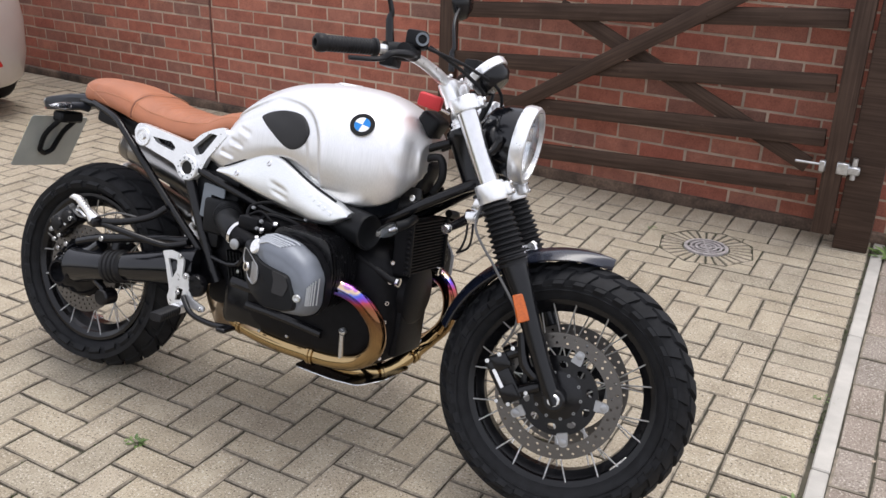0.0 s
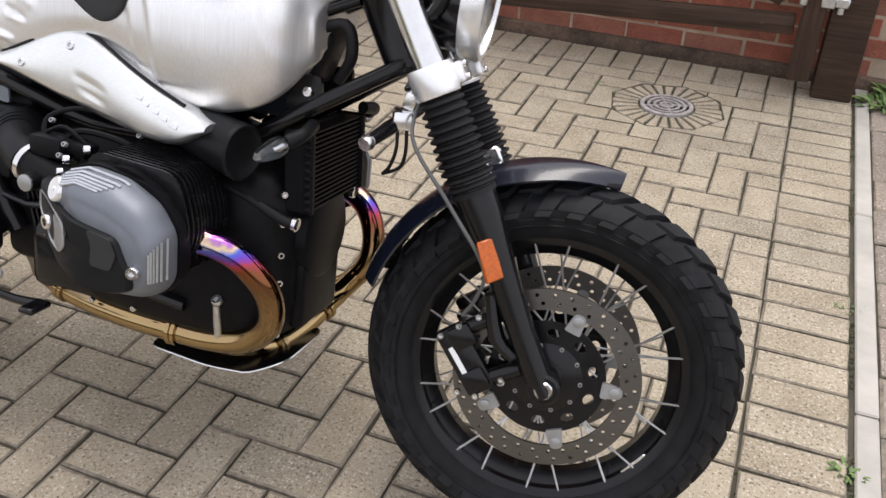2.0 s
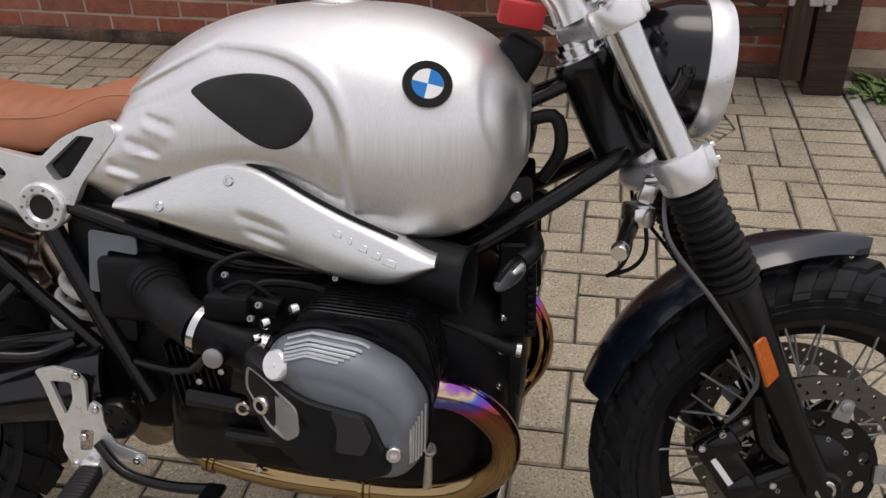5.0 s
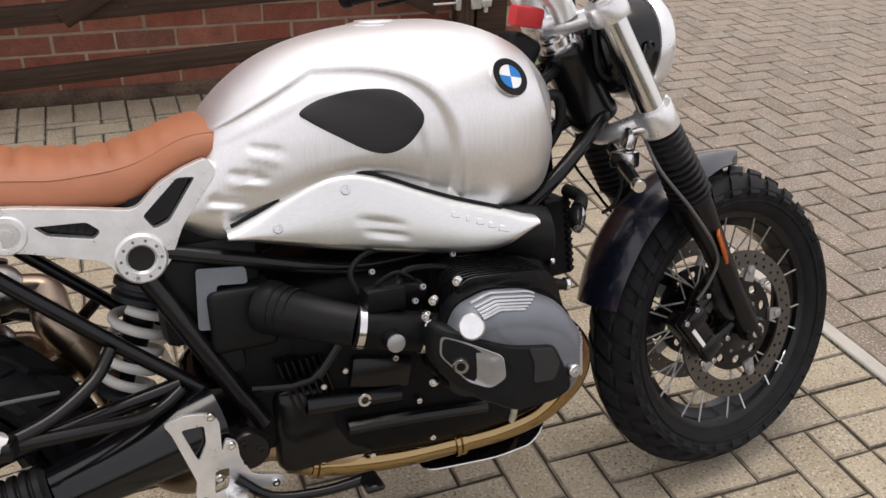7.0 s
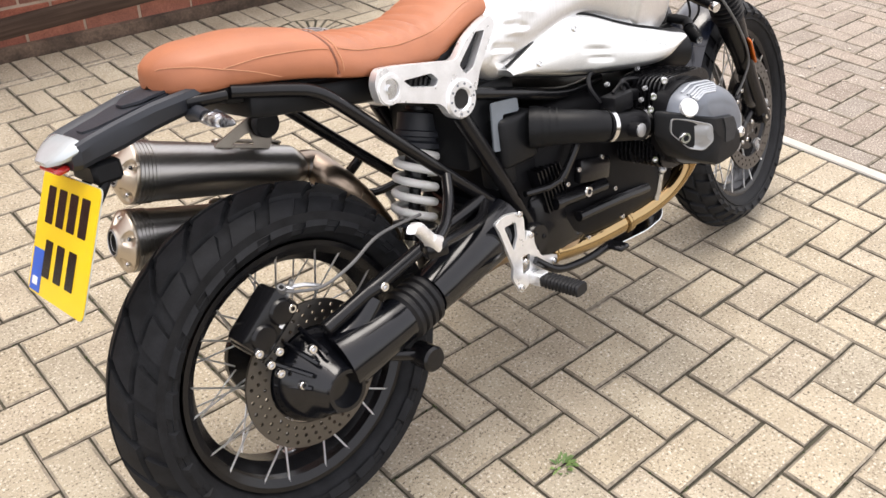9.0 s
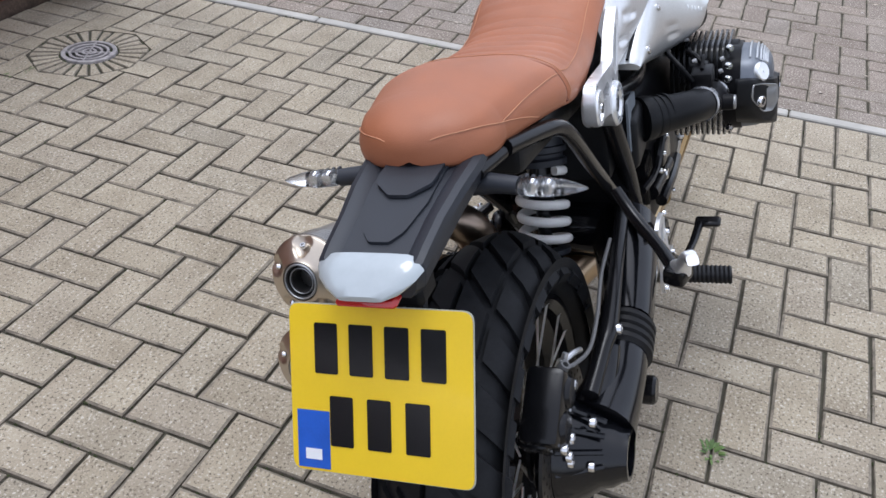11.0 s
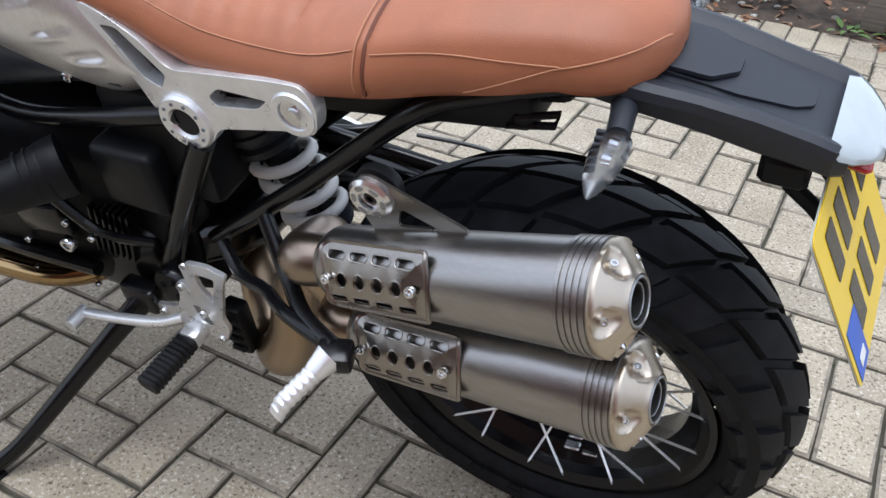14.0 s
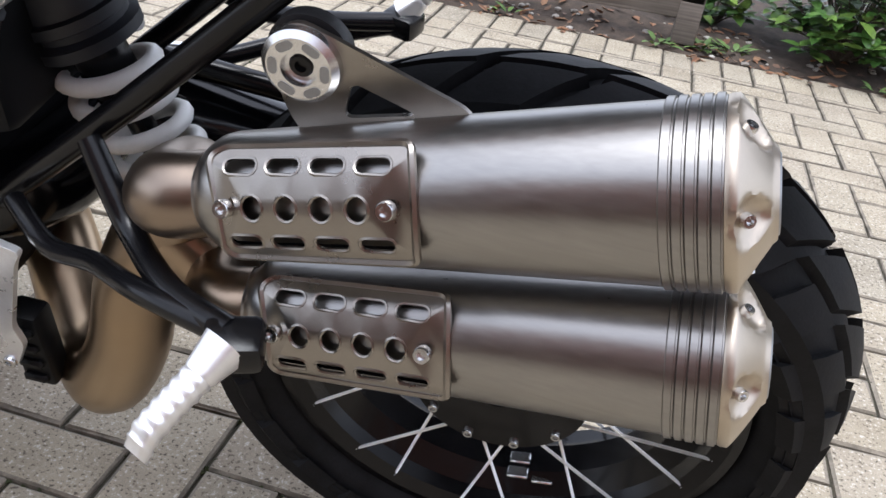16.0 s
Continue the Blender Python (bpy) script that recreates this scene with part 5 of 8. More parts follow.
for i in range(21):
    x = 0.50 + 0.50 * i / 20
    zt, zb, yo = interp(x, C_TOP) + 0.012, interp(x, C_BOT) - 0.002, interp(x, C_OUT) - 0.035
    rings.append([Vector((x, yo - 0.03 * (1 - math.sin(math.pi * j / 8) ** 0.6), zb + (zt - zb) * j / 8)) for j in range(9)] + [Vector((x, yo - 0.06, zt)), Vector((x, yo - 0.06, zb))])
loft(bm, rings)
lp = part("left_side_panel", bm, SLATE, bike, "slate black side panel under the tank", angle=50)
bm = B()
for x, z in ((0.575, 0.690), (0.70, 0.700)):
    bolt(bm, (x, interp(x, C_OUT) - 0.036, z), (0, 1, 0), 0.007, 0.005)
pieces("panel_screw", bm, STEEL, lp, "bright panel screw")

# ---- cast aluminium side plates of the rear frame
for s in (-1, 1):
    y0 = s * 0.122
    out = rounded2([(0.198, 0.744), (0.206, 0.707), (0.243, 0.703), (0.345, 0.672), (0.362, 0.643), (0.405, 0.636), (0.428, 0.655), (0.452, 0.706), (0.508, 0.776), (0.497, 0.797), (0.464, 0.787), (0.425, 0.768), (0.392, 0.737), (0.345, 0.746), (0.255, 0.762), (0.212, 0.767)], 0.014, 5)
    h1 = rounded2([(0.262, 0.735), (0.278, 0.720), (0.335, 0.706), (0.344, 0.716), (0.328, 0.731)], 0.005, 3)
    h2 = rounded2([(0.400, 0.727), (0.413, 0.707), (0.434, 0.714), (0.477, 0.772), (0.452, 0.774)], 0.005, 3)
    bm = plate(B(), out, [h1, h2], 0.018, lambda u, v, w, s=s: Vector((u, s * (0.117 + 0.06 * (0.39 - u) + w), v)))
    lathe(bm, [(0.018, 0.0), (0.034, 0.0), (0.036, 0.004), (0.036, 0.026), (0.033, 0.030), (0.021, 0.030), (0.018, 0.026)], (0.39, s * 0.112, 0.669), (0, s, 0), 36, closed=True)
    lathe(bm, [(0.012, 0.0), (0.025, 0.0), (0.027, 0.004), (0.027, 0.020), (0.025, 0.024), (0.018, 0.024), (0.017, 0.019), (0.012, 0.019)], (0.229, s * 0.124, 0.729), (0, s, 0), 32, closed=True)
    sp = part("rear_frame_plate", bm, CAST, bike, "silver cast aluminium rear frame plate", angle=30)
    soften(sp, 0.0035)
    sp.matrix_basis = Matrix.Translation((0.012, -0.013, 0.006) if s > 0 else (0.004, 0.006, 0.004))
    # the plate is solid here: a near-black disc imitates the bore's shade
    bm = lathe(B(), [(0, 0.0255), (0.0185, 0.0255), (0.0185, 0.020), (0, 0.020)], (0.39, s * 0.112, 0.669), (0, s, 0), 24)
    part("pivot_bore", bm, DARK_HOLE, sp, "dark disc for the shade in the open bore")
    bm = B()
    for i in range(10):
        a = 2 * math.pi * i / 10
        lathe(bm, [(0, 0.0312), (0.0022, 0.0312), (0.0022, 0.029)], (0.39 + 0.027 * math.cos(a), s * 0.112, 0.669 + 0.027 * math.sin(a)), (0, s, 0), 8)
    part("bore_mark", bm, GREY_PANEL, sp)
    bm = B()
    lathe(bm, [(0, 0.026), (0.008, 0.026), (0.0085, 0.021), (0.0165, 0.021), (0.0165, 0.017), (0, 0.017)], (0.229, s * 0.124, 0.729), (0, s, 0), 24)
    part("plate_bolt", bm, STEEL, sp, "bright plate bolt")
    bm = plate(B(), rounded2([(0.25, 0.742), (0.27, 0.712), (0.345, 0.697), (0.35, 0.722), (0.33, 0.742)], 0.004, 2), [], 0.003, side(s * 0.115, s))
    plate(bm, rounded2([(0.395, 0.732), (0.41, 0.708), (0.435, 0.718), (0.475, 0.775), (0.45, 0.776)], 0.004, 2), [], 0.003, side(s * 0.113, s))
    for k in range(7):
        tube(bm, [(0.262 + 0.012 * k, s * 0.120, 0.705), (0.275 + 0.012 * k, s * 0.120, 0.738)], 0.0014, 5)
    part("mesh_inset", bm, BLACK_METAL, sp, "black mesh behind the plate")

# ---- tubular frame
for s in (-1, 1):
    bm = B()
    tube(bm, [(-0.02, s * 0.085, 0.789), (0.06, s * 0.105, 0.772), (0.105, s * 0.116, 0.758), (0.145, s * 0.122, 0.728), (0.25, s * 0.122, 0.630), (0.36, s * 0.122, 0.530), (0.455, s * 0.120, 0.446)], 0.0115, 12, 5)
    part("subframe_tube", bm, BLACK_METAL, bike, "black subframe tube").matrix_basis = Matrix.Translation((-0.006 if s > 0 else 0.0, -0.020 if s > 0 else 0.006, 0.004))
    bm = tube(B(), [(0.395, s * 0.118, 0.645), (0.45, s * 0.124, 0.54), (0.507, s * 0.124, 0.428), (0.53, s * 0.12, 0.38)], [0.016, 0.016, 0.016, 0.02], 12, 4)
    part("frame_upright", bm, BLACK_METAL, bike, "black frame upright")
    bm = tube(B(), [(0.415, s * 0.115, 0.676), (0.55, s * 0.122, 0.640), (0.69, s * 0.115, 0.604), (0.82, s * 0.10, 0.600)], 0.0125, 12, 4)
    part("frame_side_tube", bm, BLACK_METAL, bike, "black frame side tube")
    bm = B()
    tube(bm, [(1.210, s * 0.030, 0.777), (1.1785, s * 0.050, 0.7565), (1.0844, s * 0.088, 0.6955), (1.01, s * 0.098, 0.647), (0.93, s * 0.10, 0.600)], [0.0150, 0.0132, 0.0132, 0.0132, 0.0132], 14, 5)
    part("frame_front_tube", bm, BLACK_METAL, bike, "black front frame tube")
    bm = B()
    plate(bm, rounded2([(1.020, 0.665), (1.085, 0.690), (1.082, 0.740), (1.030, 0.738)], 0.008, 3), [], 0.010, side(s * 0.056, s))
    tube(bm, [on_fork(0.665, s * 0.020, -0.085), (1.045, s * 0.045, 0.828), (0.98, s * 0.055, 0.800)], 0.0105, 10, 3)
    part("tank_bracket", bm, BLACK_METAL, bike, "black bracket under the tank nose")
    bm = B()
    bolt(bm, (1.062, s * 0.067, 0.713), (0, s, 0), 0.0085, 0.006)
    part("frame_bolt", bm, STEEL, bike, "bright frame bolt")
bm = lathe(B(), [(0.026, 0.535), (0.043, 0.535), (0.045, 0.540), (0.045, 0.552), (0.0425, 0.556), (0.0425, 0.664), (0.045, 0.668), (0.045, 0.684), (0.043, 0.688), (0.026, 0.688)], HEAD_AT, HEAD_DIR, 36, closed=True)
head = part("steering_head", bm, BLACK_METAL, bike, "large black steering head tube")
bm = lathe(B(), [(0.022, 0.688), (0.038, 0.688), (0.038, 0.692), (0.031, 0.6925), (0.031, 0.699), (0.033, 0.6995), (0.033, 0.706), (0.028, 0.7065), (0.028, 0.714), (0.022, 0.714)], HEAD_AT, HEAD_DIR, 32, closed=True)
part("bearing_ring", bm, STEEL, head, "bright stacked bearing rings")
bm = B()
box(bm, (0.20, 0, 0.735), (0.40, 0.18, 0.045), Matrix.Rotation(radians(9), 4, "Y"), 0.012, 2)
box(bm, (0.46, 0, 0.71), (0.18, 0.20, 0.12), None, 0.02, 2)
box(bm, (0.10, 0, 0.765), (0.26, 0.15, 0.035), Matrix.Rotation(radians(12), 4, "Y"), 0.01, 2)
pieces("seat_tray", bm, PLASTIC, bike, "black under-seat tray")

# ---- engine: cases, finned cylinders, head covers
bm = B()
sect = [(0.56, 0.30, 0.56, 0.085), (0.60, 0.27, 0.60, 0.120), (0.68, 0.255, 0.615, 0.140), (0.80, 0.25, 0.605, 0.150), (0.95, 0.25, 0.595, 0.150), (1.02, 0.262, 0.585, 0.140), (1.055, 0.285, 0.565, 0.115), (1.068, 0.32, 0.54, 0.08)]
rings = []
for x, z0, z1, w in sect:
    zc, h = (z0 + z1) / 2, (z1 - z0) / 2
    ring = []
    for j in range(28):
        a = 2 * math.pi * j / 28
        c, q = math.cos(a), math.sin(a)
        ring.append(Vector((x, w * math.copysign(abs(c) ** 0.45, c), zc + h * math.copysign(abs(q) ** 0.45, q))))
    rings.append(ring)
loft(bm, rings)
engine = part("engine", bm, BLACK_CAST, bike, "black boxer engine with finned cylinders", angle=40)
# front cover of the crankcase, with its ring of screws
bm = lathe(B(), [(0, 0.032), (0.070, 0.030), (0.082, 0.024), (0.088, 0.0)], (1.058, 0, 0.46), (1, 0, 0), 36)
box(bm, (1.066, 0, 0.36), (0.03, 0.15, 0.13), None, 0.012, 2)
part("front_cover", bm, BLACK_CAST, engine, "black front engine cover")
for s in (-1, 1):
    bm = B()
    for z in (0.30, 0.345, 0.395, 0.445, 0.50, 0.55):
        bolt(bm, (1.052, s * 0.112, z), (0.8, s * 0.6, 0), 0.0065, 0.007)
    pieces("case_screw", bm, STEEL, engine, "bright engine case screw")

for s in (-1, 1):
    off = 0.009 if s < 0 else 0.058          # the left cylinder stands a little farther forward
    side_m = Matrix.Translation((off, s * 0.017, 0.008))
    # barrel with cooling fins
    bm = B()
    for k in range(11):
        y = 0.148 + 0.0105 * k
        hw, hh = 0.098 + 0.002 * math.sin(k), 0.092
        out = rounded2([(0.872 - hw, 0.505 - hh * 0.8), (0.872 - hw * 0.7, 0.505 - hh), (0.872 + hw * 0.7, 0.500 - hh), (0.872 + hw * 1.1, 0.50), (0.872 + hw * 0.85, 0.500 + hh), (0.872 - hw * 0.75, 0.510 + hh)], 0.03, 4)
        plate(bm, out, [], 0.0038, side(s * y, s))
    cyl = part("cylinder", lathe(B(), [(0, 0.14), (0.07, 0.14), (0.07, 0.27), (0, 0.27)], (0.868, 0, 0.52), (0, s, 0), 32), BLACK_CAST, engine, "black finned cylinder barrel", side_m, angle=30)
    pieces("cooling_fin", bm, FIN, cyl, "", side_m, 30)
    # cylinder head behind the cover
    bm = B()
    rings = []
    for y, f in ((0.245, 0.98), (0.262, 1.0), (0.278, 1.0)):
        rings.append([Vector((u, s * y, v)) for u, v in [(0.852 + (p[0] - 0.852) * f, 0.522 + (p[1] - 0.522) * f) for p in rounded2([(0.752, 0.510), (0.770, 0.462), (0.804, 0.426), (0.885, 0.402), (0.952, 0.408), (0.974, 0.440), (0.974, 0.520), (0.930, 0.572), (0.830, 0.592), (0.778, 0.575)], 0.022, 4)]])
    loft(bm, rings)
    part("cylinder_head", bm, BLACK_CAST, cyl, "black cylinder head", side_m)
    # head cover: angular casting with a sloping upper face, ribs and a rear-facing filler cap
    low = [(0.756, 0.520), (0.773, 0.468), (0.804, 0.430), (0.882, 0.406), (0.950, 0.412), (0.970, 0.440), (0.970, 0.512), (0.942, 0.552), (0.890, 0.579), (0.830, 0.587), (0.782, 0.572)]
    high = [(0.806, 0.512), (0.812, 0.474), (0.828, 0.448), (0.882, 0.430), (0.928, 0.434), (0.944, 0.452), (0.946, 0.490), (0.922, 0.518), (0.880, 0.536), (0.832, 0.546), (0.810, 0.538)]
    b_low, b_high = rounded2(low, 0.016, 5), rounded2(high, 0.014, 5)

    def cover_y(t):
        """How far out the cover's side lies where its outline has shrunk by t."""
        return 0.286 + 0.0485 * math.sqrt(max(0.0, 1 - (1 - t) ** 2.3))

    rings = []
    steps = [(0.276, 0.0, 1.0), (0.284, 0.0, 1.004)] + [(cover_y(t), t, 1.0) for t in (0.02, 0.08, 0.18, 0.30, 0.44, 0.58, 0.72, 0.86, 1.0)] + [(0.3356, 1.0, 0.93), (0.3362, 1.0, 0.6), (0.3365, 1.0, 0.2)]
    for y, t, f in steps:
        rings.append([Vector((0.876 + (p[0] + t * (q[0] - p[0]) - 0.876) * f, s * (y - 0.55 * t * max(0.0, 0.826 - (0.876 + (p[0] + t * (q[0] - p[0]) - 0.876) * f))), 0.492 + (p[1] + t * (q[1] - p[1]) - 0.492) * f)) for p, q in zip(b_low, b_high)])
    hc = part("head_cover", loft(B(), rings), HEADCOVER, cyl, "grey painted cylinder head cover", side_m, angle=60)
    up_low, up_high = sorted(low[6:]), sorted(high[6:])
    bm = B()
    for k in range(6):
        t = 0.015 + 0.075 * k
        run = []
        for j in range(14):
            g = j / 13
            x = 0.800 + 0.012 * t + g * (0.100 - 0.007 * k)
            z0, z1 = interp(x, up_low), interp(max(x, 0.811), up_high)
            run.append(Vector((x, s * (cover_y(t) - 0.0004), z0 + t * (z1 - z0) + 0.0006)))
        tube(bm, run, 0.0024, 6)
    for k in range(6):
        t = 0.05 + 0.10 * k
        run = [Vector((0.9705 + t * (0.946 - 0.970), s * (cover_y(t) - 0.0006), 0.446 + (0.064 - 0.004 * k) * j / 6)) for j in range(7)]
        tube(bm, run, 0.0020, 6)
    pieces("cover_rib", bm, RIB, hc, "bright-edged cooling rib", side_m)
    bm = lathe(B(), [(0, 0.007), (0.0165, 0.007), (0.0190, 0.004), (0.0200, -0.016)], (0.792, s * 0.3145, 0.551), (-0.45, s * 0.82, 0.35), 32)
    lathe(bm, [(0, 0.0085), (0.003, 0.0085), (0.003, 0.006)], (0.792, s * 0.3145, 0.551), (-0.45, s * 0.82, 0.35), 10)
    part("oil_cap", bm, CAST, hc, "round silver oil filler cap", side_m)
    # black guard across the lower half, with a grey inset and two bolts
    out = rounded2([(0.742, 0.556), (0.738, 0.502), (0.762, 0.466), (0.790, 0.444), (0.848, 0.418), (0.908, 0.420), (0.936, 0.432), (0.936, 0.450), (0.925, 0.474), (0.910, 0.508), (0.845, 0.520), (0.80, 0.534), (0.775, 0.545)], 0.012, 4)
    bm = B()
    rings = []
    for y, f in ((0.270, 1.0), (0.322, 1.02), (0.338, 0.99), (0.3435, 0.93), (0.3445, 0.62), (0.345, 0.25)):
        rings.append([Vector((0.856 + (u - 0.856) * f, s * (y - (0.55 * max(0.0, 0.826 - (0.856 + (u - 0.856) * f)) if y > 0.3 else 0.0)), 0.468 + (v - 0.468) * f)) for u, v in out])
    loft(bm, rings)
    gd = part("cylinder_guard", bm, PLASTIC, cyl, "black plastic cylinder guard", side_m)
    bm = B()
    rings = []
    ins = rounded2([(0.749, 0.542), (0.746, 0.512), (0.780, 0.471), (0.808, 0.461), (0.828, 0.478), (0.825, 0.512), (0.778, 0.533)], 0.008, 4)
    for y, f in ((0.336, 1.0), (0.3460, 0.99), (0.3465, 0.95), (0.3440, 0.86), (0.3425, 0.62)):
        rings.append([Vector((0.786 + (u - 0.786) * f, s * (y - 0.55 * max(0.0, 0.826 - u)), 0.500 + (v - 0.500) * f)) for u, v in ins])
    loft(bm, rings)
    part("guard_inset", bm, GUARD_INSET, gd, "grey hollow inset with a bolt", side_m)
    bm = plate(B(), rounded2([(0.864, 0.513), (0.903, 0.506), (0.914, 0.482), (0.904, 0.458), (0.870, 0.460), (0.873, 0.490)], 0.006, 3), [], 0.004, side(s * 0.3425, s))
    part("guard_pad", bm, PAD, gd, "matt black pad", side_m)
    bm = B()
    bolt(bm, (0.776, s * 0.308, 0.497), (-0.4, s * 0.9, 0), 0.0125, 0.014)
    bolt(bm, (0.938, s * 0.336, 0.462), (0.2, s, 0), 0.0105, 0.010)
    for x, z in ((0.762, 0.578), (0.750, 0.556), (0.756, 0.452), (0.80, 0.600)):
        bolt(bm, (x, s * 0.255, z), (-0.7, s * 0.7, 0), 0.007, 0.009)
    pieces("head_bolt", bm, STEEL, hc, "bright head bolt", side_m)
    # throttle body, clamps and the pipe to the air box
    duct_m = Matrix.Translation((off - 0.012, 0.003 if s < 0 else 0.012, -0.006))
    bm = tube(B(), [(0.560, s * 0.140, 0.578), (0.568, s * 0.150, 0.577), (0.590, s * 0.178, 0.574), (0.625, s * 0.214, 0.569), (0.666, s * 0.236, 0.559)], [0.041, 0.041, 0.0345, 0.0315, 0.0305], 24, 4)
    ip = part("intake_pipe", bm, PLASTIC, engine, "black rubber intake pipe", duct_m)
    for k in range(3):
        p = Vector((0.575 + 0.009 * k, s * (0.159 + 0.010 * k), 0.576))
        rib = lathe(B(), [(0.030, -0.002), (0.0395 - 0.002 * k, -0.002), (0.0395 - 0.002 * k, 0.002), (0.030, 0.002)], p, (0.65, s * 0.75, -0.1), 24)
        part("pipe_rib", rib, PLASTIC, ip, "", duct_m)
    bm = tube(B(), [(0.664, s * 0.236, 0.560), (0.70, s * 0.243, 0.550), (0.758, s * 0.248, 0.536), (0.785, s * 0.25, 0.531)], [0.029, 0.030, 0.030, 0.028], 24, 3)
    lathe(bm, [(0, 0.018), (0.014, 0.018), (0.015, 0.014), (0.015, -0.02)], (0.706, s * 0.272, 0.545), (0, s, 0), 20)
    box(bm, (0.71, s * 0.235, 0.595), (0.06, 0.04, 0.035), None, 0.006, 2)
    tube(bm, [(0.68, s * 0.22, 0.60), (0.675, s * 0.20, 0.63), (0.72, s * 0.17, 0.645), (0.80, s * 0.16, 0.63)], 0.0045, 8, 5)
    tube(bm, [(0.73, s * 0.24, 0.605), (0.75, s * 0.22, 0.622), (0.80, s * 0.2, 0.615), (0.84, s * 0.2, 0.605)], 0.0055, 8, 5)
    box(bm, (0.752, s * 0.225, 0.598), (0.05, 0.035, 0.022), Matrix.Rotation(0.2, 4, "Y"), 0.005, 2)
    tube(bm, [(0.70, s * 0.235, 0.615), (0.735, s * 0.235, 0.628), (0.77, s * 0.225, 0.60)], 0.0035, 8, 4)
    tb = part("throttle_body", bm, BLACK_CAST, engine, "black throttle body with cables", duct_m)
    for p, d in (((0.671, s * 0.237, 0.558), (0.96, s * 0.16, -0.22)), ((0.761, s * 0.2485, 0.536), (0.97, s * 0.1, -0.18))):
        bm = lathe(B(), [(0.030, -0.0055), (0.0335, -0.005), (0.0335, 0.005), (0.030, 0.0055)], p, d, 28, closed=True)
        part("hose_clamp", bm, STEEL, tb, "bright steel hose clamp", duct_m)
    bm = B()
    bolt(bm, (0.706, s * 0.291, 0.545), (0, s, 0), 0.0135, 0.004, False)
    for p in ((0.748, s * 0.262, 0.59), (0.76, s * 0.264, 0.61), (0.70, s * 0.22, 0.63), (0.84, s * 0.19, 0.625)):
        bolt(bm, p, (0, s, 0.4), 0.0045, 0.007)
    pieces("throttle_screw", bm, GUARD_INSET, tb, "", duct_m)

# air box behind the engine, with its grey panel
ab = part("air_box", box(B(), (0.485, 0, 0.60), (0.15, 0.22, 0.16), None, 0.016, 2), PLASTIC, bike, "black air box")
for s in (-1, 1):
    bm = box(B(), (0.521, s * 0.112, 0.560), (0.098, 0.066, 0.098), None, 0.012, 3)
    part("air_box_end", bm, PLASTIC, ab, "black air box end with the duct's mouth")
    bm = box(B(), (0.490, s * 0.105, 0.500), (0.060, 0.045, 0.06), None, 0.010, 2)
    part("air_box_foot", bm, PLASTIC, ab)
for s in (-1, 1):
    if s > 0:
        continue
    bm = plate(B(), rounded2([(0.463, 0.645), (0.533, 0.638), (0.534, 0.612), (0.489, 0.617), (0.482, 0.550), (0.456, 0.553)], 0.006, 3), [], 0.004, side(s * 0.131, s))
    part("air_box_panel", bm, GREY_PANEL, ab, "grey plastic panel")

# gearbox, clutch housing and small fittings low down
gb = part("gearbox", box(B(), (0.56, 0, 0.42), (0.16, 0.22, 0.22), None, 0.03, 3), BLACK_CAST, engine, "black gearbox housing", angle=30)
bm = B()
box(bm, (0.64, 0, 0.35), (0.18, 0.26, 0.16), None, 0.03, 3)
tube(bm, [(0.60, -0.14, 0.40), (0.75, -0.15, 0.392)], 0.016, 12)
for k in range(7):
    box(bm, (0.575 + 0.011 * k, -0.125, 0.43), (0.004, 0.03, 0.10), Matrix.Rotation(-0.25, 4, "Y"), 0.001)
    box(bm, (0.575 + 0.011 * k, 0.125, 0.43), (0.004, 0.03, 0.10), Matrix.Rotation(-0.25, 4, "Y"), 0.001)
for s in (-1, 1):
    box(bm, (0.72, s * 0.148, 0.435), (0.10, 0.02, 0.05), Matrix.Rotation(0.2, 4, "Y"), 0.006, 2)
    tube(bm, [(0.62, s * 0.152, 0.45), (0.655, s * 0.16, 0.50), (0.69, s * 0.16, 0.55)], 0.008, 8, 3)
    tube(bm, [(0.52, s * 0.14, 0.448), (0.61, s * 0.152, 0.448), (0.67, s * 0.158, 0.52)], 0.007, 8, 3)
    tube(bm, [(0.66, s * 0.15, 0.35), (0.78, s * 0.155, 0.345), (0.90, s * 0.15, 0.33)], 0.012, 10, 3)
pieces("gearbox_fitting", bm, BLACK_METAL, gb, "", None, 30)
for s in (-1, 1):
    bm = B()
    bolt(bm, (0.688, s * 0.150, 0.397), (0, s, 0), 0.0125, 0.012)
    for p in ((0.78, s * 0.152, 0.372), (0.745, s * 0.152, 0.455), (0.66, s * 0.158, 0.455), (0.80, s * 0.152, 0.30), (0.70, s * 0.135, 0.285), (0.625, s * 0.155, 0.435)):
        bolt(bm, p, (0, s, 0), 0.0055, 0.007)
    pieces("gearbox_bolt", bm, STEEL, gb, "bright gearbox bolt")

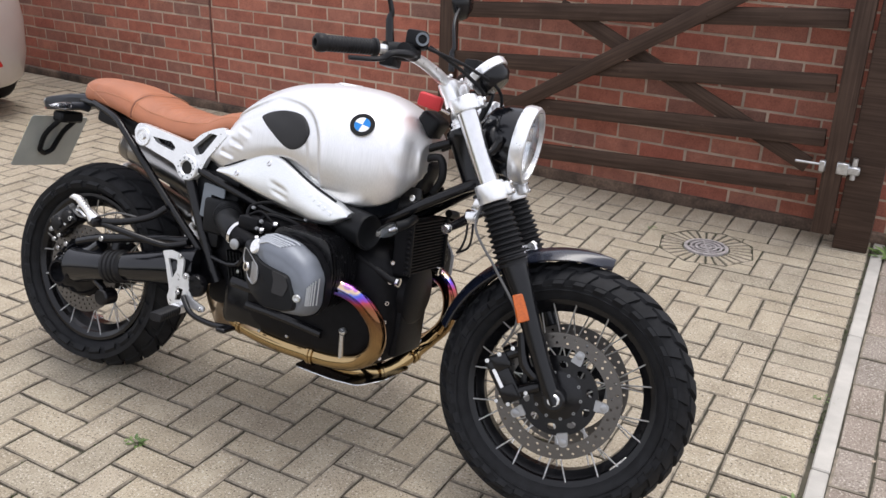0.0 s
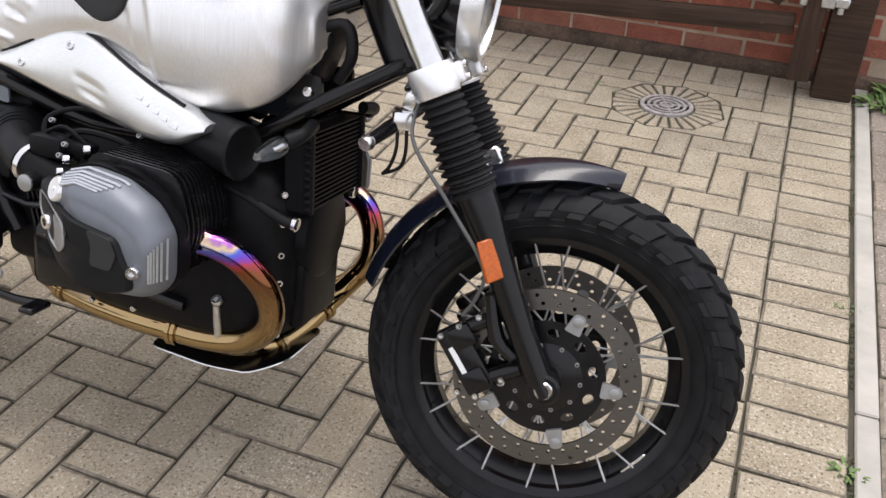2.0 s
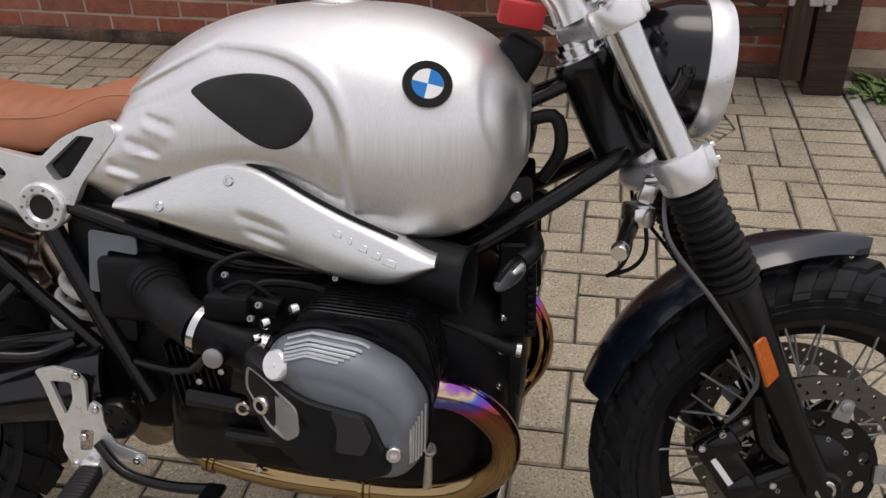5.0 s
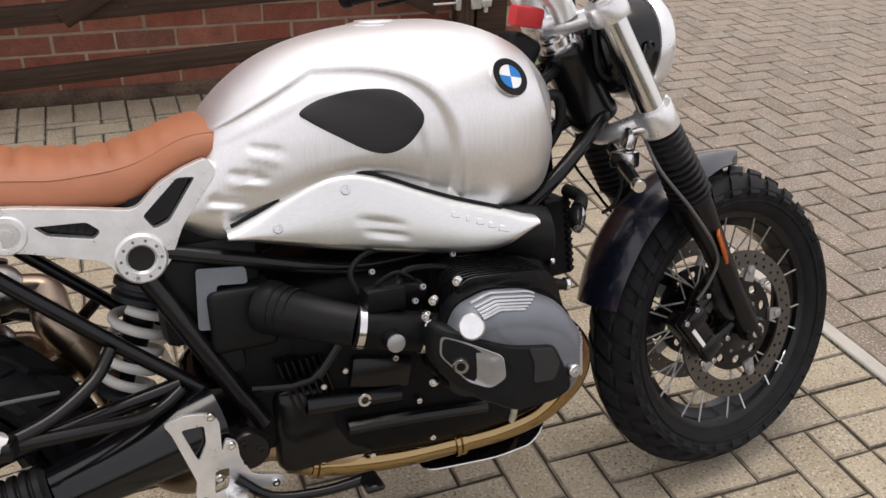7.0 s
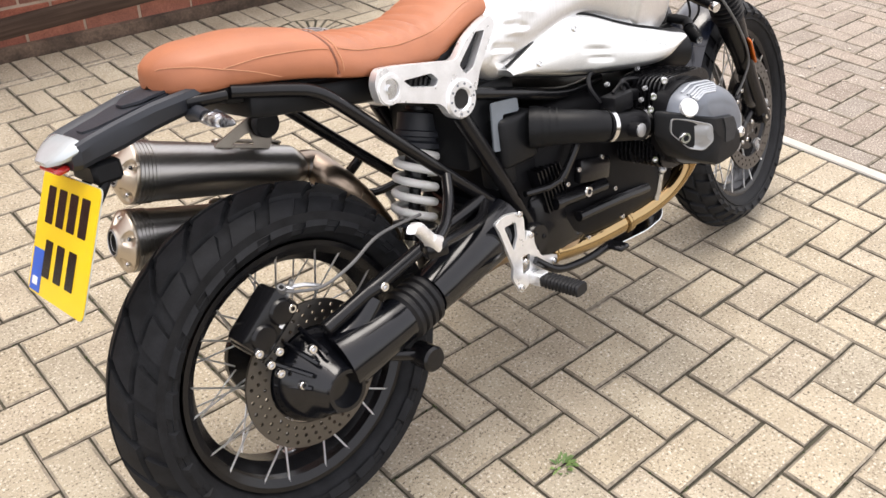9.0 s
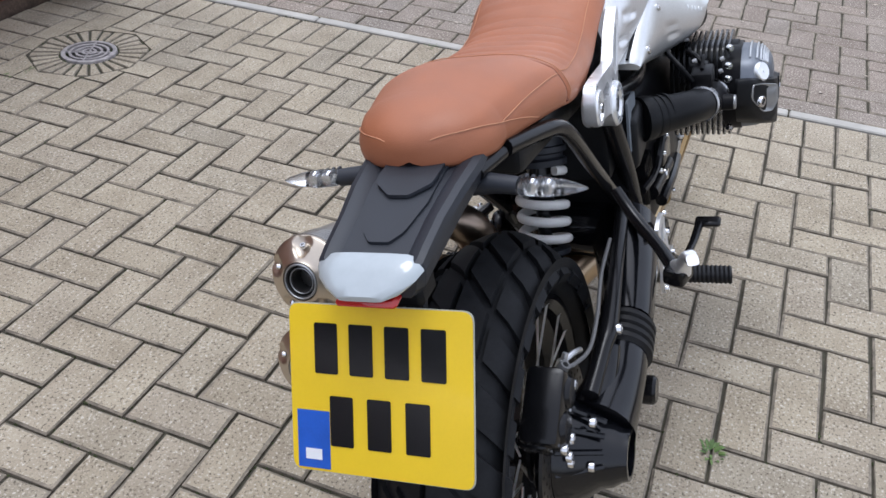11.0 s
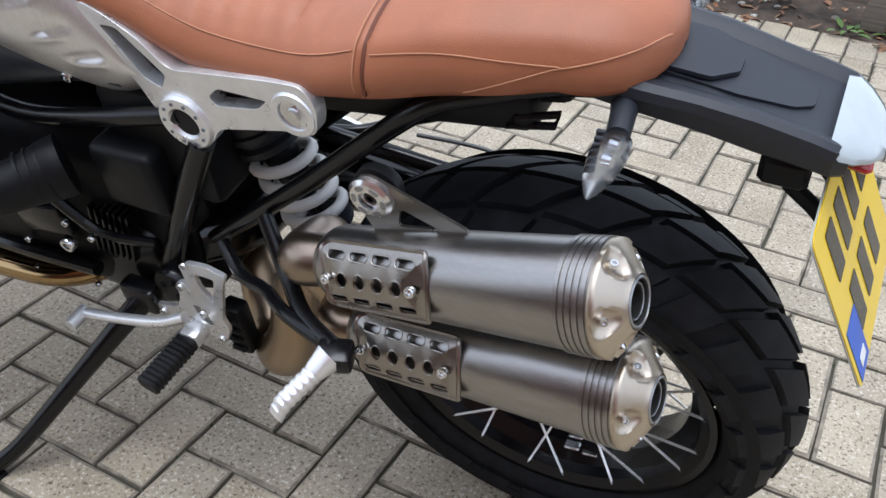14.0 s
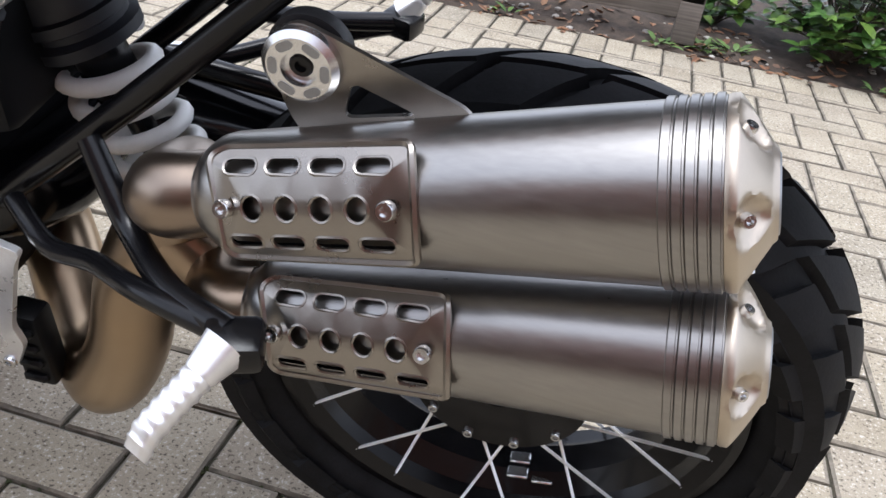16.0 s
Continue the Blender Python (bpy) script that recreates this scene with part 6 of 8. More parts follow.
# oil cooler in front, with its fins and the small indicators beside it
CO = Vector((1.072, 0, 0.588))
rk = Matrix.Rotation(radians(-3), 4, "Y")
bm = B()
for k in range(17):
    z = -0.063 + 0.0079 * k
    b = box(B(), (0, 0, z), (0.040, 0.196, 0.0042), None, 0.001)
    b.transform(Matrix.Translation(CO) @ rk)
    tmp = bpy.data.meshes.new("tmp")
    b.to_mesh(tmp)
    b.free()
    bm.from_mesh(tmp)
    bpy.data.meshes.remove(tmp)
for s in (-1, 1):
    b = box(B(), (0, s * 0.100, 0.0), (0.052, 0.014, 0.138), None, 0.004)
    for k in range(10):
        box(b, (0.018, s * 0.108, -0.058 + 0.0129 * k), (0.012, 0.012, 0.009), None, 0.003)
    b.transform(Matrix.Translation(CO) @ rk)
    tmp = bpy.data.meshes.new("tmp")
    b.to_mesh(tmp)
    b.free()
    bm.from_mesh(tmp)
    bpy.data.meshes.remove(tmp)
b = box(B(), (-0.012, 0, 0), (0.010, 0.19, 0.140))
b.transform(Matrix.Translation(CO) @ rk)
tmp = bpy.data.meshes.new("tmp")
b.to_mesh(tmp)
b.free()
bm.from_mesh(tmp)
bpy.data.meshes.remove(tmp)
cooler = part("oil_cooler", bm, BLACK_CAST, bike, "black finned oil cooler", angle=30)
for s in (-1, 1):
    bm = tube(B(), [(0.930, s * 0.135, 0.560), (0.965, s * 0.132, 0.548), (1.015, s * 0.128, 0.530), (1.06, s * 0.122, 0.510), (1.083, s * 0.116, 0.505)], [0.007, 0.008, 0.0085, 0.0095, 0.009], 12, 4)
    hs = part("cooler_hose", bm, BOOT, cooler, "black rubber cooler hose")
    bm = lathe(B(), [(0.0, -0.0035), (0.0118, -0.0035), (0.0118, 0.0035), (0, 0.0035)], (1.079, s * 0.116, 0.505), (1, 0, -0.1), 16)
    part("hose_fitting", bm, ALU, hs, "bright hose fitting")

# steering damper, horn and wiring by the steering head
bm = B()
tube(bm, [(1.235, -0.005, 0.700), (1.215, -0.085, 0.676), (1.205, -0.125, 0.664)], [0.011, 0.012, 0.010], 12)
tube(bm, [(1.235, -0.04, 0.715), (1.245, -0.06, 0.74)], 0.008, 8)
DAMPER = Matrix.Translation((0, -0.016, 0.009))
sd = part("steering_damper", bm, BLACK_METAL, bike, "small black steering damper rod", DAMPER)
bm = B()
lathe(bm, [(0, -0.006), (0.011, -0.006), (0.013, 0.0), (0.011, 0.009), (0, 0.009)], (1.203, -0.132, 0.662), (-0.25, -0.95, -0.3), 16)
box(bm, (1.228, -0.055, 0.690), (0.034, 0.045, 0.030), Matrix.Rotation(0.4, 4, "Z"), 0.006, 2)
box(bm, (1.240, -0.050, 0.725), (0.022, 0.026, 0.040), Matrix.Rotation(0.3, 4, "Y"), 0.005, 2)
tube(bm, [(1.235, -0.07, 0.74), (1.26, -0.09, 0.75), (1.285, -0.085, 0.76)], 0.006, 8, 3)
pieces("damper_mount", bm, ALU, sd, "bright alloy damper mount", DAMPER)
bm = B()
box(bm, (1.045, 0.0, 0.885), (0.060, 0.075, 0.085), Matrix.Rotation(0.5, 4, "Y"), 0.014, 3)
part("ignition_cover", bm, PLASTIC, bike, "black moulded cover between tank and ignition")
bm = box(B(), (1.02, 0, 0.775), (0.11, 0.085, 0.10), Matrix.Rotation(0.35, 4, "Y"), 0.02, 3)
part("tank_nose_buffer", bm, BOOT, bike, "black rubber buffer under the tank nose")
bm = tube(B(), [(1.04, -0.035, 0.80), (1.105, -0.040, 0.822), (1.118, -0.035, 0.775), (1.095, -0.03, 0.73)], [0.009, 0.010, 0.010, 0.009], 10, 5)
part("breather_hose", bm, BOOT, bike, "black breather hose")
for k in (0, 1):
    bm = tube(B(), [(1.215 + 0.02 * k, -0.065 - 0.012 * k, 0.705), (1.222 + 0.02 * k, -0.072 - 0.012 * k, 0.655), (1.212 + 0.016 * k, -0.065, 0.62), (1.195, -0.05, 0.60)], 0.0030, 8, 5)
    part("brake_line", bm, BOOT, bike, "thin black brake line")

for s in (-1, 1):
    bm = tube(B(), [(1.09, s * 0.100, 0.668), (1.095, s * 0.140, 0.662), (1.078, s * 0.160, 0.650)], [0.011, 0.011, 0.013], 12, 3)
    ind = part("front_indicator", bm, PLASTIC, bike, "clear-lensed front indicator on a black stalk")
    rings = []
    o = Vector((1.077, s * 0.160, 0.649))
    d = Vector((-0.48, s * 0.80, -0.36)).normalized()
    a, b = frame_along(d)
    for t, r in ((0, 0.010), (0.006, 0.015), (0.02, 0.0175), (0.04, 0.014), (0.055, 0.008), (0.06, 0.002)):
        rings.append([o + d * t + r * (math.cos(q) * a * 0.75 + math.sin(q) * b) for q in [2 * math.pi * j / 16 for j in range(16)]])
    g = part("indicator_lens", loft(B(), rings), IND_LENS, ind, "clear indicator lens")
    g.visible_shadow = False
    back_dir = (Vector((-1, 0, 0.25)) - d * d.dot(Vector((-1, 0, 0.25)))).normalized()
    cross = d.cross(back_dir)
    for f, mt, name in ((0.9, PLASTIC, "indicator_back"), (0.74, LAMP_LENS, "indicator_lining")):
        bm = B()
        grid = []
        for t, r in ((0, 0.0115), (0.006, 0.0165), (0.02, 0.019), (0.04, 0.0155), (0.054, 0.0095)):
            grid.append([bm.verts.new(o + d * t + r * f * (math.cos(q) * back_dir + math.sin(q) * cross)) for q in [math.pi * (j / 10 - 0.5) for j in range(11)]])
        for r1, r2 in zip(grid, grid[1:]):
            for j in range(10):
                bm.faces.new((r1[j], r1[j + 1], r2[j + 1], r2[j]))
        bmesh.ops.solidify(bm, geom=bm.faces[:], thickness=0.0012)
        part(name, bm, mt, ind)
    bm = lathe(B(), [(0, 0.028), (0.005, 0.026), (0.006, 0.012), (0.010, 0.004), (0, 0.003)], o, d, 12)
    part("indicator_bulb", bm, REFLECTOR, ind)

# ---- exhaust
bm = tube(B(), [(0.935, -0.225, 0.482), (0.980, -0.214, 0.481), (1.028, -0.197, 0.457), (1.066, -0.175, 0.402), (1.062, -0.152, 0.338), (1.014, -0.132, 0.286), (0.94, -0.120, 0.262), (0.85, -0.113, 0.256), (0.74, -0.110, 0.258), (0.64, -0.104, 0.270), (0.57, -0.095, 0.290)], 0.0225, 20, 8)
part("header_pipe", bm, HEADER, bike, "right header pipe with blue and gold heat tints")
bm = tube(B(), [(0.965, 0.225, 0.482), (1.02, 0.212, 0.480), (1.075, 0.195, 0.456), (1.105, 0.176, 0.405), (1.098, 0.168, 0.345), (1.050, 0.163, 0.292), (0.98, 0.160, 0.274), (0.86, 0.158, 0.280), (0.775, 0.150, 0.287), (0.72, 0.125, 0.293), (0.68, 0.085, 0.296)], [0.0225, 0.0225, 0.0225, 0.0225, 0.022, 0.021, 0.020, 0.0195, 0.019, 0.019, 0.019], 20, 8)
part("header_pipe", bm, HEADER, bike, "left header pipe with gold heat tints")
bm = tube(B(), [(1.085, 0.165, 0.325), (1.055, 0.150, 0.285), (1.035, 0.110, 0.255), (1.020, 0.050, 0.232), (1.000, -0.020, 0.222), (0.970, -0.080, 0.236), (0.900, -0.108, 0.252)], 0.0215, 20, 8)
part("crossover_pipe", bm, HEADER, bike, "crossover pipe under the front of the engine")
bm = tube(B(), [(0.69, -0.096, 0.272), (0.66, -0.094, 0.278), (0.61, -0.086, 0.300), (0.55, -0.06, 0.318), (0.49, 0.0, 0.285), (0.44, 0.06, 0.225), (0.395, 0.10, 0.225), (0.360, 0.100, 0.29), (0.336, 0.100, 0.38), (0.304, 0.101, 0.45), (0.278, 0.102, 0.49)],
          [0.028, 0.033, 0.036, 0.038, 0.039, 0.040, 0.040, 0.039, 0.037, 0.036, 0.035], 24, 6)
part("collector_pipe", bm, PIPE, bike, "bronzed collector pipe running back to the silencers")
bm = B()
for p, d in (((0.86, -0.1135, 0.2565), (1, 0, 0.03)), ((0.615, -0.101, 0.276), (0.95, -0.1, -0.22)), ((1.037, 0.115, 0.258), (0.30, 0.85, 0.45)), ((1.004, -0.010, 0.2225), (0.30, 0.95, 0.1))):
    lathe(bm, [(0.0225, -0.010), (0.0275, -0.009), (0.0275, -0.002), (0.0245, 0), (0.0275, 0.002), (0.0275, 0.009), (0.0225, 0.010)], p, d, 24)
pieces("pipe_joint", bm, HEADER, bike, "banded pipe joints")
bm = B()
tube(bm, [(0.955, -0.130, 0.262), (0.958, -0.140, 0.300), (0.960, -0.150, 0.345)], [0.006, 0.0075, 0.006], 10)
bolt(bm, (0.962, -0.150, 0.352), (0, -0.6, 0.8), 0.010, 0.008)
part("sensor", bm, GALV, bike, "bright exhaust sensor")
out = rounded2([(0.80, -0.11), (0.93, -0.125), (1.02, -0.11), (1.06, -0.07), (1.06, 0.07), (1.02, 0.11), (0.93, 0.125), (0.80, 0.11)], 0.025, 4)
bm = plate(B(), out, [], 0.004, lambda u, v, w: Vector((u, v, 0.208 + w + max(0, u - 1.0) * 0.35)))
guard = part("sump_guard", bm, BLACK_METAL, bike, "thin dark sump guard plate")
part("guard_rim", tube(B(), [(u, v, 0.210 + max(0, u - 1.0) * 0.35) for u, v in out], 0.0017, 6, closed=True), ALU, guard, "bright rim of the sump guard")


def silencer(a, b, r0, r1, label):
    """A tapered can with ringed end cap, dimples, outlet and heat shield."""
    a, b = Vector(a), Vector(b)
    d = (b - a).normalized()
    L = (b - a).length
    u = Vector((0, 0, 1)) - d * d.z
    u.normalize()
    v = d.cross(u)                                     # towards the bike's left, outwards
    if v.y < 0:
        v = -v
    ring = lambda h, r, n=48: [a + d * h + r * (math.cos(2 * math.pi * j / n) * v + math.sin(2 * math.pi * j / n) * u) for j in range(n)]
    can_end = L * 0.80 + 0.020
    rad = lambda h: r0 + (r1 - r0) * min(1, h / (L * 0.96))
    prof = [(-0.012, r0 * 0.62), (-0.004, r0 * 0.86), (0.004, r0 * 0.97), (0.012, rad(0.012)), (can_end, rad(can_end))]
    bm = loft(B(), [ring(h, r) for h, r in prof])
    body = part("silencer", bm, MUFFLER, bike, label, angle=40)
    bm = B()
    h = can_end
    seq = [(h - 0.001, rad(h) * 0.9), (h, rad(h) + 0.0006)]
    for k in range(5):
        hh = h + 0.0066 * k
        seq += [(hh + 0.0008, rad(hh) + 0.0018), (hh + 0.0050, rad(hh) + 0.0018), (hh + 0.0054, rad(hh) + 0.0004), (hh + 0.0063, rad(hh) + 0.0004)]
    seq += [(h + 0.0335, rad(h) * 0.9)]
    loft(bm, [ring(hh, r) for hh, r in seq])
    part("ring_band", bm, MUFFLER, body, "grooved steel band", angle=30)
    # end cap with five dimples
    e0 = h + 0.0330
    re = r1 + 0.001
    n = 120
    bm = B()
    rows = []
    steps = [(0.0, re * 0.985), (0.002, re), (0.006, re)] + [(0.006 + 0.018 * t, re * (1 - 0.50 * t ** 1.15)) for t in [k / 12 for k in range(1, 13)]] + [(0.0265, re * 0.46), (0.024, re * 0.44), (0.010, re * 0.42)]
    dimples = []
    for k in range(5):
        ang = 2 * math.pi * k / 5 + math.pi / 2
        dimples.append(ang)
    for hh, r in steps:
        row = []
        for j in range(n):
            ang = 2 * math.pi * j / n
            dd = 0.0
            for q in dimples:
                da = (ang - q + math.pi) % (2 * math.pi) - math.pi
                e = (da / 0.30) ** 2 + ((hh - 0.0140) / 0.0085) ** 2
                if e < 1:
                    dd = max(dd, 0.0070 * (1 - e) ** 0.55)
            nrm_r, nrm_h = 0.80, 0.60
            rr, h2 = r - dd * nrm_r, hh - dd * nrm_h
            row.append(a + d * (e0 + h2) + rr * (math.cos(ang) * v + math.sin(ang) * u))
        rows.append(row)
    loft(bm, rows, caps=False)
    part("end_cap", bm, CAP, body, "dimpled satin titanium end cap", angle=50)
    bm = B()
    for q in dimples:
        rr = re * (1 - 0.50 * (0.008 / 0.02) ** 1.15) - 0.0050
        p = a + d * (e0 + 0.0140 - 0.0040) + rr * (math.cos(q) * v + math.sin(q) * u)
        bolt(bm, p, d * 0.5 + (math.cos(q) * v + math.sin(q) * u) * 0.85, 0.0042, 0.005)
    pieces("cap_screw", bm, STEEL, body, "bright cap screw")
    bm = lathe(B(), [(re * 0.43, 0.012), (re * 0.42, 0.0255), (re * 0.39, 0.027), (re * 0.36, 0.0255), (re * 0.355, 0.014), (re * 0.31, 0.013), (re * 0.31, 0.0225), (re * 0.28, 0.0235), (re * 0.26, 0.0225), (re * 0.26, -0.03), (0, -0.032)], a + d * e0, d, 36)
    part("outlet", bm, DARK_HOLE, body, "dark open outlet")
    bm = lathe(B(), [(re * 0.435, 0.016), (re * 0.43, 0.0262), (re * 0.40, 0.0276), (re * 0.375, 0.0262), (re * 0.375, 0.016)], a + d * e0, d, 36)
    lathe(bm, [(re * 0.32, 0.014), (re * 0.32, 0.0232), (re * 0.30, 0.0240), (re * 0.285, 0.0232), (re * 0.285, 0.014)], a + d * e0, d, 36)
    pieces("outlet_ring", bm, GUARD_INSET, body, "dull steel outlet ring")
    # heat shield: a slotted panel wrapped round the outer side
    lo, hi = 0.014, 0.152
    hw = 0.036
    holes = []
    for k in range(4):
        c = lo + 0.024 + 0.0302 * k
        holes.append(slot2(c, hw * 0.62, 0.0070, 0.0052))
        holes.append(slot2(c, -hw * 0.64, 0.0075, 0.0046))
        if k < 4:
            holes.append(circle2(lo + 0.033 + 0.0238 * k, -0.002, 0.0078, 14))
    outl = rounded2([(lo, hw - 0.006), (lo + 0.01, hw), (hi, hw), (hi, -hw), (lo + 0.006, -hw)], 0.008, 4)

    def wrap(x, y, w):
        r = rad(x) + 0.0050 + w
        ang = y / (rad(x) + 0.004) + 0.5
        return a + d * x + r * (math.cos(ang) * v + math.sin(ang) * u)

    bm = plate(B(), outl, holes, 0.0028, wrap)
    edge = [wrap(x, y, 0.0026) for x, y in outl]
    tube(bm, edge, 0.0026, 6, closed=True)
    sh = part("heat_shield", bm, SHIELD, body, "slotted bronze heat shield", angle=40)
    bm = B()
    for hl in holes:
        tube(bm, [wrap(x, y, 0.0024) for x, y in hl], 0.0012, 5, closed=True)
    pieces("slot_rim", bm, SHIELD, sh)
    bm = B()
    for x, y in ((lo + 0.013, -0.002), (hi - 0.014, -0.002)):
        p = wrap(x, y, 0.0015)
        bolt(bm, p, p - (a + d * x), 0.0062, 0.006)
    pieces("shield_screw", bm, STEEL, sh, "bright shield screw")
    # black sheet close behind the slots stands in for the shade in them
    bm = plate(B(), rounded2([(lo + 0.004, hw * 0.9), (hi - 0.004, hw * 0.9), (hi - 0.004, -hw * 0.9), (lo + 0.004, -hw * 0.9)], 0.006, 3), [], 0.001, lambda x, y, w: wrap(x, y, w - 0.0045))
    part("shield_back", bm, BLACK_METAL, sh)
    # joint sleeve to the pipe
    bm = lathe(B(), [(r0 * 0.62, -0.032), (r0 * 0.70, -0.030), (r0 * 0.70, -0.012), (r0 * 0.84, -0.004)], a, d, 32)
    part("inlet_sleeve", bm, MUFFLER, body, "steel inlet sleeve")
    return a - d * 0.02, d


pu, du = silencer((0.201, 0.165, 0.568), (-0.120, 0.178, 0.662), 0.0415, 0.0545, "upper tapered satin steel silencer")
pl, dl = silencer((0.174, 0.170, 0.468), (-0.152, 0.189, 0.543), 0.0415, 0.0545, "lower tapered satin steel silencer")
bm = tube(B(), [pu - du * -0.006, pu - du * 0.03, (0.258, 0.110, 0.524), (0.288, 0.103, 0.480)], [0.030, 0.031, 0.033, 0.035], 24, 6)
part("branch_pipe", bm, PIPE, bike, "bronzed branch pipe to the upper silencer")
bm = tube(B(), [pl - dl * -0.006, pl - dl * 0.025, (0.241, 0.118, 0.438), (0.288, 0.103, 0.464)], [0.030, 0.030, 0.030, 0.033], 24, 6)
part("branch_pipe", bm, PIPE, bike, "bronzed branch pipe to the lower silencer")
# valve actuator beside the pipe
bm = B()
box(bm, (0.452, 0.115, 0.275), (0.035, 0.03, 0.10), None, 0.006, 2)
for k in range(4):
    box(bm, (0.452, 0.131, 0.240 + 0.022 * k), (0.026, 0.01, 0.010), None, 0.003)
part("exhaust_valve_box", bm, PLASTIC, bike, "ribbed black exhaust valve box")

# silencer bracket with its round alloy boss
bm = plate(B(), rounded2([(0.185, 0.679), (0.163, 0.701), (0.138, 0.692), (0.043, 0.656), (0.037, 0.634), (0.150, 0.598), (0.171, 0.629)], 0.012, 4), [rounded2([(0.125, 0.662), (0.079, 0.646), (0.131, 0.632)], 0.008, 4)], 0.004, side(0.150, 1))
box(bm, (0.090, 0.162, 0.6165), (0.125, 0.034, 0.004), Matrix.Rotation(radians(17.5), 4, "Y"), 0.001)
br = part("silencer_bracket", bm, SHIELD, bike, "bronze-black silencer bracket")
br.matrix_basis = Matrix.Translation((-0.008, -0.002, 0.003)) @ Matrix.Translation((0.158, 0.15, 0.670)) @ Matrix.Scale(0.92, 4) @ Matrix.Translation((-0.158, -0.15, -0.670))
bm = lathe(B(), [(0, 0.0), (0.026, 0.0), (0.029, 0.004), (0.029, 0.016), (0.024, 0.018), (0, 0.018)], (0.158, 0.128, 0.670), (0, 1, 0), 36)
part("rubber_mount", bm, BOOT, br, "black rubber mount")
bm = B()
lathe(bm, [(0.0065, 0.020), (0.0115, 0.020), (0.0125, 0.026), (0.0225, 0.026), (0.0268, 0.022), (0.0275, 0.014), (0.020, 0.014)], (0.158, 0.138, 0.670), (0, 1, 0), 48)
boss = part("alloy_boss", bm, ALU, br, "polished round alloy boss")
bm = B()
for i in range(6):
    q = 2 * math.pi * i / 6
    p = Vector((0.158 + 0.0178 * math.cos(q), 0.1640, 0.670 + 0.0178 * math.sin(q)))
    sl = slot2(0, 0, 0.0032, 0.0032, 4, q + math.pi / 2)
    plate(bm, sl, [], 0.0008, lambda x, y, w, o=p: o + Vector((x, w - 0.0004, y)))
pieces("boss_pocket", bm, GUARD_INSET, boss)
bm = bolt(B(), (0.158, 0.154, 0.670), (0, 1, 0), 0.0085, 0.006)
part("boss_bolt", bm, BLACK_METAL, boss, "dark boss bolt")

# ---- rear suspension and drive
SA, SB = Vector((0.335, 0.0, 0.395)), Vector((0.425, 0.015, 0.665))
sd_ = (SB - SA).normalized()
bm = lathe(B(), [(0, 0.0), (0.022, 0.0), (0.022, 0.02), (0.012, 0.025), (0.012, 0.10), (0.02, 0.105), (0.024, 0.14), (0.024, 0.25), (0.030, 0.252), (0.030, 0.285), (0, 0.285)], SA, sd_, 24)
shock = part("shock_absorber", bm, BLACK_METAL, bike, "rear shock absorber with white spring")
a_, b_ = frame_along(sd_)
pts = []
for i in range(121):
    t = i / 120
    q = 2 * math.pi * 4.6 * t
    pts.append(SA + sd_ * (0.036 + 0.136 * t) + 0.039 * (math.cos(q) * a_ + math.sin(q) * b_))
part("spring", tube(B(), pts, 0.0082, 10), SPRING, shock, "white painted coil spring")
bm = lathe(B(), [(0.02, 0.178), (0.047, 0.180), (0.048, 0.190), (0.041, 0.194), (0.042, 0.200), (0.048, 0.203), (0.048, 0.212), (0.043, 0.214), (0.043, 0.246), (0.02, 0.250)], SA, sd_, 24)
lathe(bm, [(0.02, 0.026), (0.042, 0.026), (0.042, 0.034), (0.02, 0.036)], SA, sd_, 24)
pieces("spring_collar", bm, TAIL_PLASTIC, shock, "dark grey notched spring collar")

bm = B()
tube(bm, [(0.46, -0.110, 0.40), (0.40, -0.125, 0.392), (0.30, -0.142, 0.372), (0.232, -0.150, 0.358)], [0.062, 0.056, 0.046, 0.042], 20, 4)
tube(bm, [(0.165, -0.152, 0.344), (0.10, -0.150, 0.332), (0.03, -0.140, 0.318)], [0.042, 0.046, 0.056], 20, 4)
tube(bm, [(0.50, 0.09, 0.42), (0.46, 0.02, 0.41), (0.46, -0.11, 0.40)], [0.04, 0.045, 0.05], 16, 3)
swing = part("swing_arm", bm, BLACK_GLOSS, bike, "black shaft-drive swing arm")
bm = B()
for z in (0.030, 0.0, -0.030):
    tube(bm, [(0.44, -0.168 + abs(z) * 0.4, 0.395 + z), (0.24, -0.188 + abs(z) * 0.4, 0.362 + z * 0.8)], 0.004, 6)
pieces("arm_rib", bm, BLACK_GLOSS, swing)
prof = []
for k in range(4):
    h = 0.016 * k
    prof += [(0.044, h), (0.0485, h + 0.003), (0.0485, h + 0.011), (0.044, h + 0.014)]
bm = lathe(B(), [(0.04, -0.004)] + prof + [(0.04, 0.068)], (0.165, -0.152, 0.344), Vector((0.067, 0.002, 0.014)), 24)
part("gaiter", bm, BOOT, swing, "ribbed rubber shaft gaiter")
bm = lathe(B(), [(0.0, -0.055), (0.055, -0.055), (0.085, -0.070), (0.088, -0.085), (0.080, -0.110), (0.066, -0.135), (0.052, -0.152), (0.048, -0.168), (0.040, -0.180), (0.037, -0.190), (0.030, -0.190), (0.029, -0.170), (0, -0.168)], AXLE_R, (0, 1, 0), 40)
tube(bm, [(0.03, -0.13, 0.345), (0.08, -0.14, 0.365), (0.12, -0.145, 0.40)], [0.03, 0.024, 0.018], 12, 3)
fd = part("final_drive", bm, BLACK_GLOSS, bike, "black bevel drive housing")
bm = B()
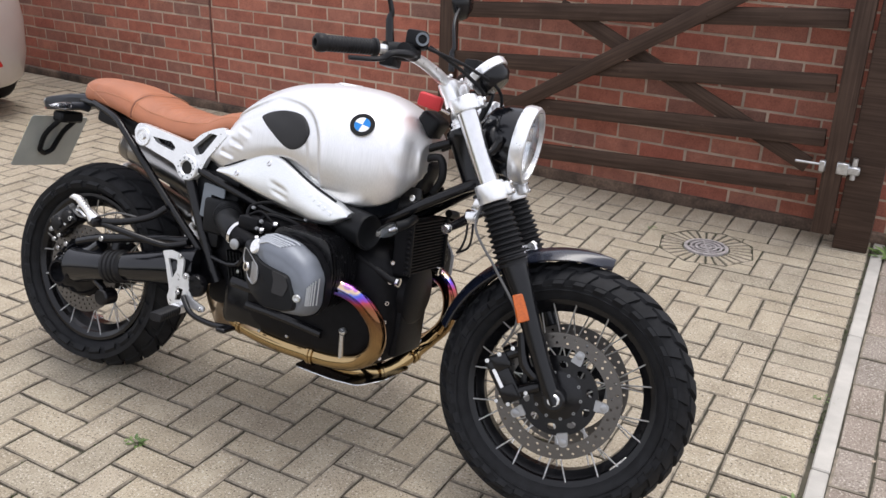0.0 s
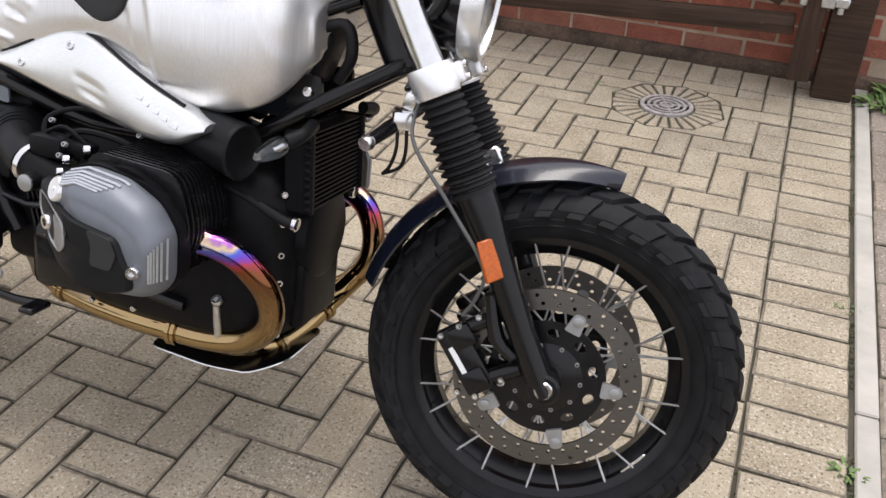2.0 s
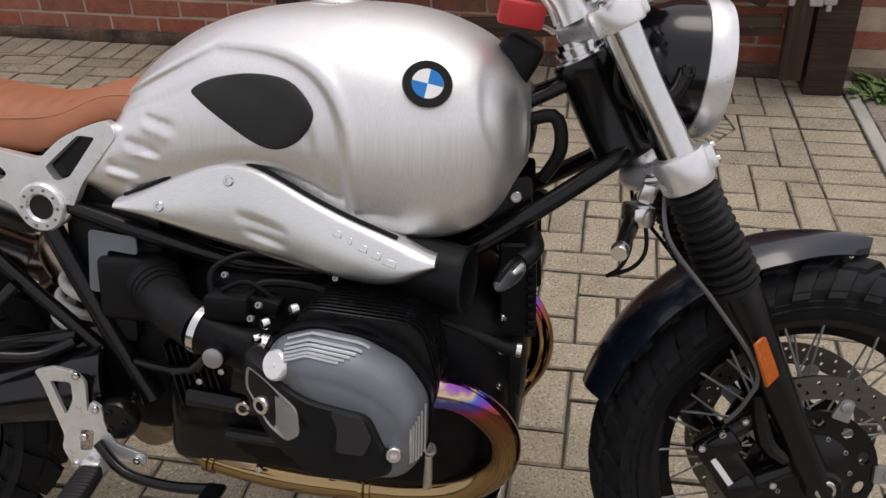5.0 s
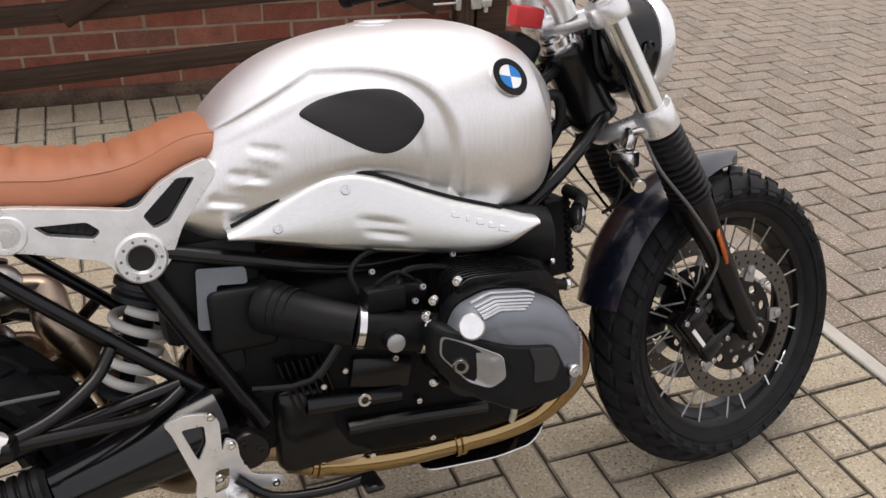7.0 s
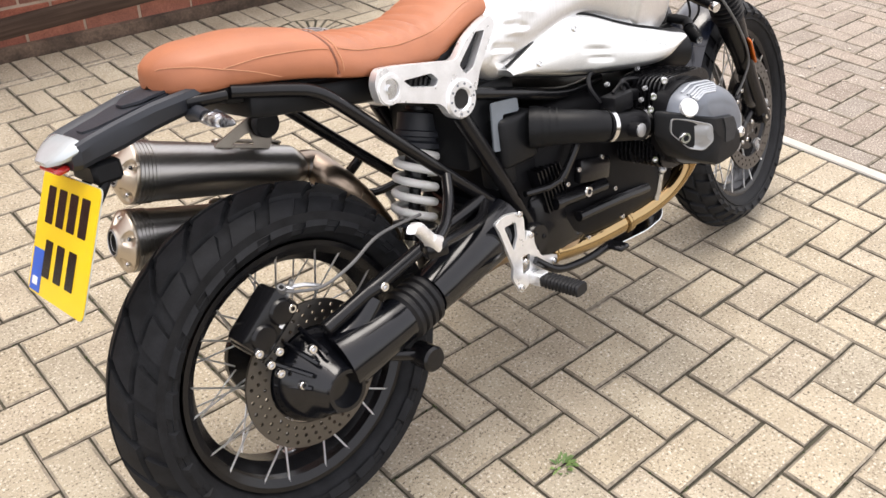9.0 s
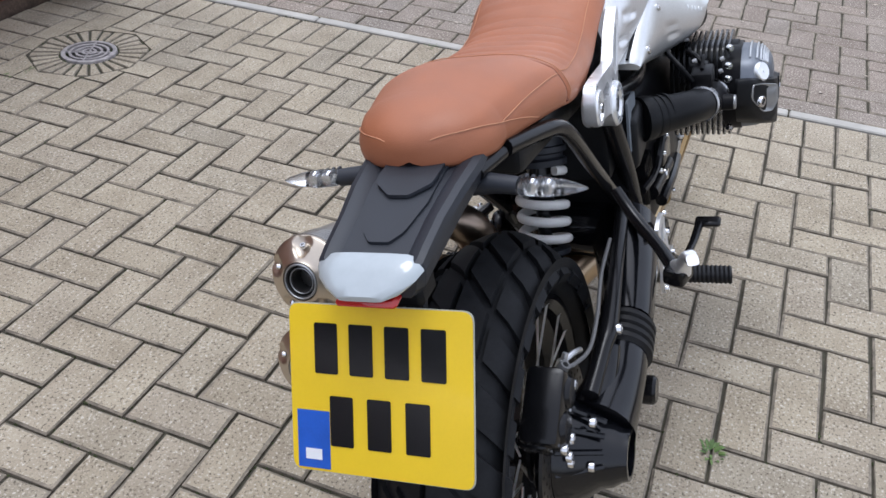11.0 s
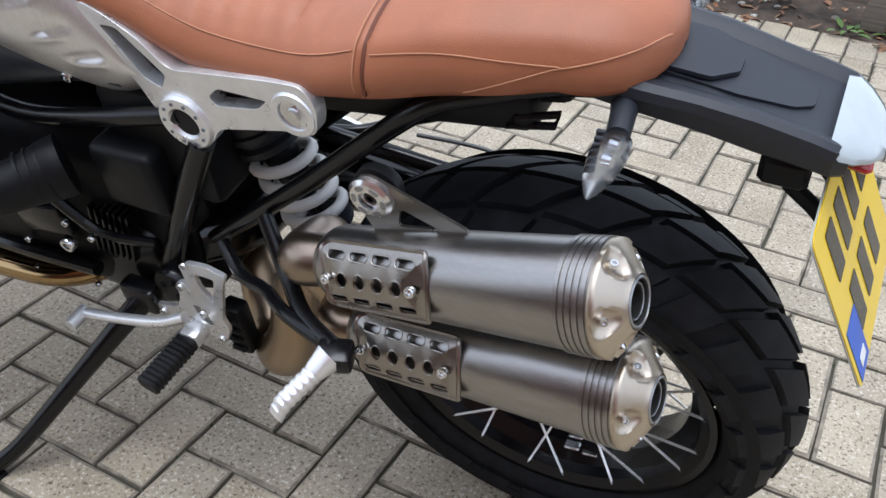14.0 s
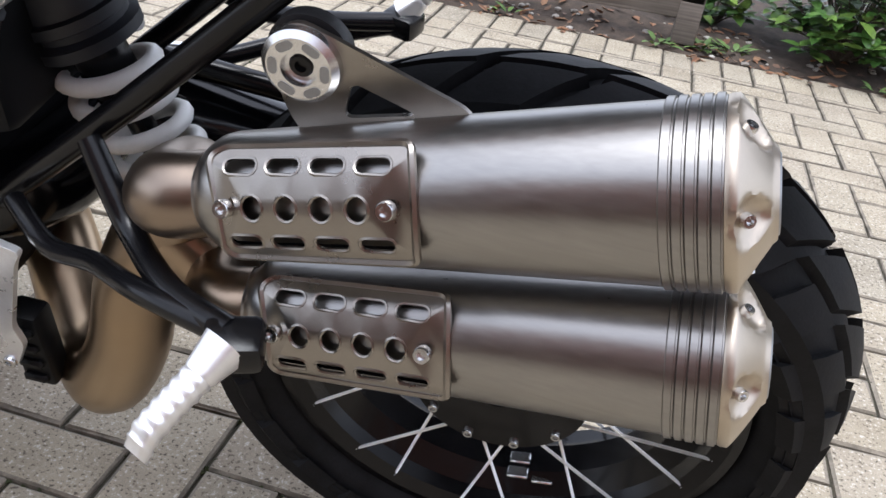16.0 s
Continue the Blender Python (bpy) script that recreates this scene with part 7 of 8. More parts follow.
for k in range(8):
    q = radians(100 + 25 * k)
    tube(bm, [Vector((0.006 + 0.082 * math.cos(q), -0.098, 0.308 + 0.082 * math.sin(q))), Vector((0.006 + 0.050 * math.cos(q), -0.160, 0.308 + 0.050 * math.sin(q)))], 0.0045, 6)
pieces("drive_rib", bm, BLACK_GLOSS, fd)
bm = B()
for x, z in ((-0.052, 0.318), (-0.02, 0.37), (-0.075, 0.345), (0.05, 0.365)):
    bolt(bm, (x, -0.142 if x > -0.06 else -0.12, z), (0, -1, 0), 0.008, 0.008)
pieces("drive_bolt", bm, STEEL, fd, "bright housing bolt")
bm = B()
tube(bm, [(0.02, -0.135, 0.385), (0.10, -0.142, 0.412), (0.135, -0.144, 0.420), (0.26, -0.135, 0.445), (0.42, -0.12, 0.470)], [0.014, 0.013, 0.015, 0.012, 0.013], 14, 4)
part("torque_arm", bm, BLACK_METAL, bike, "black torque arm strut")
bm = B()
bolt(bm, (0.133, -0.156, 0.420), (0, -1, 0), 0.009, 0.008)
part("arm_bolt", bm, STEEL, bike, "bright torque arm bolt")
bm = lathe(B(), [(0, -0.20), (0.020, -0.20), (0.024, -0.195), (0.024, -0.155), (0.018, -0.150), (0, -0.150)], (0.185, 0, 0.262), (0, 1, 0), 24)
tube(bm, [(0.185, -0.165, 0.262), (0.10, -0.150, 0.300)], [0.010, 0.012], 10)
part("paddock_bobbin", bm, BLACK_METAL, bike, "black drive bung beside the wheel")
# rear caliper
bm = B()
rot = Matrix.Rotation(radians(35), 4, "Y")
box(bm, (-0.068, -0.098, 0.432), (0.105, 0.055, 0.062), Matrix.Rotation(radians(-38), 4, "Y"), 0.010, 2)
box(bm, (-0.085, -0.088, 0.405), (0.055, 0.045, 0.055), Matrix.Rotation(radians(-38), 4, "Y"), 0.008, 2)
for u, v in ((-0.088, 0.418), (-0.048, 0.446)):
    lathe(bm, [(0, 0.008), (0.019, 0.007), (0.023, 0.002), (0.025, -0.010)], (u, -0.124, v), (0, -1, 0), 24)
rc = part("rear_caliper", bm, BLACK_METAL, bike, "black rear brake caliper")
bm = lathe(B(), [(0, 0.026), (0.004, 0.026), (0.0045, 0.016), (0.008, 0.014), (0.009, 0.0), (0, 0.0)], (-0.022, -0.110, 0.462), (0.35, -0.3, 0.9), 16)
tube(bm, [(-0.022, -0.112, 0.474), (0.006, -0.122, 0.470), (0.030, -0.126, 0.458)], 0.0042, 8, 3)
part("bleed_nipple", bm, GALV, rc, "pale bleed nipple and hose union")
bm = B()
for x, z in ((-0.105, 0.398), (-0.07, 0.385), (-0.03, 0.445), (-0.09, 0.37)):
    bolt(bm, (x, -0.124, z), (0, -1, 0), 0.008, 0.008)
pieces("caliper_bolt", bm, STEEL, rc, "bright caliper bolt")
bm = box(B(), (-0.045, -0.1265, 0.430), (0.030, 0.0012, 0.008), Matrix.Rotation(radians(-38), 4, "Y"), 0.0006)
part("maker_mark", bm, WHITE, rc, "plain pale bar in place of the maker's mark")
bm = tube(B(), [(-0.035, -0.118, 0.475), (-0.012, -0.130, 0.468), (0.03, -0.140, 0.462), (0.09, -0.140, 0.475), (0.16, -0.135, 0.50), (0.26, -0.13, 0.50)], 0.0030, 8, 6)
bolt(bm, (-0.036, -0.112, 0.470), (0, -0.6, 0.8), 0.0085, 0.018)
part("rear_brake_hose", bm, HOSE_GREY, bike, "thin grey rear brake hose")

# ---- pegs, hangers and side stand
for s in (-1, 1):
    bm = B()
    if s > 0:
        tube(bm, [(0.334, 0.12, 0.551), (0.310, 0.14, 0.521), (0.286, 0.16, 0.500), (0.235, 0.205, 0.501), (0.176, 0.235, 0.510)], [0.0095, 0.0105, 0.0105, 0.0105, 0.011], 12, 4)
        tube(bm, [(0.419, 0.12, 0.470), (0.373, 0.15, 0.457), (0.319, 0.17, 0.473), (0.255, 0.21, 0.499), (0.176, 0.235, 0.506)], 0.0088, 12, 4)
    else:
      tube(bm, [(0.334, s * 0.130, 0.548), (0.305, s * 0.160, 0.518), (0.250, s * 0.205, 0.497), (0.195, s * 0.236, 0.490)], [0.0095, 0.0100, 0.0100, 0.011], 12, 4)
      tube(bm, [(0.419, s * 0.130, 0.466), (0.373, s * 0.160, 0.452), (0.300, s * 0.198, 0.466), (0.195, s * 0.236, 0.486)], 0.0095, 12, 4)
    box(bm, (0.188, s * 0.242, 0.488) if s < 0 else (0.172, 0.241, 0.506), (0.040, 0.034, 0.026), Matrix.Rotation(s * 0.3, 4, "Z"), 0.006, 2)
    hg = part("pillion_hanger", bm, BLACK_METAL, bike, "black tubular pillion peg hanger")
    d = Vector((0.40, 0.85, -0.32)).normalized() if s > 0 else Vector((-0.62, s * 0.25, 0.68)).normalized()
    o = Vector((0.188, s * 0.246, 0.490)) if s < 0 else Vector((0.174, 0.248, 0.506))
    up = Vector((0, 0, 1)) - d * d.z
    up.normalize()
    bm = B()
    sd2 = d.cross(up)
    rings = []
    for k in range(41):
        t = k / 40
        tooth = 0.0015 if k % 4 in (1, 2) and 0.3 < t < 0.95 else 0.0
        ww = (0.0145 - 0.012 * t if t < 0.3 else 0.0105 - 0.002 * t) + tooth * 0.3
        hh = (0.0080 if t > 0.3 else 0.015 - 0.022 * t) + tooth
        bend = up * (-0.010 * max(0, t - 0.75) ** 2 * 16)
        c = o + d * (0.086 * t) + bend + Vector((0, 0, 0.006))
        rings.append([c + sd2 * (ww * math.copysign(abs(math.cos(q)) ** 0.5, math.cos(q))) + up * (hh * math.copysign(abs(math.sin(q)) ** 0.5, math.sin(q))) for q in [2 * math.pi * j / 16 for j in range(16)]])
    loft(bm, rings)
    part("pillion_peg", bm, PEG, hg, "ribbed bright alloy pillion peg", angle=35)
    # rider's bracket and peg
    out = rounded2([(0.362, 0.462), (0.372, 0.445), (0.398, 0.360), (0.392, 0.338), (0.410, 0.300), (0.432, 0.308), (0.455, 0.328), (0.520, 0.322), (0.524, 0.338), (0.478, 0.352), (0.462, 0.385), (0.462, 0.410), (0.445, 0.420), (0.438, 0.398), (0.440, 0.450), (0.425, 0.465), (0.392, 0.470)], 0.007, 3)
    hole = rounded2([(0.385, 0.448), (0.418, 0.448), (0.418, 0.420), (0.404, 0.392)], 0.006, 3)
    hole2 = rounded2([(0.425, 0.372), (0.446, 0.372), (0.440, 0.340), (0.420, 0.335)], 0.005, 3)
    bm = plate(B(), out, [hole, hole2], 0.007, side(s * 0.178, s))
    rb = part("foot_bracket", bm, CAST, bike, "silver cast footrest bracket", angle=30)
    soften(rb, 0.0016)
    rb.matrix_basis = Matrix.Translation((0.035, -0.028, -0.015) if s > 0 else (0.022, 0, -0.020))
    bm = B()
    for x, z in ((0.452, 0.408), (0.510, 0.330), (0.428, 0.460), (0.412, 0.312), (0.43, 0.36)):
        bolt(bm, (x, s * 0.185, z), (0, s, 0), 0.0065, 0.005)
    pieces("bracket_bolt", bm, STEEL, rb, "bright bracket bolt")
    bm = lathe(B(), [(0, 0.160), (0.030, 0.160), (0.032, 0.166), (0.032, 0.176), (0.028, 0.182), (0, 0.182)], (0.478, 0, 0.388), (0, s, 0), 28)
    for k in range(3):
        q = 2 * math.pi * k / 3
        bolt(bm, (0.478 + 0.016 * math.cos(q), s * 0.182, 0.388 + 0.016 * math.sin(q)), (0, s, 0), 0.005, 0.003)
    part("pivot_cap", bm, BLACK_METAL, rb, "black swing arm pivot cap")
    d = Vector((0.10, s * 0.96, -0.06)).normalized()
    o = Vector((0.448, s * 0.190, 0.322))
    up = Vector((0, 0, 1))
    sd2 = d.cross(up).normalized()
    bm = B()
    rings = []
    for k in range(23):
        t = k / 22
        hh = 0.0105 + (0.0022 if k % 2 and 0.12 < t < 0.97 else 0)
        ww = 0.017 + (0.0015 if k % 2 else 0)
        c = o + d * (0.022 + 0.085 * t)
        rings.append([c + sd2 * (ww * math.copysign(abs(math.cos(q)) ** 0.5, math.cos(q))) + up * (hh * math.copysign(abs(math.sin(q)) ** 0.5, math.sin(q))) for q in [2 * math.pi * j / 16 for j in range(16)]])
    loft(bm, rings)
    part("rider_peg", bm, BOOT, rb, "ribbed black rubber footrest", angle=35)
    bm = box(B(), o + d * 0.008, (0.030, 0.032, 0.026), None, 0.005, 2)
    part("peg_clevis", bm, CAST, rb, "silver footrest clevis")
# brake pedal and gear lever
bm = tube(B(), [(0.475, -0.190, 0.335), (0.52, -0.205, 0.300), (0.59, -0.215, 0.292), (0.655, -0.222, 0.298)], [0.008, 0.008, 0.008, 0.009], 10, 4)
box(bm, (0.665, -0.238, 0.300), (0.03, 0.05, 0.012), None, 0.004)
part("brake_pedal", bm, BLACK_METAL, bike, "black brake pedal")
bm = tube(B(), [(0.455, 0.195, 0.385), (0.50, 0.205, 0.365), (0.58, 0.212, 0.345), (0.635, 0.218, 0.338)], 0.008, 10, 4)
tube(bm, [(0.635, 0.212, 0.338), (0.635, 0.245, 0.338)], 0.010, 10)
part("gear_lever", bm, CAST, bike, "silver gear lever")
FOOT = Vector((0.786, 0.408, 0.087))
bm = tube(B(), [(0.585, 0.150, 0.318), (0.60, 0.175, 0.300), (0.66, 0.255, 0.225), (0.735, 0.355, 0.132), FOOT + Vector((-0.01, -0.012, 0.010))], [0.020, 0.018, 0.015, 0.0135, 0.014], 12, 4)
box(bm, (0.585, 0.150, 0.325), (0.06, 0.03, 0.05), None, 0.008, 2)
stand = part("side_stand", bm, BLACK_METAL, bike, "black side stand, folded out and bearing on the paving")
bm = box(B(), FOOT + Vector((0.012, 0.004, -0.001)), (0.078, 0.042, 0.011), Matrix.Rotation(radians(14), 4, "X"), 0.005, 2)
part("stand_foot", bm, BLACK_METAL, stand, "flat stand foot")

# ---- tail: plastic unit, lamp, indicators, plate
bm = B()
rings = []
for x, w, zt, zb in ((0.09, 0.064, 0.795, 0.764), (0.02, 0.072, 0.796, 0.762), (-0.035, 0.075, 0.794, 0.757), (-0.09, 0.070, 0.788, 0.748), (-0.14, 0.064, 0.778, 0.735), (-0.185, 0.062, 0.768, 0.728), (-0.204, 0.061, 0.7625, 0.724), (-0.216, 0.054, 0.756, 0.724)):
    rings.append([Vector((x, 0.008 + w * c, z)) for c, z in ((-1, zt - 0.012), (-0.97, zt - 0.003), (-0.86, zt), (-0.72, zt - 0.002), (-0.62, zt - 0.006), (0, zt - 0.007), (0.62, zt - 0.006), (0.72, zt - 0.002), (0.86, zt), (0.97, zt - 0.003), (1, zt - 0.012), (0.93, zb + 0.008), (0.80, zb), (-0.80, zb), (-0.93, zb + 0.008))])
loft(bm, rings)
tail = part("tail_unit", bm, TAIL_PLASTIC, bike, "slate black plastic tail unit", angle=25)
TAIL_SHIFT = Matrix.Translation((-0.046, -0.006, 0.018))
tail.matrix_basis = TAIL_SHIFT
bm = plate(B(), rounded2([(-0.02, -0.039), (-0.115, -0.036), (-0.162, -0.024), (-0.178, -0.012), (-0.178, 0.012), (-0.162, 0.024), (-0.115, 0.036), (-0.02, 0.039)], 0.004, 3), [], 0.005, lambda u, v, w: Vector((u, v + 0.008, 0.7895 + min(0, u + 0.05) * 0.22 + w)))
part("tail_ridge", bm, TAIL_PLASTIC, tail, "raised chevron panel", angle=25)
bm = plate(B(), rounded2([(0.0, -0.037), (-0.080, -0.0355), (-0.092, -0.033), (-0.112, -0.012), (-0.112, 0.012), (-0.092, 0.033), (-0.080, 0.0355), (0.0, 0.037)], 0.003, 3), [], 0.004, lambda u, v, w: Vector((u, v + 0.008, 0.7945 + min(0, u + 0.05) * 0.20 + w)))
part("tail_step", bm, TAIL_PLASTIC, tail, "raised step under the seat end", angle=25)
bm = B()
rings = []
for x, w, zt, zb in ((-0.198, 0.0555, 0.7655, 0.748), (-0.208, 0.0605, 0.7635, 0.743), (-0.220, 0.054, 0.757, 0.739), (-0.232, 0.042, 0.749, 0.736), (-0.242, 0.026, 0.741, 0.735)):
    rings.append([Vector((x, 0.008 + w * c, zb + (zt - zb) * q)) for c, q in ((-1, 0.45), (-0.95, 0.75), (-0.75, 0.95), (-0.4, 1.0), (0.4, 1.0), (0.75, 0.95), (0.95, 0.75), (1, 0.45), (0.9, 0.1), (0.6, 0.0), (-0.6, 0.0), (-0.9, 0.1))])
loft(bm, rings)
tl = part("tail_lamp", bm, LAMP_LENS, bike, "whitish clear tail lamp lens", angle=50)
tl.matrix_basis = TAIL_SHIFT
bm = box(B(), (-0.226, 0.008, 0.727), (0.022, 0.070, 0.010), Matrix.Rotation(radians(-8), 4, "Y"), 0.004)
part("red_lens", bm, RED_LENS, tl, "red lower lens")
for s in (-1, 1):
    bm = tube(B(), [(-0.055, s * 0.055, 0.783), (-0.060, s * 0.085, 0.785), (-0.064, s * 0.112, 0.784)], [0.015, 0.0115, 0.0105], 12, 3)
    ind = part("rear_indicator", bm, TAIL_PLASTIC, bike, "clear-lensed rear indicator on a black stalk")
    ind.matrix_basis = Matrix.Translation((-0.018, 0.001, -0.003 + s * 0.006))
    o = Vector((-0.064, s * 0.110, 0.784))
    d = Vector((0.0, s * 0.99, -0.04)).normalized()
    a, b = frame_along(d)
    rings = []
    for t, r in ((0, 0.010), (0.006, 0.0145), (0.03, 0.0165), (0.055, 0.0125), (0.072, 0.006), (0.08, 0.0015)):
        rings.append([o + d * t + r * (math.cos(q) * a + 0.62 * math.sin(q) * b) for q in [2 * math.pi * j / 16 for j in range(16)]])
    g = part("indicator_lens", loft(B(), rings), IND_LENS, ind, "clear pointed indicator lens")
    g.visible_shadow = False
    bm = B()
    for t in (0.018, 0.036):
        lathe(bm, [(0, 0.010), (0.006, 0.009), (0.008, 0.002), (0, 0.0)], o + d * t + Vector((0.004, 0, 0)), (-1, 0, 0), 12)
    part("indicator_bulb", bm, REFLECTOR, ind)
    bm = tube(B(), [(0.02, s * 0.07, 0.772), (-0.04, s * 0.058, 0.775)], 0.010, 10)
    part("tail_stay", bm, BLACK_METAL, tail)
    bm = B()
    for k in range(6):
        box(bm, o + d * (0.008 + 0.008 * k) + Vector((0.0128 - 0.0010 * k, 0, 0)), (0.008, 0.0045, 0.016 - 0.001 * k), None, 0.001)
    part("indicator_back", bm, TAIL_PLASTIC, ind, "black ribbed lens back")
# plate and its holder; its characters are left as plain bars
PT, PB_ = Vector((-0.250, 0.006, 0.721)), Vector((-0.332, 0.006, 0.552))
pd = (PB_ - PT).normalized()
pn = Vector((pd.z, 0, -pd.x))
if pn.x > 0:
    pn = -pn
pc = (PT + PB_) / 2


def plate_at(u, v, w):
    return pc + Vector((0, u, 0)) - pd * v + pn * w


bm = plate(B(), rounded2([(-0.108, -0.094), (0.108, -0.094), (0.108, 0.094), (-0.108, 0.094)], 0.012, 4), [], 0.0015, plate_at)
np_ = part("number_plate", bm, PLATE_BACK, bike, "yellow rear plate seen grey from behind, characters as plain bars")
bm = plate(B(), rounded2([(-0.107, -0.093), (0.107, -0.093), (0.107, 0.093), (-0.107, 0.093)], 0.012, 4), [], 0.0012, lambda u, v, w: plate_at(u, v, w + 0.0017))
part("plate_face", bm, YELLOW, np_, "yellow reflective face")
for row in (0.045, -0.035):
    for k in range(4 if row > 0 else 3):
        u = 0.062 - 0.042 * k if row > 0 else 0.045 - 0.045 * k
        bm = plate(B(), rounded2([(u - 0.014, row - 0.028), (u + 0.014, row - 0.028), (u + 0.014, row + 0.028), (u - 0.014, row + 0.028)], 0.002, 2), [], 0.0006, lambda a1, b1, w: plate_at(a1, b1, w + 0.0031))
        part("plate_bar", bm, BLACK_GLOSS, np_, "plain black bar")
bm = plate(B(), [(0.060, -0.090), (0.100, -0.090), (0.100, -0.025), (0.060, -0.025)], [], 0.0006, lambda a1, b1, w: plate_at(a1, b1, w + 0.0031))
bb = part("blue_band", bm, BLUE, np_, "blue band")
bm = plate(B(), [(0.070, -0.080), (0.090, -0.080), (0.090, -0.068), (0.070, -0.068)], [], 0.0006, lambda a1, b1, w: plate_at(a1, b1, w + 0.0039))
part("band_bar", bm, WHITE, bb)
bm = B()
back_of = lambda u, v, w=-0.0105: plate_at(u, v, w)
for s in (-1, 1):
    tube(bm, [(-0.207, s * 0.030, 0.730), (-0.222, s * 0.030, 0.708), back_of(s * 0.03 - 0.012, 0.055, -0.018), back_of(s * 0.03 - 0.012, 0.02), back_of(s * 0.024 - 0.012, -0.025)], 0.008, 8, 4)
tube(bm, [back_of(-0.036, -0.025), back_of(-0.012, -0.04), back_of(0.012, -0.025)], 0.008, 8, 3)
box(bm, (-0.215, 0.002, 0.726), (0.045, 0.085, 0.034), None, 0.006)
part("plate_holder", bm, PLASTIC, bike, "black looped plate holder")
# small dark bracket under the tail on the left, luggage loop
bm = tube(B(), [(-0.02, 0.08, 0.768), (0.02, 0.09, 0.762), (0.03, 0.09, 0.75), (-0.015, 0.082, 0.755)], 0.004, 8, closed=True)
part("strap_loop", bm, BLACK_METAL, bike, "small black strap loop")
# plug-shaped red webbing fob on the tank by the steering head
fob = tagged(part("key_fob", box(B(), (0, 0, 0), (0.062, 0.024, 0.034), None, 0.006, 2), RED_TAG), "red webbing key fob hanging at the ignition", "key fob")
fob.matrix_basis = BIKE @ pose(1.055, -0.035, 0.955, 8, 10, 12)
bm = tube(B(), [(1.03, -0.03, 0.948), (1.075, -0.02, 0.94), (1.10, -0.01, 0.93)], 0.004, 8, 3)
part("key_ring", bm, STEEL, bike, "key ring at the ignition")

# ---------------------------------------------------------------- planting bed along the far edge of the paving
BED_Y = -2.49
rng = random.Random(5)


def bed_height(x, y):
    d = min(1.0, max(0.0, (BED_Y - y) / 0.25))
    return -0.004 + 0.035 * d + 0.012 * math.sin(5 * x + 2 * y) * d + 0.008 * math.sin(13 * x - 9 * y) * d


bm = B()
nx, ny = 150, 34
grid = []
for i in range(nx + 1):
    x = -5.6 + 9.6 * i / nx
    row = []
    for j in range(ny + 1):
        y = BED_Y - 1.7 * (j / ny) ** 1.4
        jig = rng.uniform(-0.006, 0.006) if 0 < j else -0.004
        row.append(bm.verts.new((x + rng.uniform(-0.01, 0.01), y + (0.012 * math.sin(9 * x) + rng.uniform(-0.004, 0.006) if j == 0 else 0), bed_height(x, y) + jig)))
    grid.append(row)
for i in range(nx):
    for j in range(ny):
        bm.faces.new((grid[i][j], grid[i][j + 1], grid[i + 1][j + 1], grid[i + 1][j]))
tagged(part("soil", bm, SOIL, None, angle=80), "dark damp soil of a planting bed", "soil", "", "structure")


def leaf_mesh(bm, base, d, up, length, wide, fold=0.25, droop=0.3, steps=4):
    """One pointed leaf, folded along its midrib."""
    d = d.normalized()
    sidew = d.cross(up).normalized()
    nrm = sidew.cross(d).normalized()
    mids, lefts, rights = [], [], []
    for k in range(steps + 1):
        t = k / steps
        w = wide * math.sin(math.pi * min(1, t * 0.92 + 0.04)) ** 0.75 * (1 - 0.25 * t)
        c = base + d * (length * t) - nrm * (droop * length * t * t)
        mids.append(bm.verts.new(c))
        if 0 < k < steps:
            lefts.append(bm.verts.new(c + sidew * w + nrm * (fold * w)))
            rights.append(bm.verts.new(c - sidew * w + nrm * (fold * w)))
    for s in (lefts, rights):
        bm.faces.new((mids[0], mids[1], s[0]))
        for k in range(1, steps - 1):
            bm.faces.new((mids[k], mids[k + 1], s[k], s[k - 1]))
        bm.faces.new((mids[steps - 1], mids[steps], s[steps - 2]))


def shrub(x, y, radius, height, count, size, label, lean=(0, 0), low=0.05):
    """A leafy evergreen shrub: stems from one root and whorls of leaves at their ends."""
    r = random.Random(int(1000 * x + 77 * y))
    ob = new("shrub")
    tagged(ob, label, "shrub")
    ob.matrix_basis = pose(x, y, bed_height(x, y) - 0.01)
    stems, leaves = B(), B()
    for k in range(count):
        a = r.uniform(0, 2 * math.pi)
        f = 0.35 + 0.65 * r.random() ** 0.6
        h = low + (height - low) * (1 - f * f * 0.35) * r.random() ** 0.8
        tip = Vector((radius * f * math.cos(a) + lean[0] * h, radius * f * math.sin(a) + lean[1] * h, h))
        mid = Vector((tip.x * 0.45, tip.y * 0.45, tip.z * 0.6))
        tube(stems, [(0.02 * math.cos(a), 0.02 * math.sin(a), 0.0), mid, tip], [0.004, 0.003, 0.0015], 5, 3)
        out = Vector((math.cos(a) * (0.3 + f), math.sin(a) * (0.3 + f), 0.55))
        for q in range(r.randint(7, 11)):
            b = r.uniform(0, 2 * math.pi)
            e = Vector((math.cos(b), math.sin(b), r.uniform(-0.1, 0.6)))
            dirn = (out.normalized() * 0.55 + e).normalized()
            leaf_mesh(leaves, tip - out.normalized() * r.uniform(0, 0.10), dirn, Vector((0.1, 0.1, 1)), size * r.uniform(0.7, 1.15), size * r.uniform(0.25, 0.33), 0.18, r.uniform(0.15, 0.5))
    tagged(part("stem", stems, GREY_WOOD, ob, "thin brown stems"), "", "", "", "stuff")
    tagged(part("foliage", leaves, LAUREL, ob, "glossy pointed green leaves", angle=30), "", "", "", "stuff")
    return ob


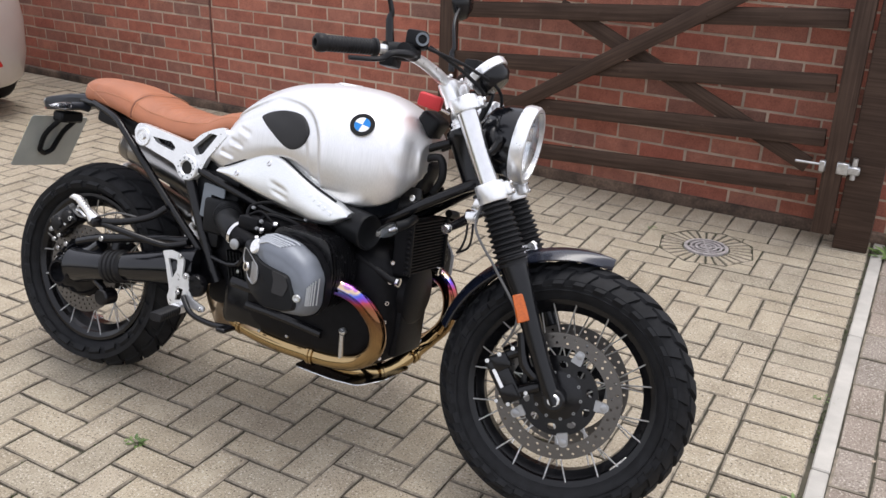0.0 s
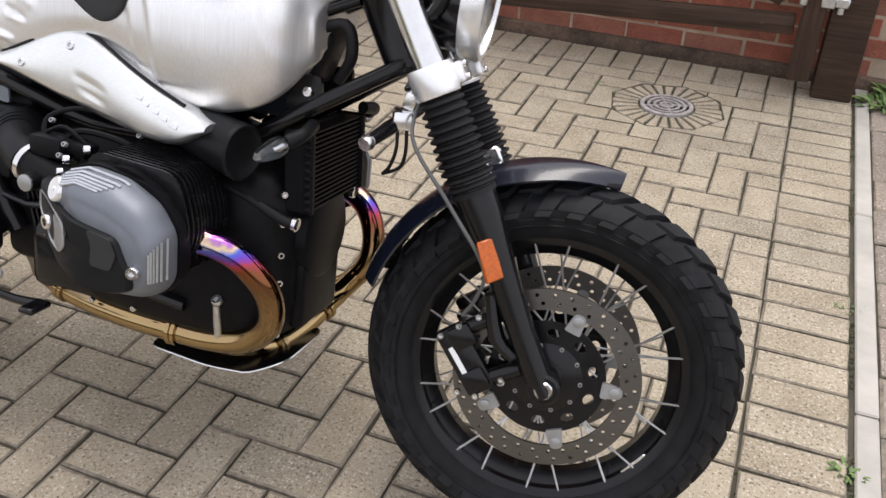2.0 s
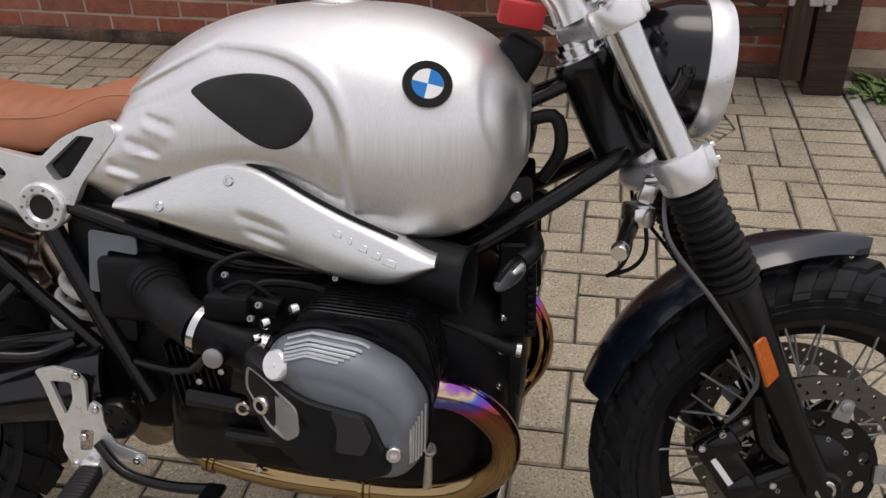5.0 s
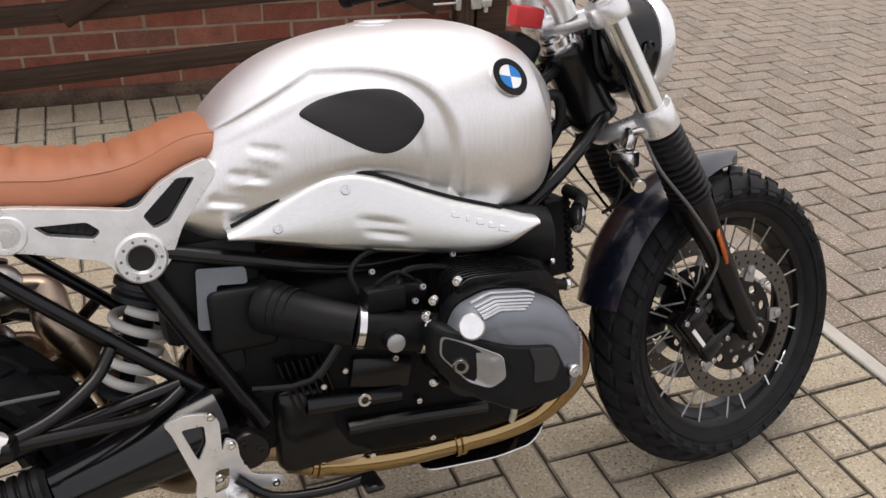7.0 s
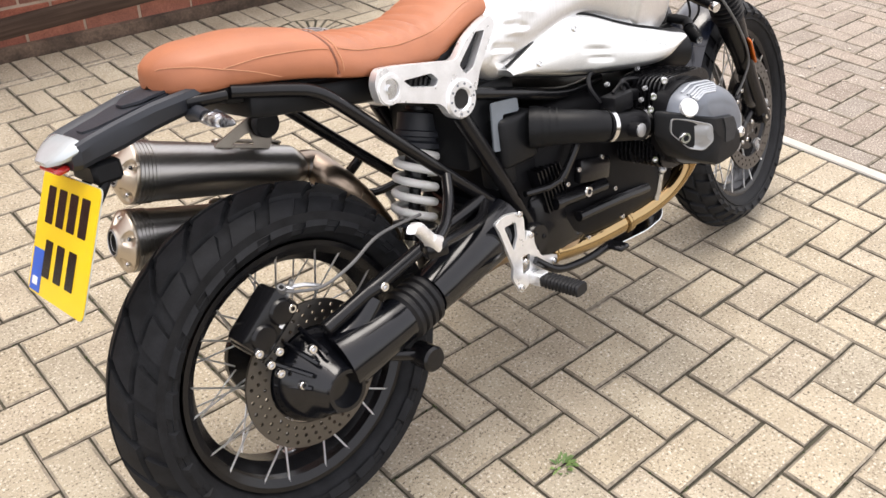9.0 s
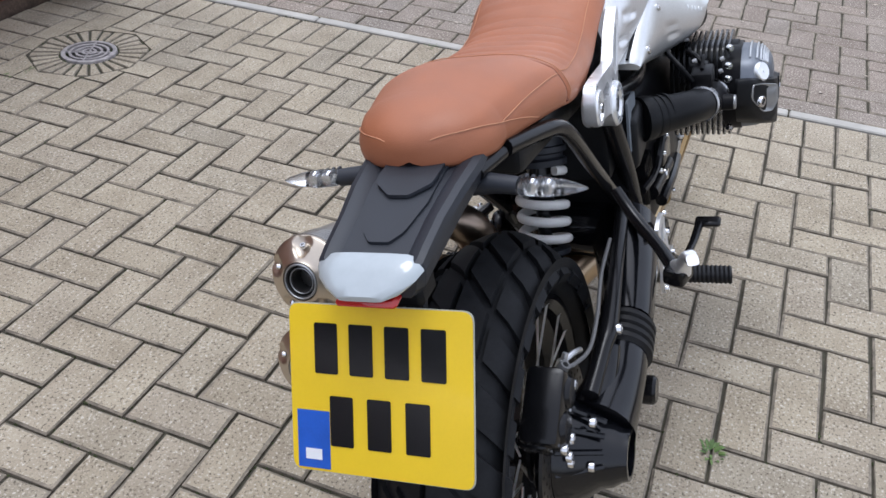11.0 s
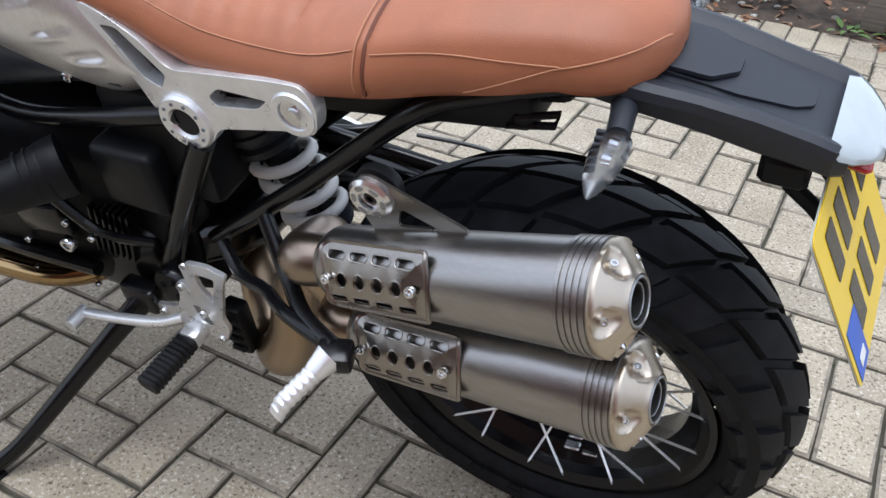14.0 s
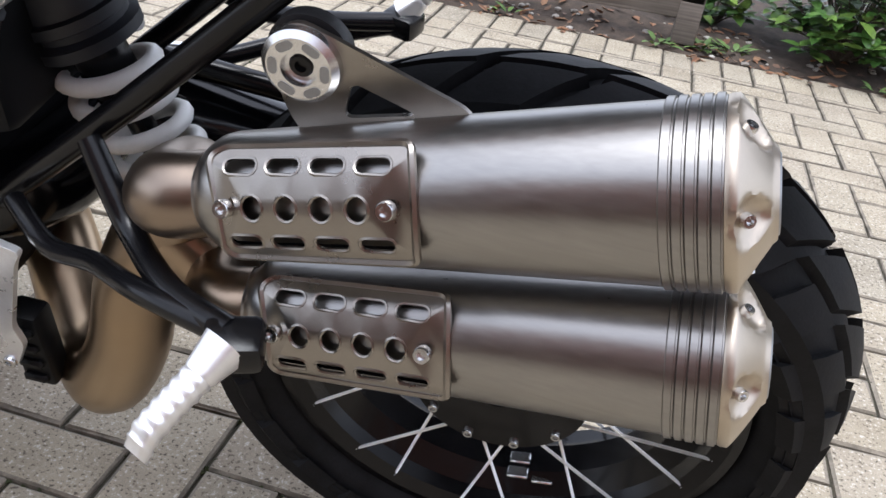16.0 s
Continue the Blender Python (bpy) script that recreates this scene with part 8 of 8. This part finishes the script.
shrub(-0.80, -2.74, 0.29, 0.55, 130, 0.080, "glossy green laurel shrub at the edge of the bed")
shrub(-1.32, -2.86, 0.30, 0.60, 70, 0.085, "glossy green laurel shrub deep in the bed")
shrub(-0.34, -3.04, 0.28, 0.50, 50, 0.08, "low green laurel shrub behind the rail")
shrub(0.55, -3.19, 0.36, 0.55, 40, 0.08, "green shrub behind the timber rail")
shrub(1.45, -3.09, 0.36, 0.50, 46, 0.075, "dense dark green shrub behind the timber rail")
shrub(2.25, -2.90, 0.32, 0.42, 46, 0.07, "dense dark green shrub at the end of the edging")
shrub(-2.2, -3.24, 0.4, 0.6, 40, 0.085, "green laurel shrub farther along the bed")

# low timber trip rail on stout posts
rail = new("timber_rail")
tagged(rail, "low weathered grey timber rail along the bed", "rail")
bm = box(B(), (0, 0, 0), (2.40, 0.055, 0.15), None, 0.006, 2)
ob = part("beam", bm, GREY_WOOD, rail)
ob.matrix_basis = pose(1.00, -2.580, 0.139, 0, 2.0, 0)
for x in (-0.222,):
    bm = box(B(), (0, 0, 0), (0.19, 0.085, 0.085), None, 0.006, 2)
    bm.transform(Matrix.Rotation(radians(90), 4, "Y"))
    box(bm, (0, 0, 0.10), (0.085, 0.085, 0.10), None, 0.006, 2)
    ob = part("post", bm, GREY_WOOD, rail)
    ob.matrix_basis = pose(x, -2.590, 0.11)
bm = lathe(B(), [(0, -0.02), (0.118, -0.02), (0.120, 0.0), (0.116, 0.15), (0.108, 0.19), (0.09, 0.205), (0, 0.21)], (2.255, -2.44, 0), (0, 0, 1), 12)
part("end_post", bm, GATE_WOOD, rail, "dark stout round end post", angle=25)

# fallen leaves, pebbles and small weeds on the soil
dry, peb, weed = B(), B(), B()
for k in range(520):
    x = rng.uniform(-2.6, 2.0)
    y = BED_Y + 0.04 - 0.5 * rng.random() ** 1.6
    z = max(bed_height(x, y), 0.0) + 0.004
    a = rng.uniform(0, 2 * math.pi)
    leaf_mesh(dry, Vector((x, y, z)), Vector((math.cos(a), math.sin(a), rng.uniform(-0.05, 0.25))), Vector((rng.uniform(-0.4, 0.4), rng.uniform(-0.4, 0.4), 1)), rng.uniform(0.025, 0.07), rng.uniform(0.006, 0.017), rng.uniform(-0.4, 0.6), rng.uniform(-0.4, 0.5), 3)
for k in range(170):
    x = rng.uniform(-2.4, 1.9)
    y = BED_Y - 0.01 - 0.35 * rng.random()
    r = rng.uniform(0.006, 0.017)
    t = bmesh.ops.create_icosphere(peb, subdivisions=1, radius=r)
    for v in t["verts"]:
        v.co = Vector((v.co.x * rng.uniform(0.8, 1.3), v.co.y * rng.uniform(0.7, 1.2), v.co.z * 0.6)) + Vector((x, y, max(0, bed_height(x, y)) + r * 0.3))
for cx, cy, n in ((-0.30, -2.57, 26), (-0.14, -2.52, 12), (-0.90, -2.47, 8), (-0.42, -2.62, 16), (0.42, -2.50, 6)):
    for k in range(n):
        a = rng.uniform(0, 2 * math.pi)
        q = rng.uniform(0, 0.06)
        leaf_mesh(weed, Vector((cx + q * math.cos(a), cy + q * math.sin(a), 0.012)), Vector((math.cos(a), math.sin(a), rng.uniform(0.3, 1.2))), Vector((0.1, 0, 1)), rng.uniform(0.03, 0.06), rng.uniform(0.008, 0.014), 0.2, 0.4)
tagged(part("fallen_leaves", dry, DRY_LEAF, None, angle=30), "brown fallen leaves scattered on the soil", "leaves", "", "stuff")
tagged(part("pebbles", peb, PEBBLE, None), "small pale pebbles on the soil", "pebbles", "", "stuff")
tagged(part("weeds", weed, GRASS, None, angle=30), "small green weeds at the bed's edge", "weeds", "", "stuff")


# ---- weeds and moss in the paving joints
def tuft(x, y, n, spread, tall, label):
    bm = B()
    for k in range(n):
        a = rng.uniform(0, 2 * math.pi)
        q = spread * rng.random() ** 0.7
        leaf_mesh(bm, Vector((x + q * math.cos(a), y + 0.7 * q * math.sin(a), -0.003)), Vector((math.cos(a), math.sin(a), rng.uniform(0.3, 1.4))), Vector((0.1, 0, 1)), tall * rng.uniform(0.5, 1.1), tall * rng.uniform(0.14, 0.26), 0.2, 0.4, 3)
    return tagged(part("weed_tuft", bm, GRASS, None, angle=30), label, "weed", "weeds in the paving", "")


tuft(0.427, -0.319, 34, 0.026, 0.022, "small bright green weed in a paving joint")
tuft(2.075, 0.36, 30, 0.030, 0.022, "green weed at the foot of the edging")
tuft(2.072, 0.95, 22, 0.040, 0.016, "green weed along the edging")
tuft(1.20, 2.12, 26, 0.05, 0.016, "green weed near the drain")
tuft(2.20, 2.36, 60, 0.09, 0.075, "leafy green weed beside the gate post")
tuft(2.30, 2.44, 60, 0.10, 0.09, "leafy green weed beside the gate post")
bm = B()
for k in range(6500):
    if k < 900:
        a = rng.uniform(0, 2 * math.pi)
        q = rng.choice((0.105, 0.205)) + rng.gauss(0, 0.018)
        x, y = DC.x + q * math.cos(a) * 1.1, DC.y + q * math.sin(a)
    elif k < 1500:
        x, y = EDGE - 0.006 + rng.gauss(0, 0.006), rng.uniform(-1.5, 2.3)
        if math.sin(4.1 * y) + math.sin(9.7 * y) < 0.2:
            continue
    else:
        if rng.random() < 0.5:
            x, y = HXJ + UX * rng.randint(-22, 0) + rng.gauss(0, 0.0025), rng.uniform(-2.2, 2.3)
        else:
            x, y = rng.uniform(-0.8, 2.0), OYJ + UY * rng.randint(-28, 18) + rng.gauss(0, 0.0025)
        if math.sin(3.1 * x + 1) + math.sin(2.3 * y + 5.1 * x) + math.sin(7.3 * y) < 0.55 - 0.5 * (y > 0.6):
            continue
    r = rng.uniform(0.0015, 0.0045)
    t = [bm.verts.new((x + r * 1.4 * math.cos(2.1 * i + k), y + r * 1.4 * math.sin(2.1 * i + k), -0.006)) for i in range(3)]
    top = bm.verts.new((x, y, -0.004 + r * 0.9))
    for i in range(3):
        bm.faces.new((t[i], t[(i + 1) % 3], top))
tagged(part("moss", bm, MOSS, None), "thin dull green moss in the paving joints", "moss", "", "stuff")

bm = B()
for k in range(300):
    x, y = rng.uniform(2.2, 5.0), rng.uniform(-2.0, 3.2)
    a = rng.uniform(0, 2 * math.pi)
    leaf_mesh(bm, Vector((x, y, 0.0035)), Vector((math.cos(a), math.sin(a), rng.uniform(0.0, 0.15))), Vector((rng.uniform(-0.3, 0.3), 0, 1)), rng.uniform(0.010, 0.028), rng.uniform(0.004, 0.009), rng.uniform(0, 0.5), 0.0, 3)
tagged(part("fallen_petals", bm, PETAL, None, angle=30), "pale dry petals and leaf scraps strewn over the brownish paving", "petals", "", "stuff")

# ---- champagne car parked along the wall, its tail towards the gate
car = new("car")
tagged(car, "champagne silver hatchback parked alongside the brick wall", "car")
car.matrix_basis = pose(-4.89, 1.19, 0, 0, 0, -90)
rings = []
for z, hx, hy, f in ((0.20, 0.80, 1.96, 0.0), (0.24, 0.84, 2.00, 0.0), (0.40, 0.865, 2.03, 0), (0.60, 0.870, 2.04, 0), (0.80, 0.860, 2.02, 0), (0.92, 0.835, 1.96, 0), (0.96, 0.80, 1.90, 0)):
    out = rounded2([(-hx, -hy), (hx, -hy), (hx, hy), (-hx, hy)], 0.33, 9)
    rings.append([Vector((u, v, z)) for u, v in out])
part("body", loft(B(), rings), CAR_PAINT, car, "champagne silver painted body", angle=40)
rings = []
for z, hx, y0, y1 in ((0.955, 0.79, -1.0, 1.86), (1.15, 0.74, -0.72, 1.76), (1.36, 0.66, -0.35, 1.55), (1.44, 0.60, -0.15, 1.38)):
    out = rounded2([(-hx, y0), (hx, y0), (hx, y1), (-hx, y1)], 0.16, 6)
    rings.append([Vector((u, v, z)) for u, v in out])
part("cabin", loft(B(), rings), CAR_GLASS, car, "dark glazed cabin", angle=40)
bm = plate(B(), rounded2([(-0.60, -0.16), (0.60, -0.16), (0.60, 1.38), (-0.60, 1.38)], 0.15, 5), [], 0.02, lambda u, v, w: Vector((u, v, 1.436 + w)))
part("roof", bm, CAR_PAINT, car)
for s in (-1, 1):
    bm = plate(B(), rounded2([(0.62, -0.06), (0.80, -0.06), (0.80, 0.06), (0.62, 0.03)], 0.02, 3), [], 0.012, lambda u, v, w, s=s: Vector((s * (u + 0.0), 2.005 - max(0, u - 0.60) ** 2 * 2.6 + w, 0.74 + v)))
    part("tail_light", bm, RED_LENS, car, "red tail light")
    bm = plate(B(), rounded2([(0.50, -0.018), (0.79, -0.012), (0.79, 0.012), (0.50, 0.018)], 0.006, 2), [], 0.012, lambda u, v, w, s=s: Vector((s * u, 2.028 - max(0, u - 0.53) ** 2 * 1.9 + w, 0.36 + v)))
    part("reflector_strip", bm, RED_LENS, car, "red reflector strip in the bumper")
    for y in (1.40, -1.28):
        bm = lathe(B(), [(0.19, -0.10), (0.29, -0.10), (0.312, -0.085), (0.315, -0.05), (0.315, 0.05), (0.312, 0.085), (0.29, 0.10), (0.19, 0.10)], (s * 0.80, y, 0.315), (1, 0, 0), 36, closed=True)
        wh = part("wheel", bm, RUBBER, car, "black tyre")
        bm = lathe(B(), [(0, s * 0.075), (0.05, s * 0.075), (0.07, s * 0.06), (0.17, s * 0.075), (0.195, s * 0.09), (0.195, -s * 0.05), (0, -s * 0.05)], (s * 0.80, y, 0.315), (1, 0, 0), 30)
        part("rim", bm, ALU, wh, "alloy rim")

# ---------------------------------------------------------------- paving blocks and bricks, piece by piece
def block_mesh(name, lx, ly, seed, mat, depth=0.05, chamfer=0.0034):
    """A paving block with a worn chamfer; its top lies at z = 0."""
    rng = random.Random(seed)
    top, rim, foot = [], [], []
    hx, hy = lx / 2, ly / 2
    for sx, sy in ((-1, -1), (1, -1), (1, 1), (-1, 1)):
        j = lambda: rng.uniform(-0.0019, 0.0019)
        foot.append((sx * hx, sy * hy, -depth))
        rim.append((sx * hx + j(), sy * hy + j(), -chamfer * 0.9 + j()))
        c = chamfer * rng.uniform(0.7, 1.9)
        top.append((sx * (hx - c), sy * (hy - c), j() * 0.5))
    me = bpy.data.meshes.new(name)
    vs = foot + rim + top
    fs = [(8, 9, 10, 11)]
    for a in range(4):
        b = (a + 1) % 4
        fs += [(4 + a, 4 + b, 8 + b, 8 + a), (a, b, 4 + b, 4 + a)]
    me.from_pydata(vs, [], fs)
    me.materials.append(mat)
    me.materials.append(DIRTY_EDGE)
    me.polygons.foreach_set("material_index", [0] + [1] * (len(fs) - 1))
    return me


class Joined:
    """Gathers many loose pieces into one mesh."""

    def __init__(self):
        self.v, self.f, self.k = [], [], []

    def add(self, me, m):
        k = len(self.v)
        self.v += [tuple(m @ v.co) for v in me.vertices]
        self.f += [[k + i for i in p.vertices] for p in me.polygons]
        self.k += [p.material_index for p in me.polygons]

    def done(self, name, mat, parent, label):
        me = bpy.data.meshes.new(name)
        me.from_pydata(self.v, [], self.f)
        me.materials.append(mat)
        if max(self.k):
            me.materials.append(DIRTY_EDGE)
            me.polygons.foreach_set("material_index", self.k)
        ob = new(name, me)
        ob.parent = parent
        tagged(ob, label, "", "", "stuff")
        return ob


GAP = 0.0058
rng = random.Random(11)
variants = {}


def block_variant(key, lx, ly, mat):
    k = (key, mat.name, round(lx, 3), round(ly, 3))
    if k not in variants:
        variants[k] = block_mesh("paving_block", lx - GAP, ly - GAP, len(variants) * 7 + 3, mat)
    return variants[k]


def lay(field, joined, mat, cx, cy, lx, ly, near):
    me = block_variant(rng.randrange(7), lx, ly, mat)
    m = pose(cx + rng.uniform(-0.0014, 0.0014), cy + rng.uniform(-0.0014, 0.0014), rng.uniform(-0.0014, 0.0014), rng.uniform(-0.3, 0.3), rng.uniform(-0.3, 0.3), rng.uniform(-0.7, 0.7))
    if near:
        ob = new("paving_block", me)
        ob.parent = field
        ob.matrix_basis = m
    else:
        joined.add(me, m)


def herringbone(x0, x1, y0, y1, ox, oy, phase, flip):
    """Blocks of a right-angled herringbone that fall in a rectangle, cut where its edges cross them; y1 gives the upper edge at x."""
    i0, i1 = int(math.floor((x0 - ox) / UX)) - 3, int(math.ceil((x1 - ox) / UX)) + 3
    j0, j1 = int(math.floor((y0 - oy) / UY)) - 3, int(math.ceil((y1(x0) - oy) / UY)) + 3
    for i in range(i0, i1):
        for j in range(j0, j1):
            p = ((i + j if flip else i - j) + phase) % 4
            if p == 0:
                r = (i, i + 2, j, j + 1)
            elif p == 2:
                r = (i, i + 1, j, j + 2) if flip else (i, i + 1, j - 1, j + 1)
            else:
                continue
            if flip and p == 2:
                r = (i, i + 1, j, j + 2)
            a, b, c, d = ox + r[0] * UX, ox + r[1] * UX, oy + r[2] * UY, oy + r[3] * UY
            a, b, c, d = max(a, x0), min(b, x1), max(c, y0), min(d, y1((a + b) / 2))
            if b - a > 0.02 and d - c > 0.02:
                yield (a + b) / 2, (c + d) / 2, b - a, d - c


HX, OY = HXJ, OYJ
FAR_Y = -2.49
rest = Joined()
for k in range(-31, 22):
    cy = OYJ + (k + 0.5) * U
    if FAR_Y + 0.05 < cy < 2.50:
        lay(pavement, rest, PAVER, (HX + EDGE - 0.008) / 2, cy, EDGE - 0.008 - HX, U, -0.2 < cy < 2.4)
for k in range(-73, 0):
    cx = HX + (k + 0.5) * U
    lay(pavement, rest, PAVER, cx, wall_foot(cx) - 0.012 - U, U, 2 * U, -0.2 < cx)
    lay(pavement, rest, PAVER, cx, FAR_Y + U, U, 2 * U, False)
RING = 0.200


def clipped(poly, nx, ny, c):
    """The parts of a convex outline inside and outside the line nx x + ny y = c."""
    halves = ([], [])
    for k in range(len(poly)):
        (ax, ay), (bx, by) = poly[k], poly[(k + 1) % len(poly)]
        da, db = nx * ax + ny * ay - c, nx * bx + ny * by - c
        halves[da > 0].append((ax, ay))
        if (da > 0) != (db > 0):
            t = da / (da - db)
            for h in halves:
                h.append((ax + t * (bx - ax), ay + t * (by - ay)))
    return halves


def ring_cut(cx, cy, lx, ly):
    """Cuts a block where the drain's eight-sided surround crosses it; says whether it did."""
    hx, hy = (lx - GAP) / 2, (ly - GAP) / 2
    left = [(cx - DC.x + a * hx, cy - DC.y + b * hy) for a, b in ((-1, -1), (1, -1), (1, 1), (-1, 1))]
    kept = []
    for k in range(8):
        a = math.pi / 4 * k + 0.2
        left, out = clipped(left, math.cos(a), math.sin(a), RING)
        if len(out) > 2:
            kept.append(out)
        if len(left) < 3:
            return False
    for out in kept:
        n = len(out)
        vs = [(DC.x + x, DC.y + y, z) for z in (-0.03, 0.0) for x, y in out]
        me = bpy.data.meshes.new("cut_block")
        me.from_pydata(vs, [], [tuple(range(n, 2 * n))] + [(i, (i + 1) % n, n + (i + 1) % n, n + i) for i in range(n)])
        me.materials.append(PAVER)
        me.materials.append(DIRTY_EDGE)
        me.polygons.foreach_set("material_index", [0] + [1] * n)
        new("cut_block", me).parent = pavement
    return True


for cx, cy, lx, ly in herringbone(-5.5, HX, FAR_Y + 2 * U, lambda x: wall_foot(x) - 0.012 - 2 * U, HX, OY, 0, True):
    d = math.hypot(cx - DC.x, cy - DC.y)
    if d < 0.36 and ring_cut(cx, cy, lx, ly):
        continue
    near = -0.35 < cx < 1.55 and -0.75 < cy < 0.85
    lay(pavement, rest, PAVER, cx, cy, lx, ly, near)
# ring of cut wedges round the drain
wedges = 28
for k in range(wedges):
    a0, a1 = 2 * math.pi * k / wedges, 2 * math.pi * (k + 1) / wedges
    r0 = 0.103
    rim = [RING / max(math.cos(a - math.pi / 4 * k2 - 0.2) for k2 in range(8)) - 0.004 - 0.006 * (k % 3 == 1) for a in (a0, a1)]
    g0, g1 = 0.0034 / r0, 0.0042 / rim[0]
    cut = 0.0035
    quad = [(r0, a0 + g0), (rim[0], a0 + g1), (rim[1], a1 - g1), (r0, a1 - g0)]
    inner = [(r0 + cut, a0 + g0 * 1.8), (rim[0] - cut, a0 + g1 * 1.8), (rim[1] - cut, a1 - g1 * 1.8), (r0 + cut, a1 - g0 * 1.8)]
    at = lambda r, a, z: (DC.x + r * math.cos(a), DC.y + r * math.sin(a), z)
    vs = [at(r, a, -0.03) for r, a in quad] + [at(r, a, -0.0035) for r, a in quad] + [at(r, a, -0.0002) for r, a in inner]
    fs = [(8, 9, 10, 11)]
    for a in range(4):
        b = (a + 1) % 4
        fs += [(4 + a, 4 + b, 8 + b, 8 + a), (a, b, 4 + b, 4 + a)]
    me = bpy.data.meshes.new("cut_block")
    me.from_pydata(vs, [], fs)
    me.materials.append(PAVER)
    me.materials.append(DIRTY_EDGE)
    me.polygons.foreach_set("material_index", [0] + [1] * 8)
    ob = new("cut_block", me)
    ob.parent = pavement
rest.done("outer_blocks", PAVER, pavement, "buff paving blocks farther off")
rest = Joined()
for k in range(-20, 22):
    lay(drive, rest, PAVER_GREY, 2.140 + U / 2, OY + k * 2 * U, U, 2 * U, False)
for cx, cy, lx, ly in herringbone(2.140 + U, 9.0, -6.0, lambda x: 7.0, 2.140 + U, OY, 1, False):
    lay(drive, rest, PAVER_GREY, cx, cy, lx, ly, False)
rest.done("outer_blocks", PAVER_GREY, drive, "brownish paving blocks")

# bricks in stretcher bond; a cut brick closes each course where the two lengths of wall meet
BRICK_L, BRICK_H, MEET = 0.240, 0.081, -0.35


def brick_mesh(lx, seed):
    rng2 = random.Random(seed)
    bm = box(B(), (0, 0, 0), (lx, 0.1025, BRICK_H - 0.0105), None, 0.003)
    for v in bm.verts:
        v.co += Vector((rng2.uniform(-0.001, 0.001), rng2.uniform(-0.001, 0.001), rng2.uniform(-0.001, 0.001)))
    me = bpy.data.meshes.new("brick")
    bmesh.ops.recalc_face_normals(bm, faces=bm.faces[:])
    bm.to_mesh(me)
    bm.free()
    me.materials.append(BRICK)
    return me


full_bricks = [brick_mesh(BRICK_L - 0.011, s) for s in range(5)]
rest = Joined()
count = 0
for c in range(27):
    z = 0.0735 + c * BRICK_H
    half = 0.0 if c % 2 else 0.5
    first = 1.287 + (half - 14) * BRICK_L
    while first < MEET:
        first += BRICK_L
    last = -0.968 + (half + 14) * BRICK_L
    while last > MEET:
        last -= BRICK_L
    row = [(first + (k + 0.5) * BRICK_L, None) for k in range(14)] + [(last - (k + 0.5) * BRICK_L, None) for k in range(40)]
    if first - last > 0.05:
        row.append(((first + last) / 2, first - last))
    for x, cut in row:
        if not -10.2 < x < 2.19:
            continue
        m = pose(x + rng.uniform(-0.0015, 0.0015), WALL_Y + 0.05125 + rng.uniform(-0.0015, 0.0015), z + rng.uniform(-0.001, 0.001), 0, rng.uniform(-0.2, 0.2), rng.uniform(-0.3, 0.3))
        me = brick_mesh(cut - 0.011, c) if cut else full_bricks[rng.randrange(5)]
        if c < 14 and -2.3 < x < 2.2 and count < 300:
            ob = new("brick", me)
            ob.parent = wall
            ob.matrix_basis = m
            count += 1
        else:
            rest.add(me, m)
rest.done("outer_bricks", BRICK, wall, "red bricks farther off")
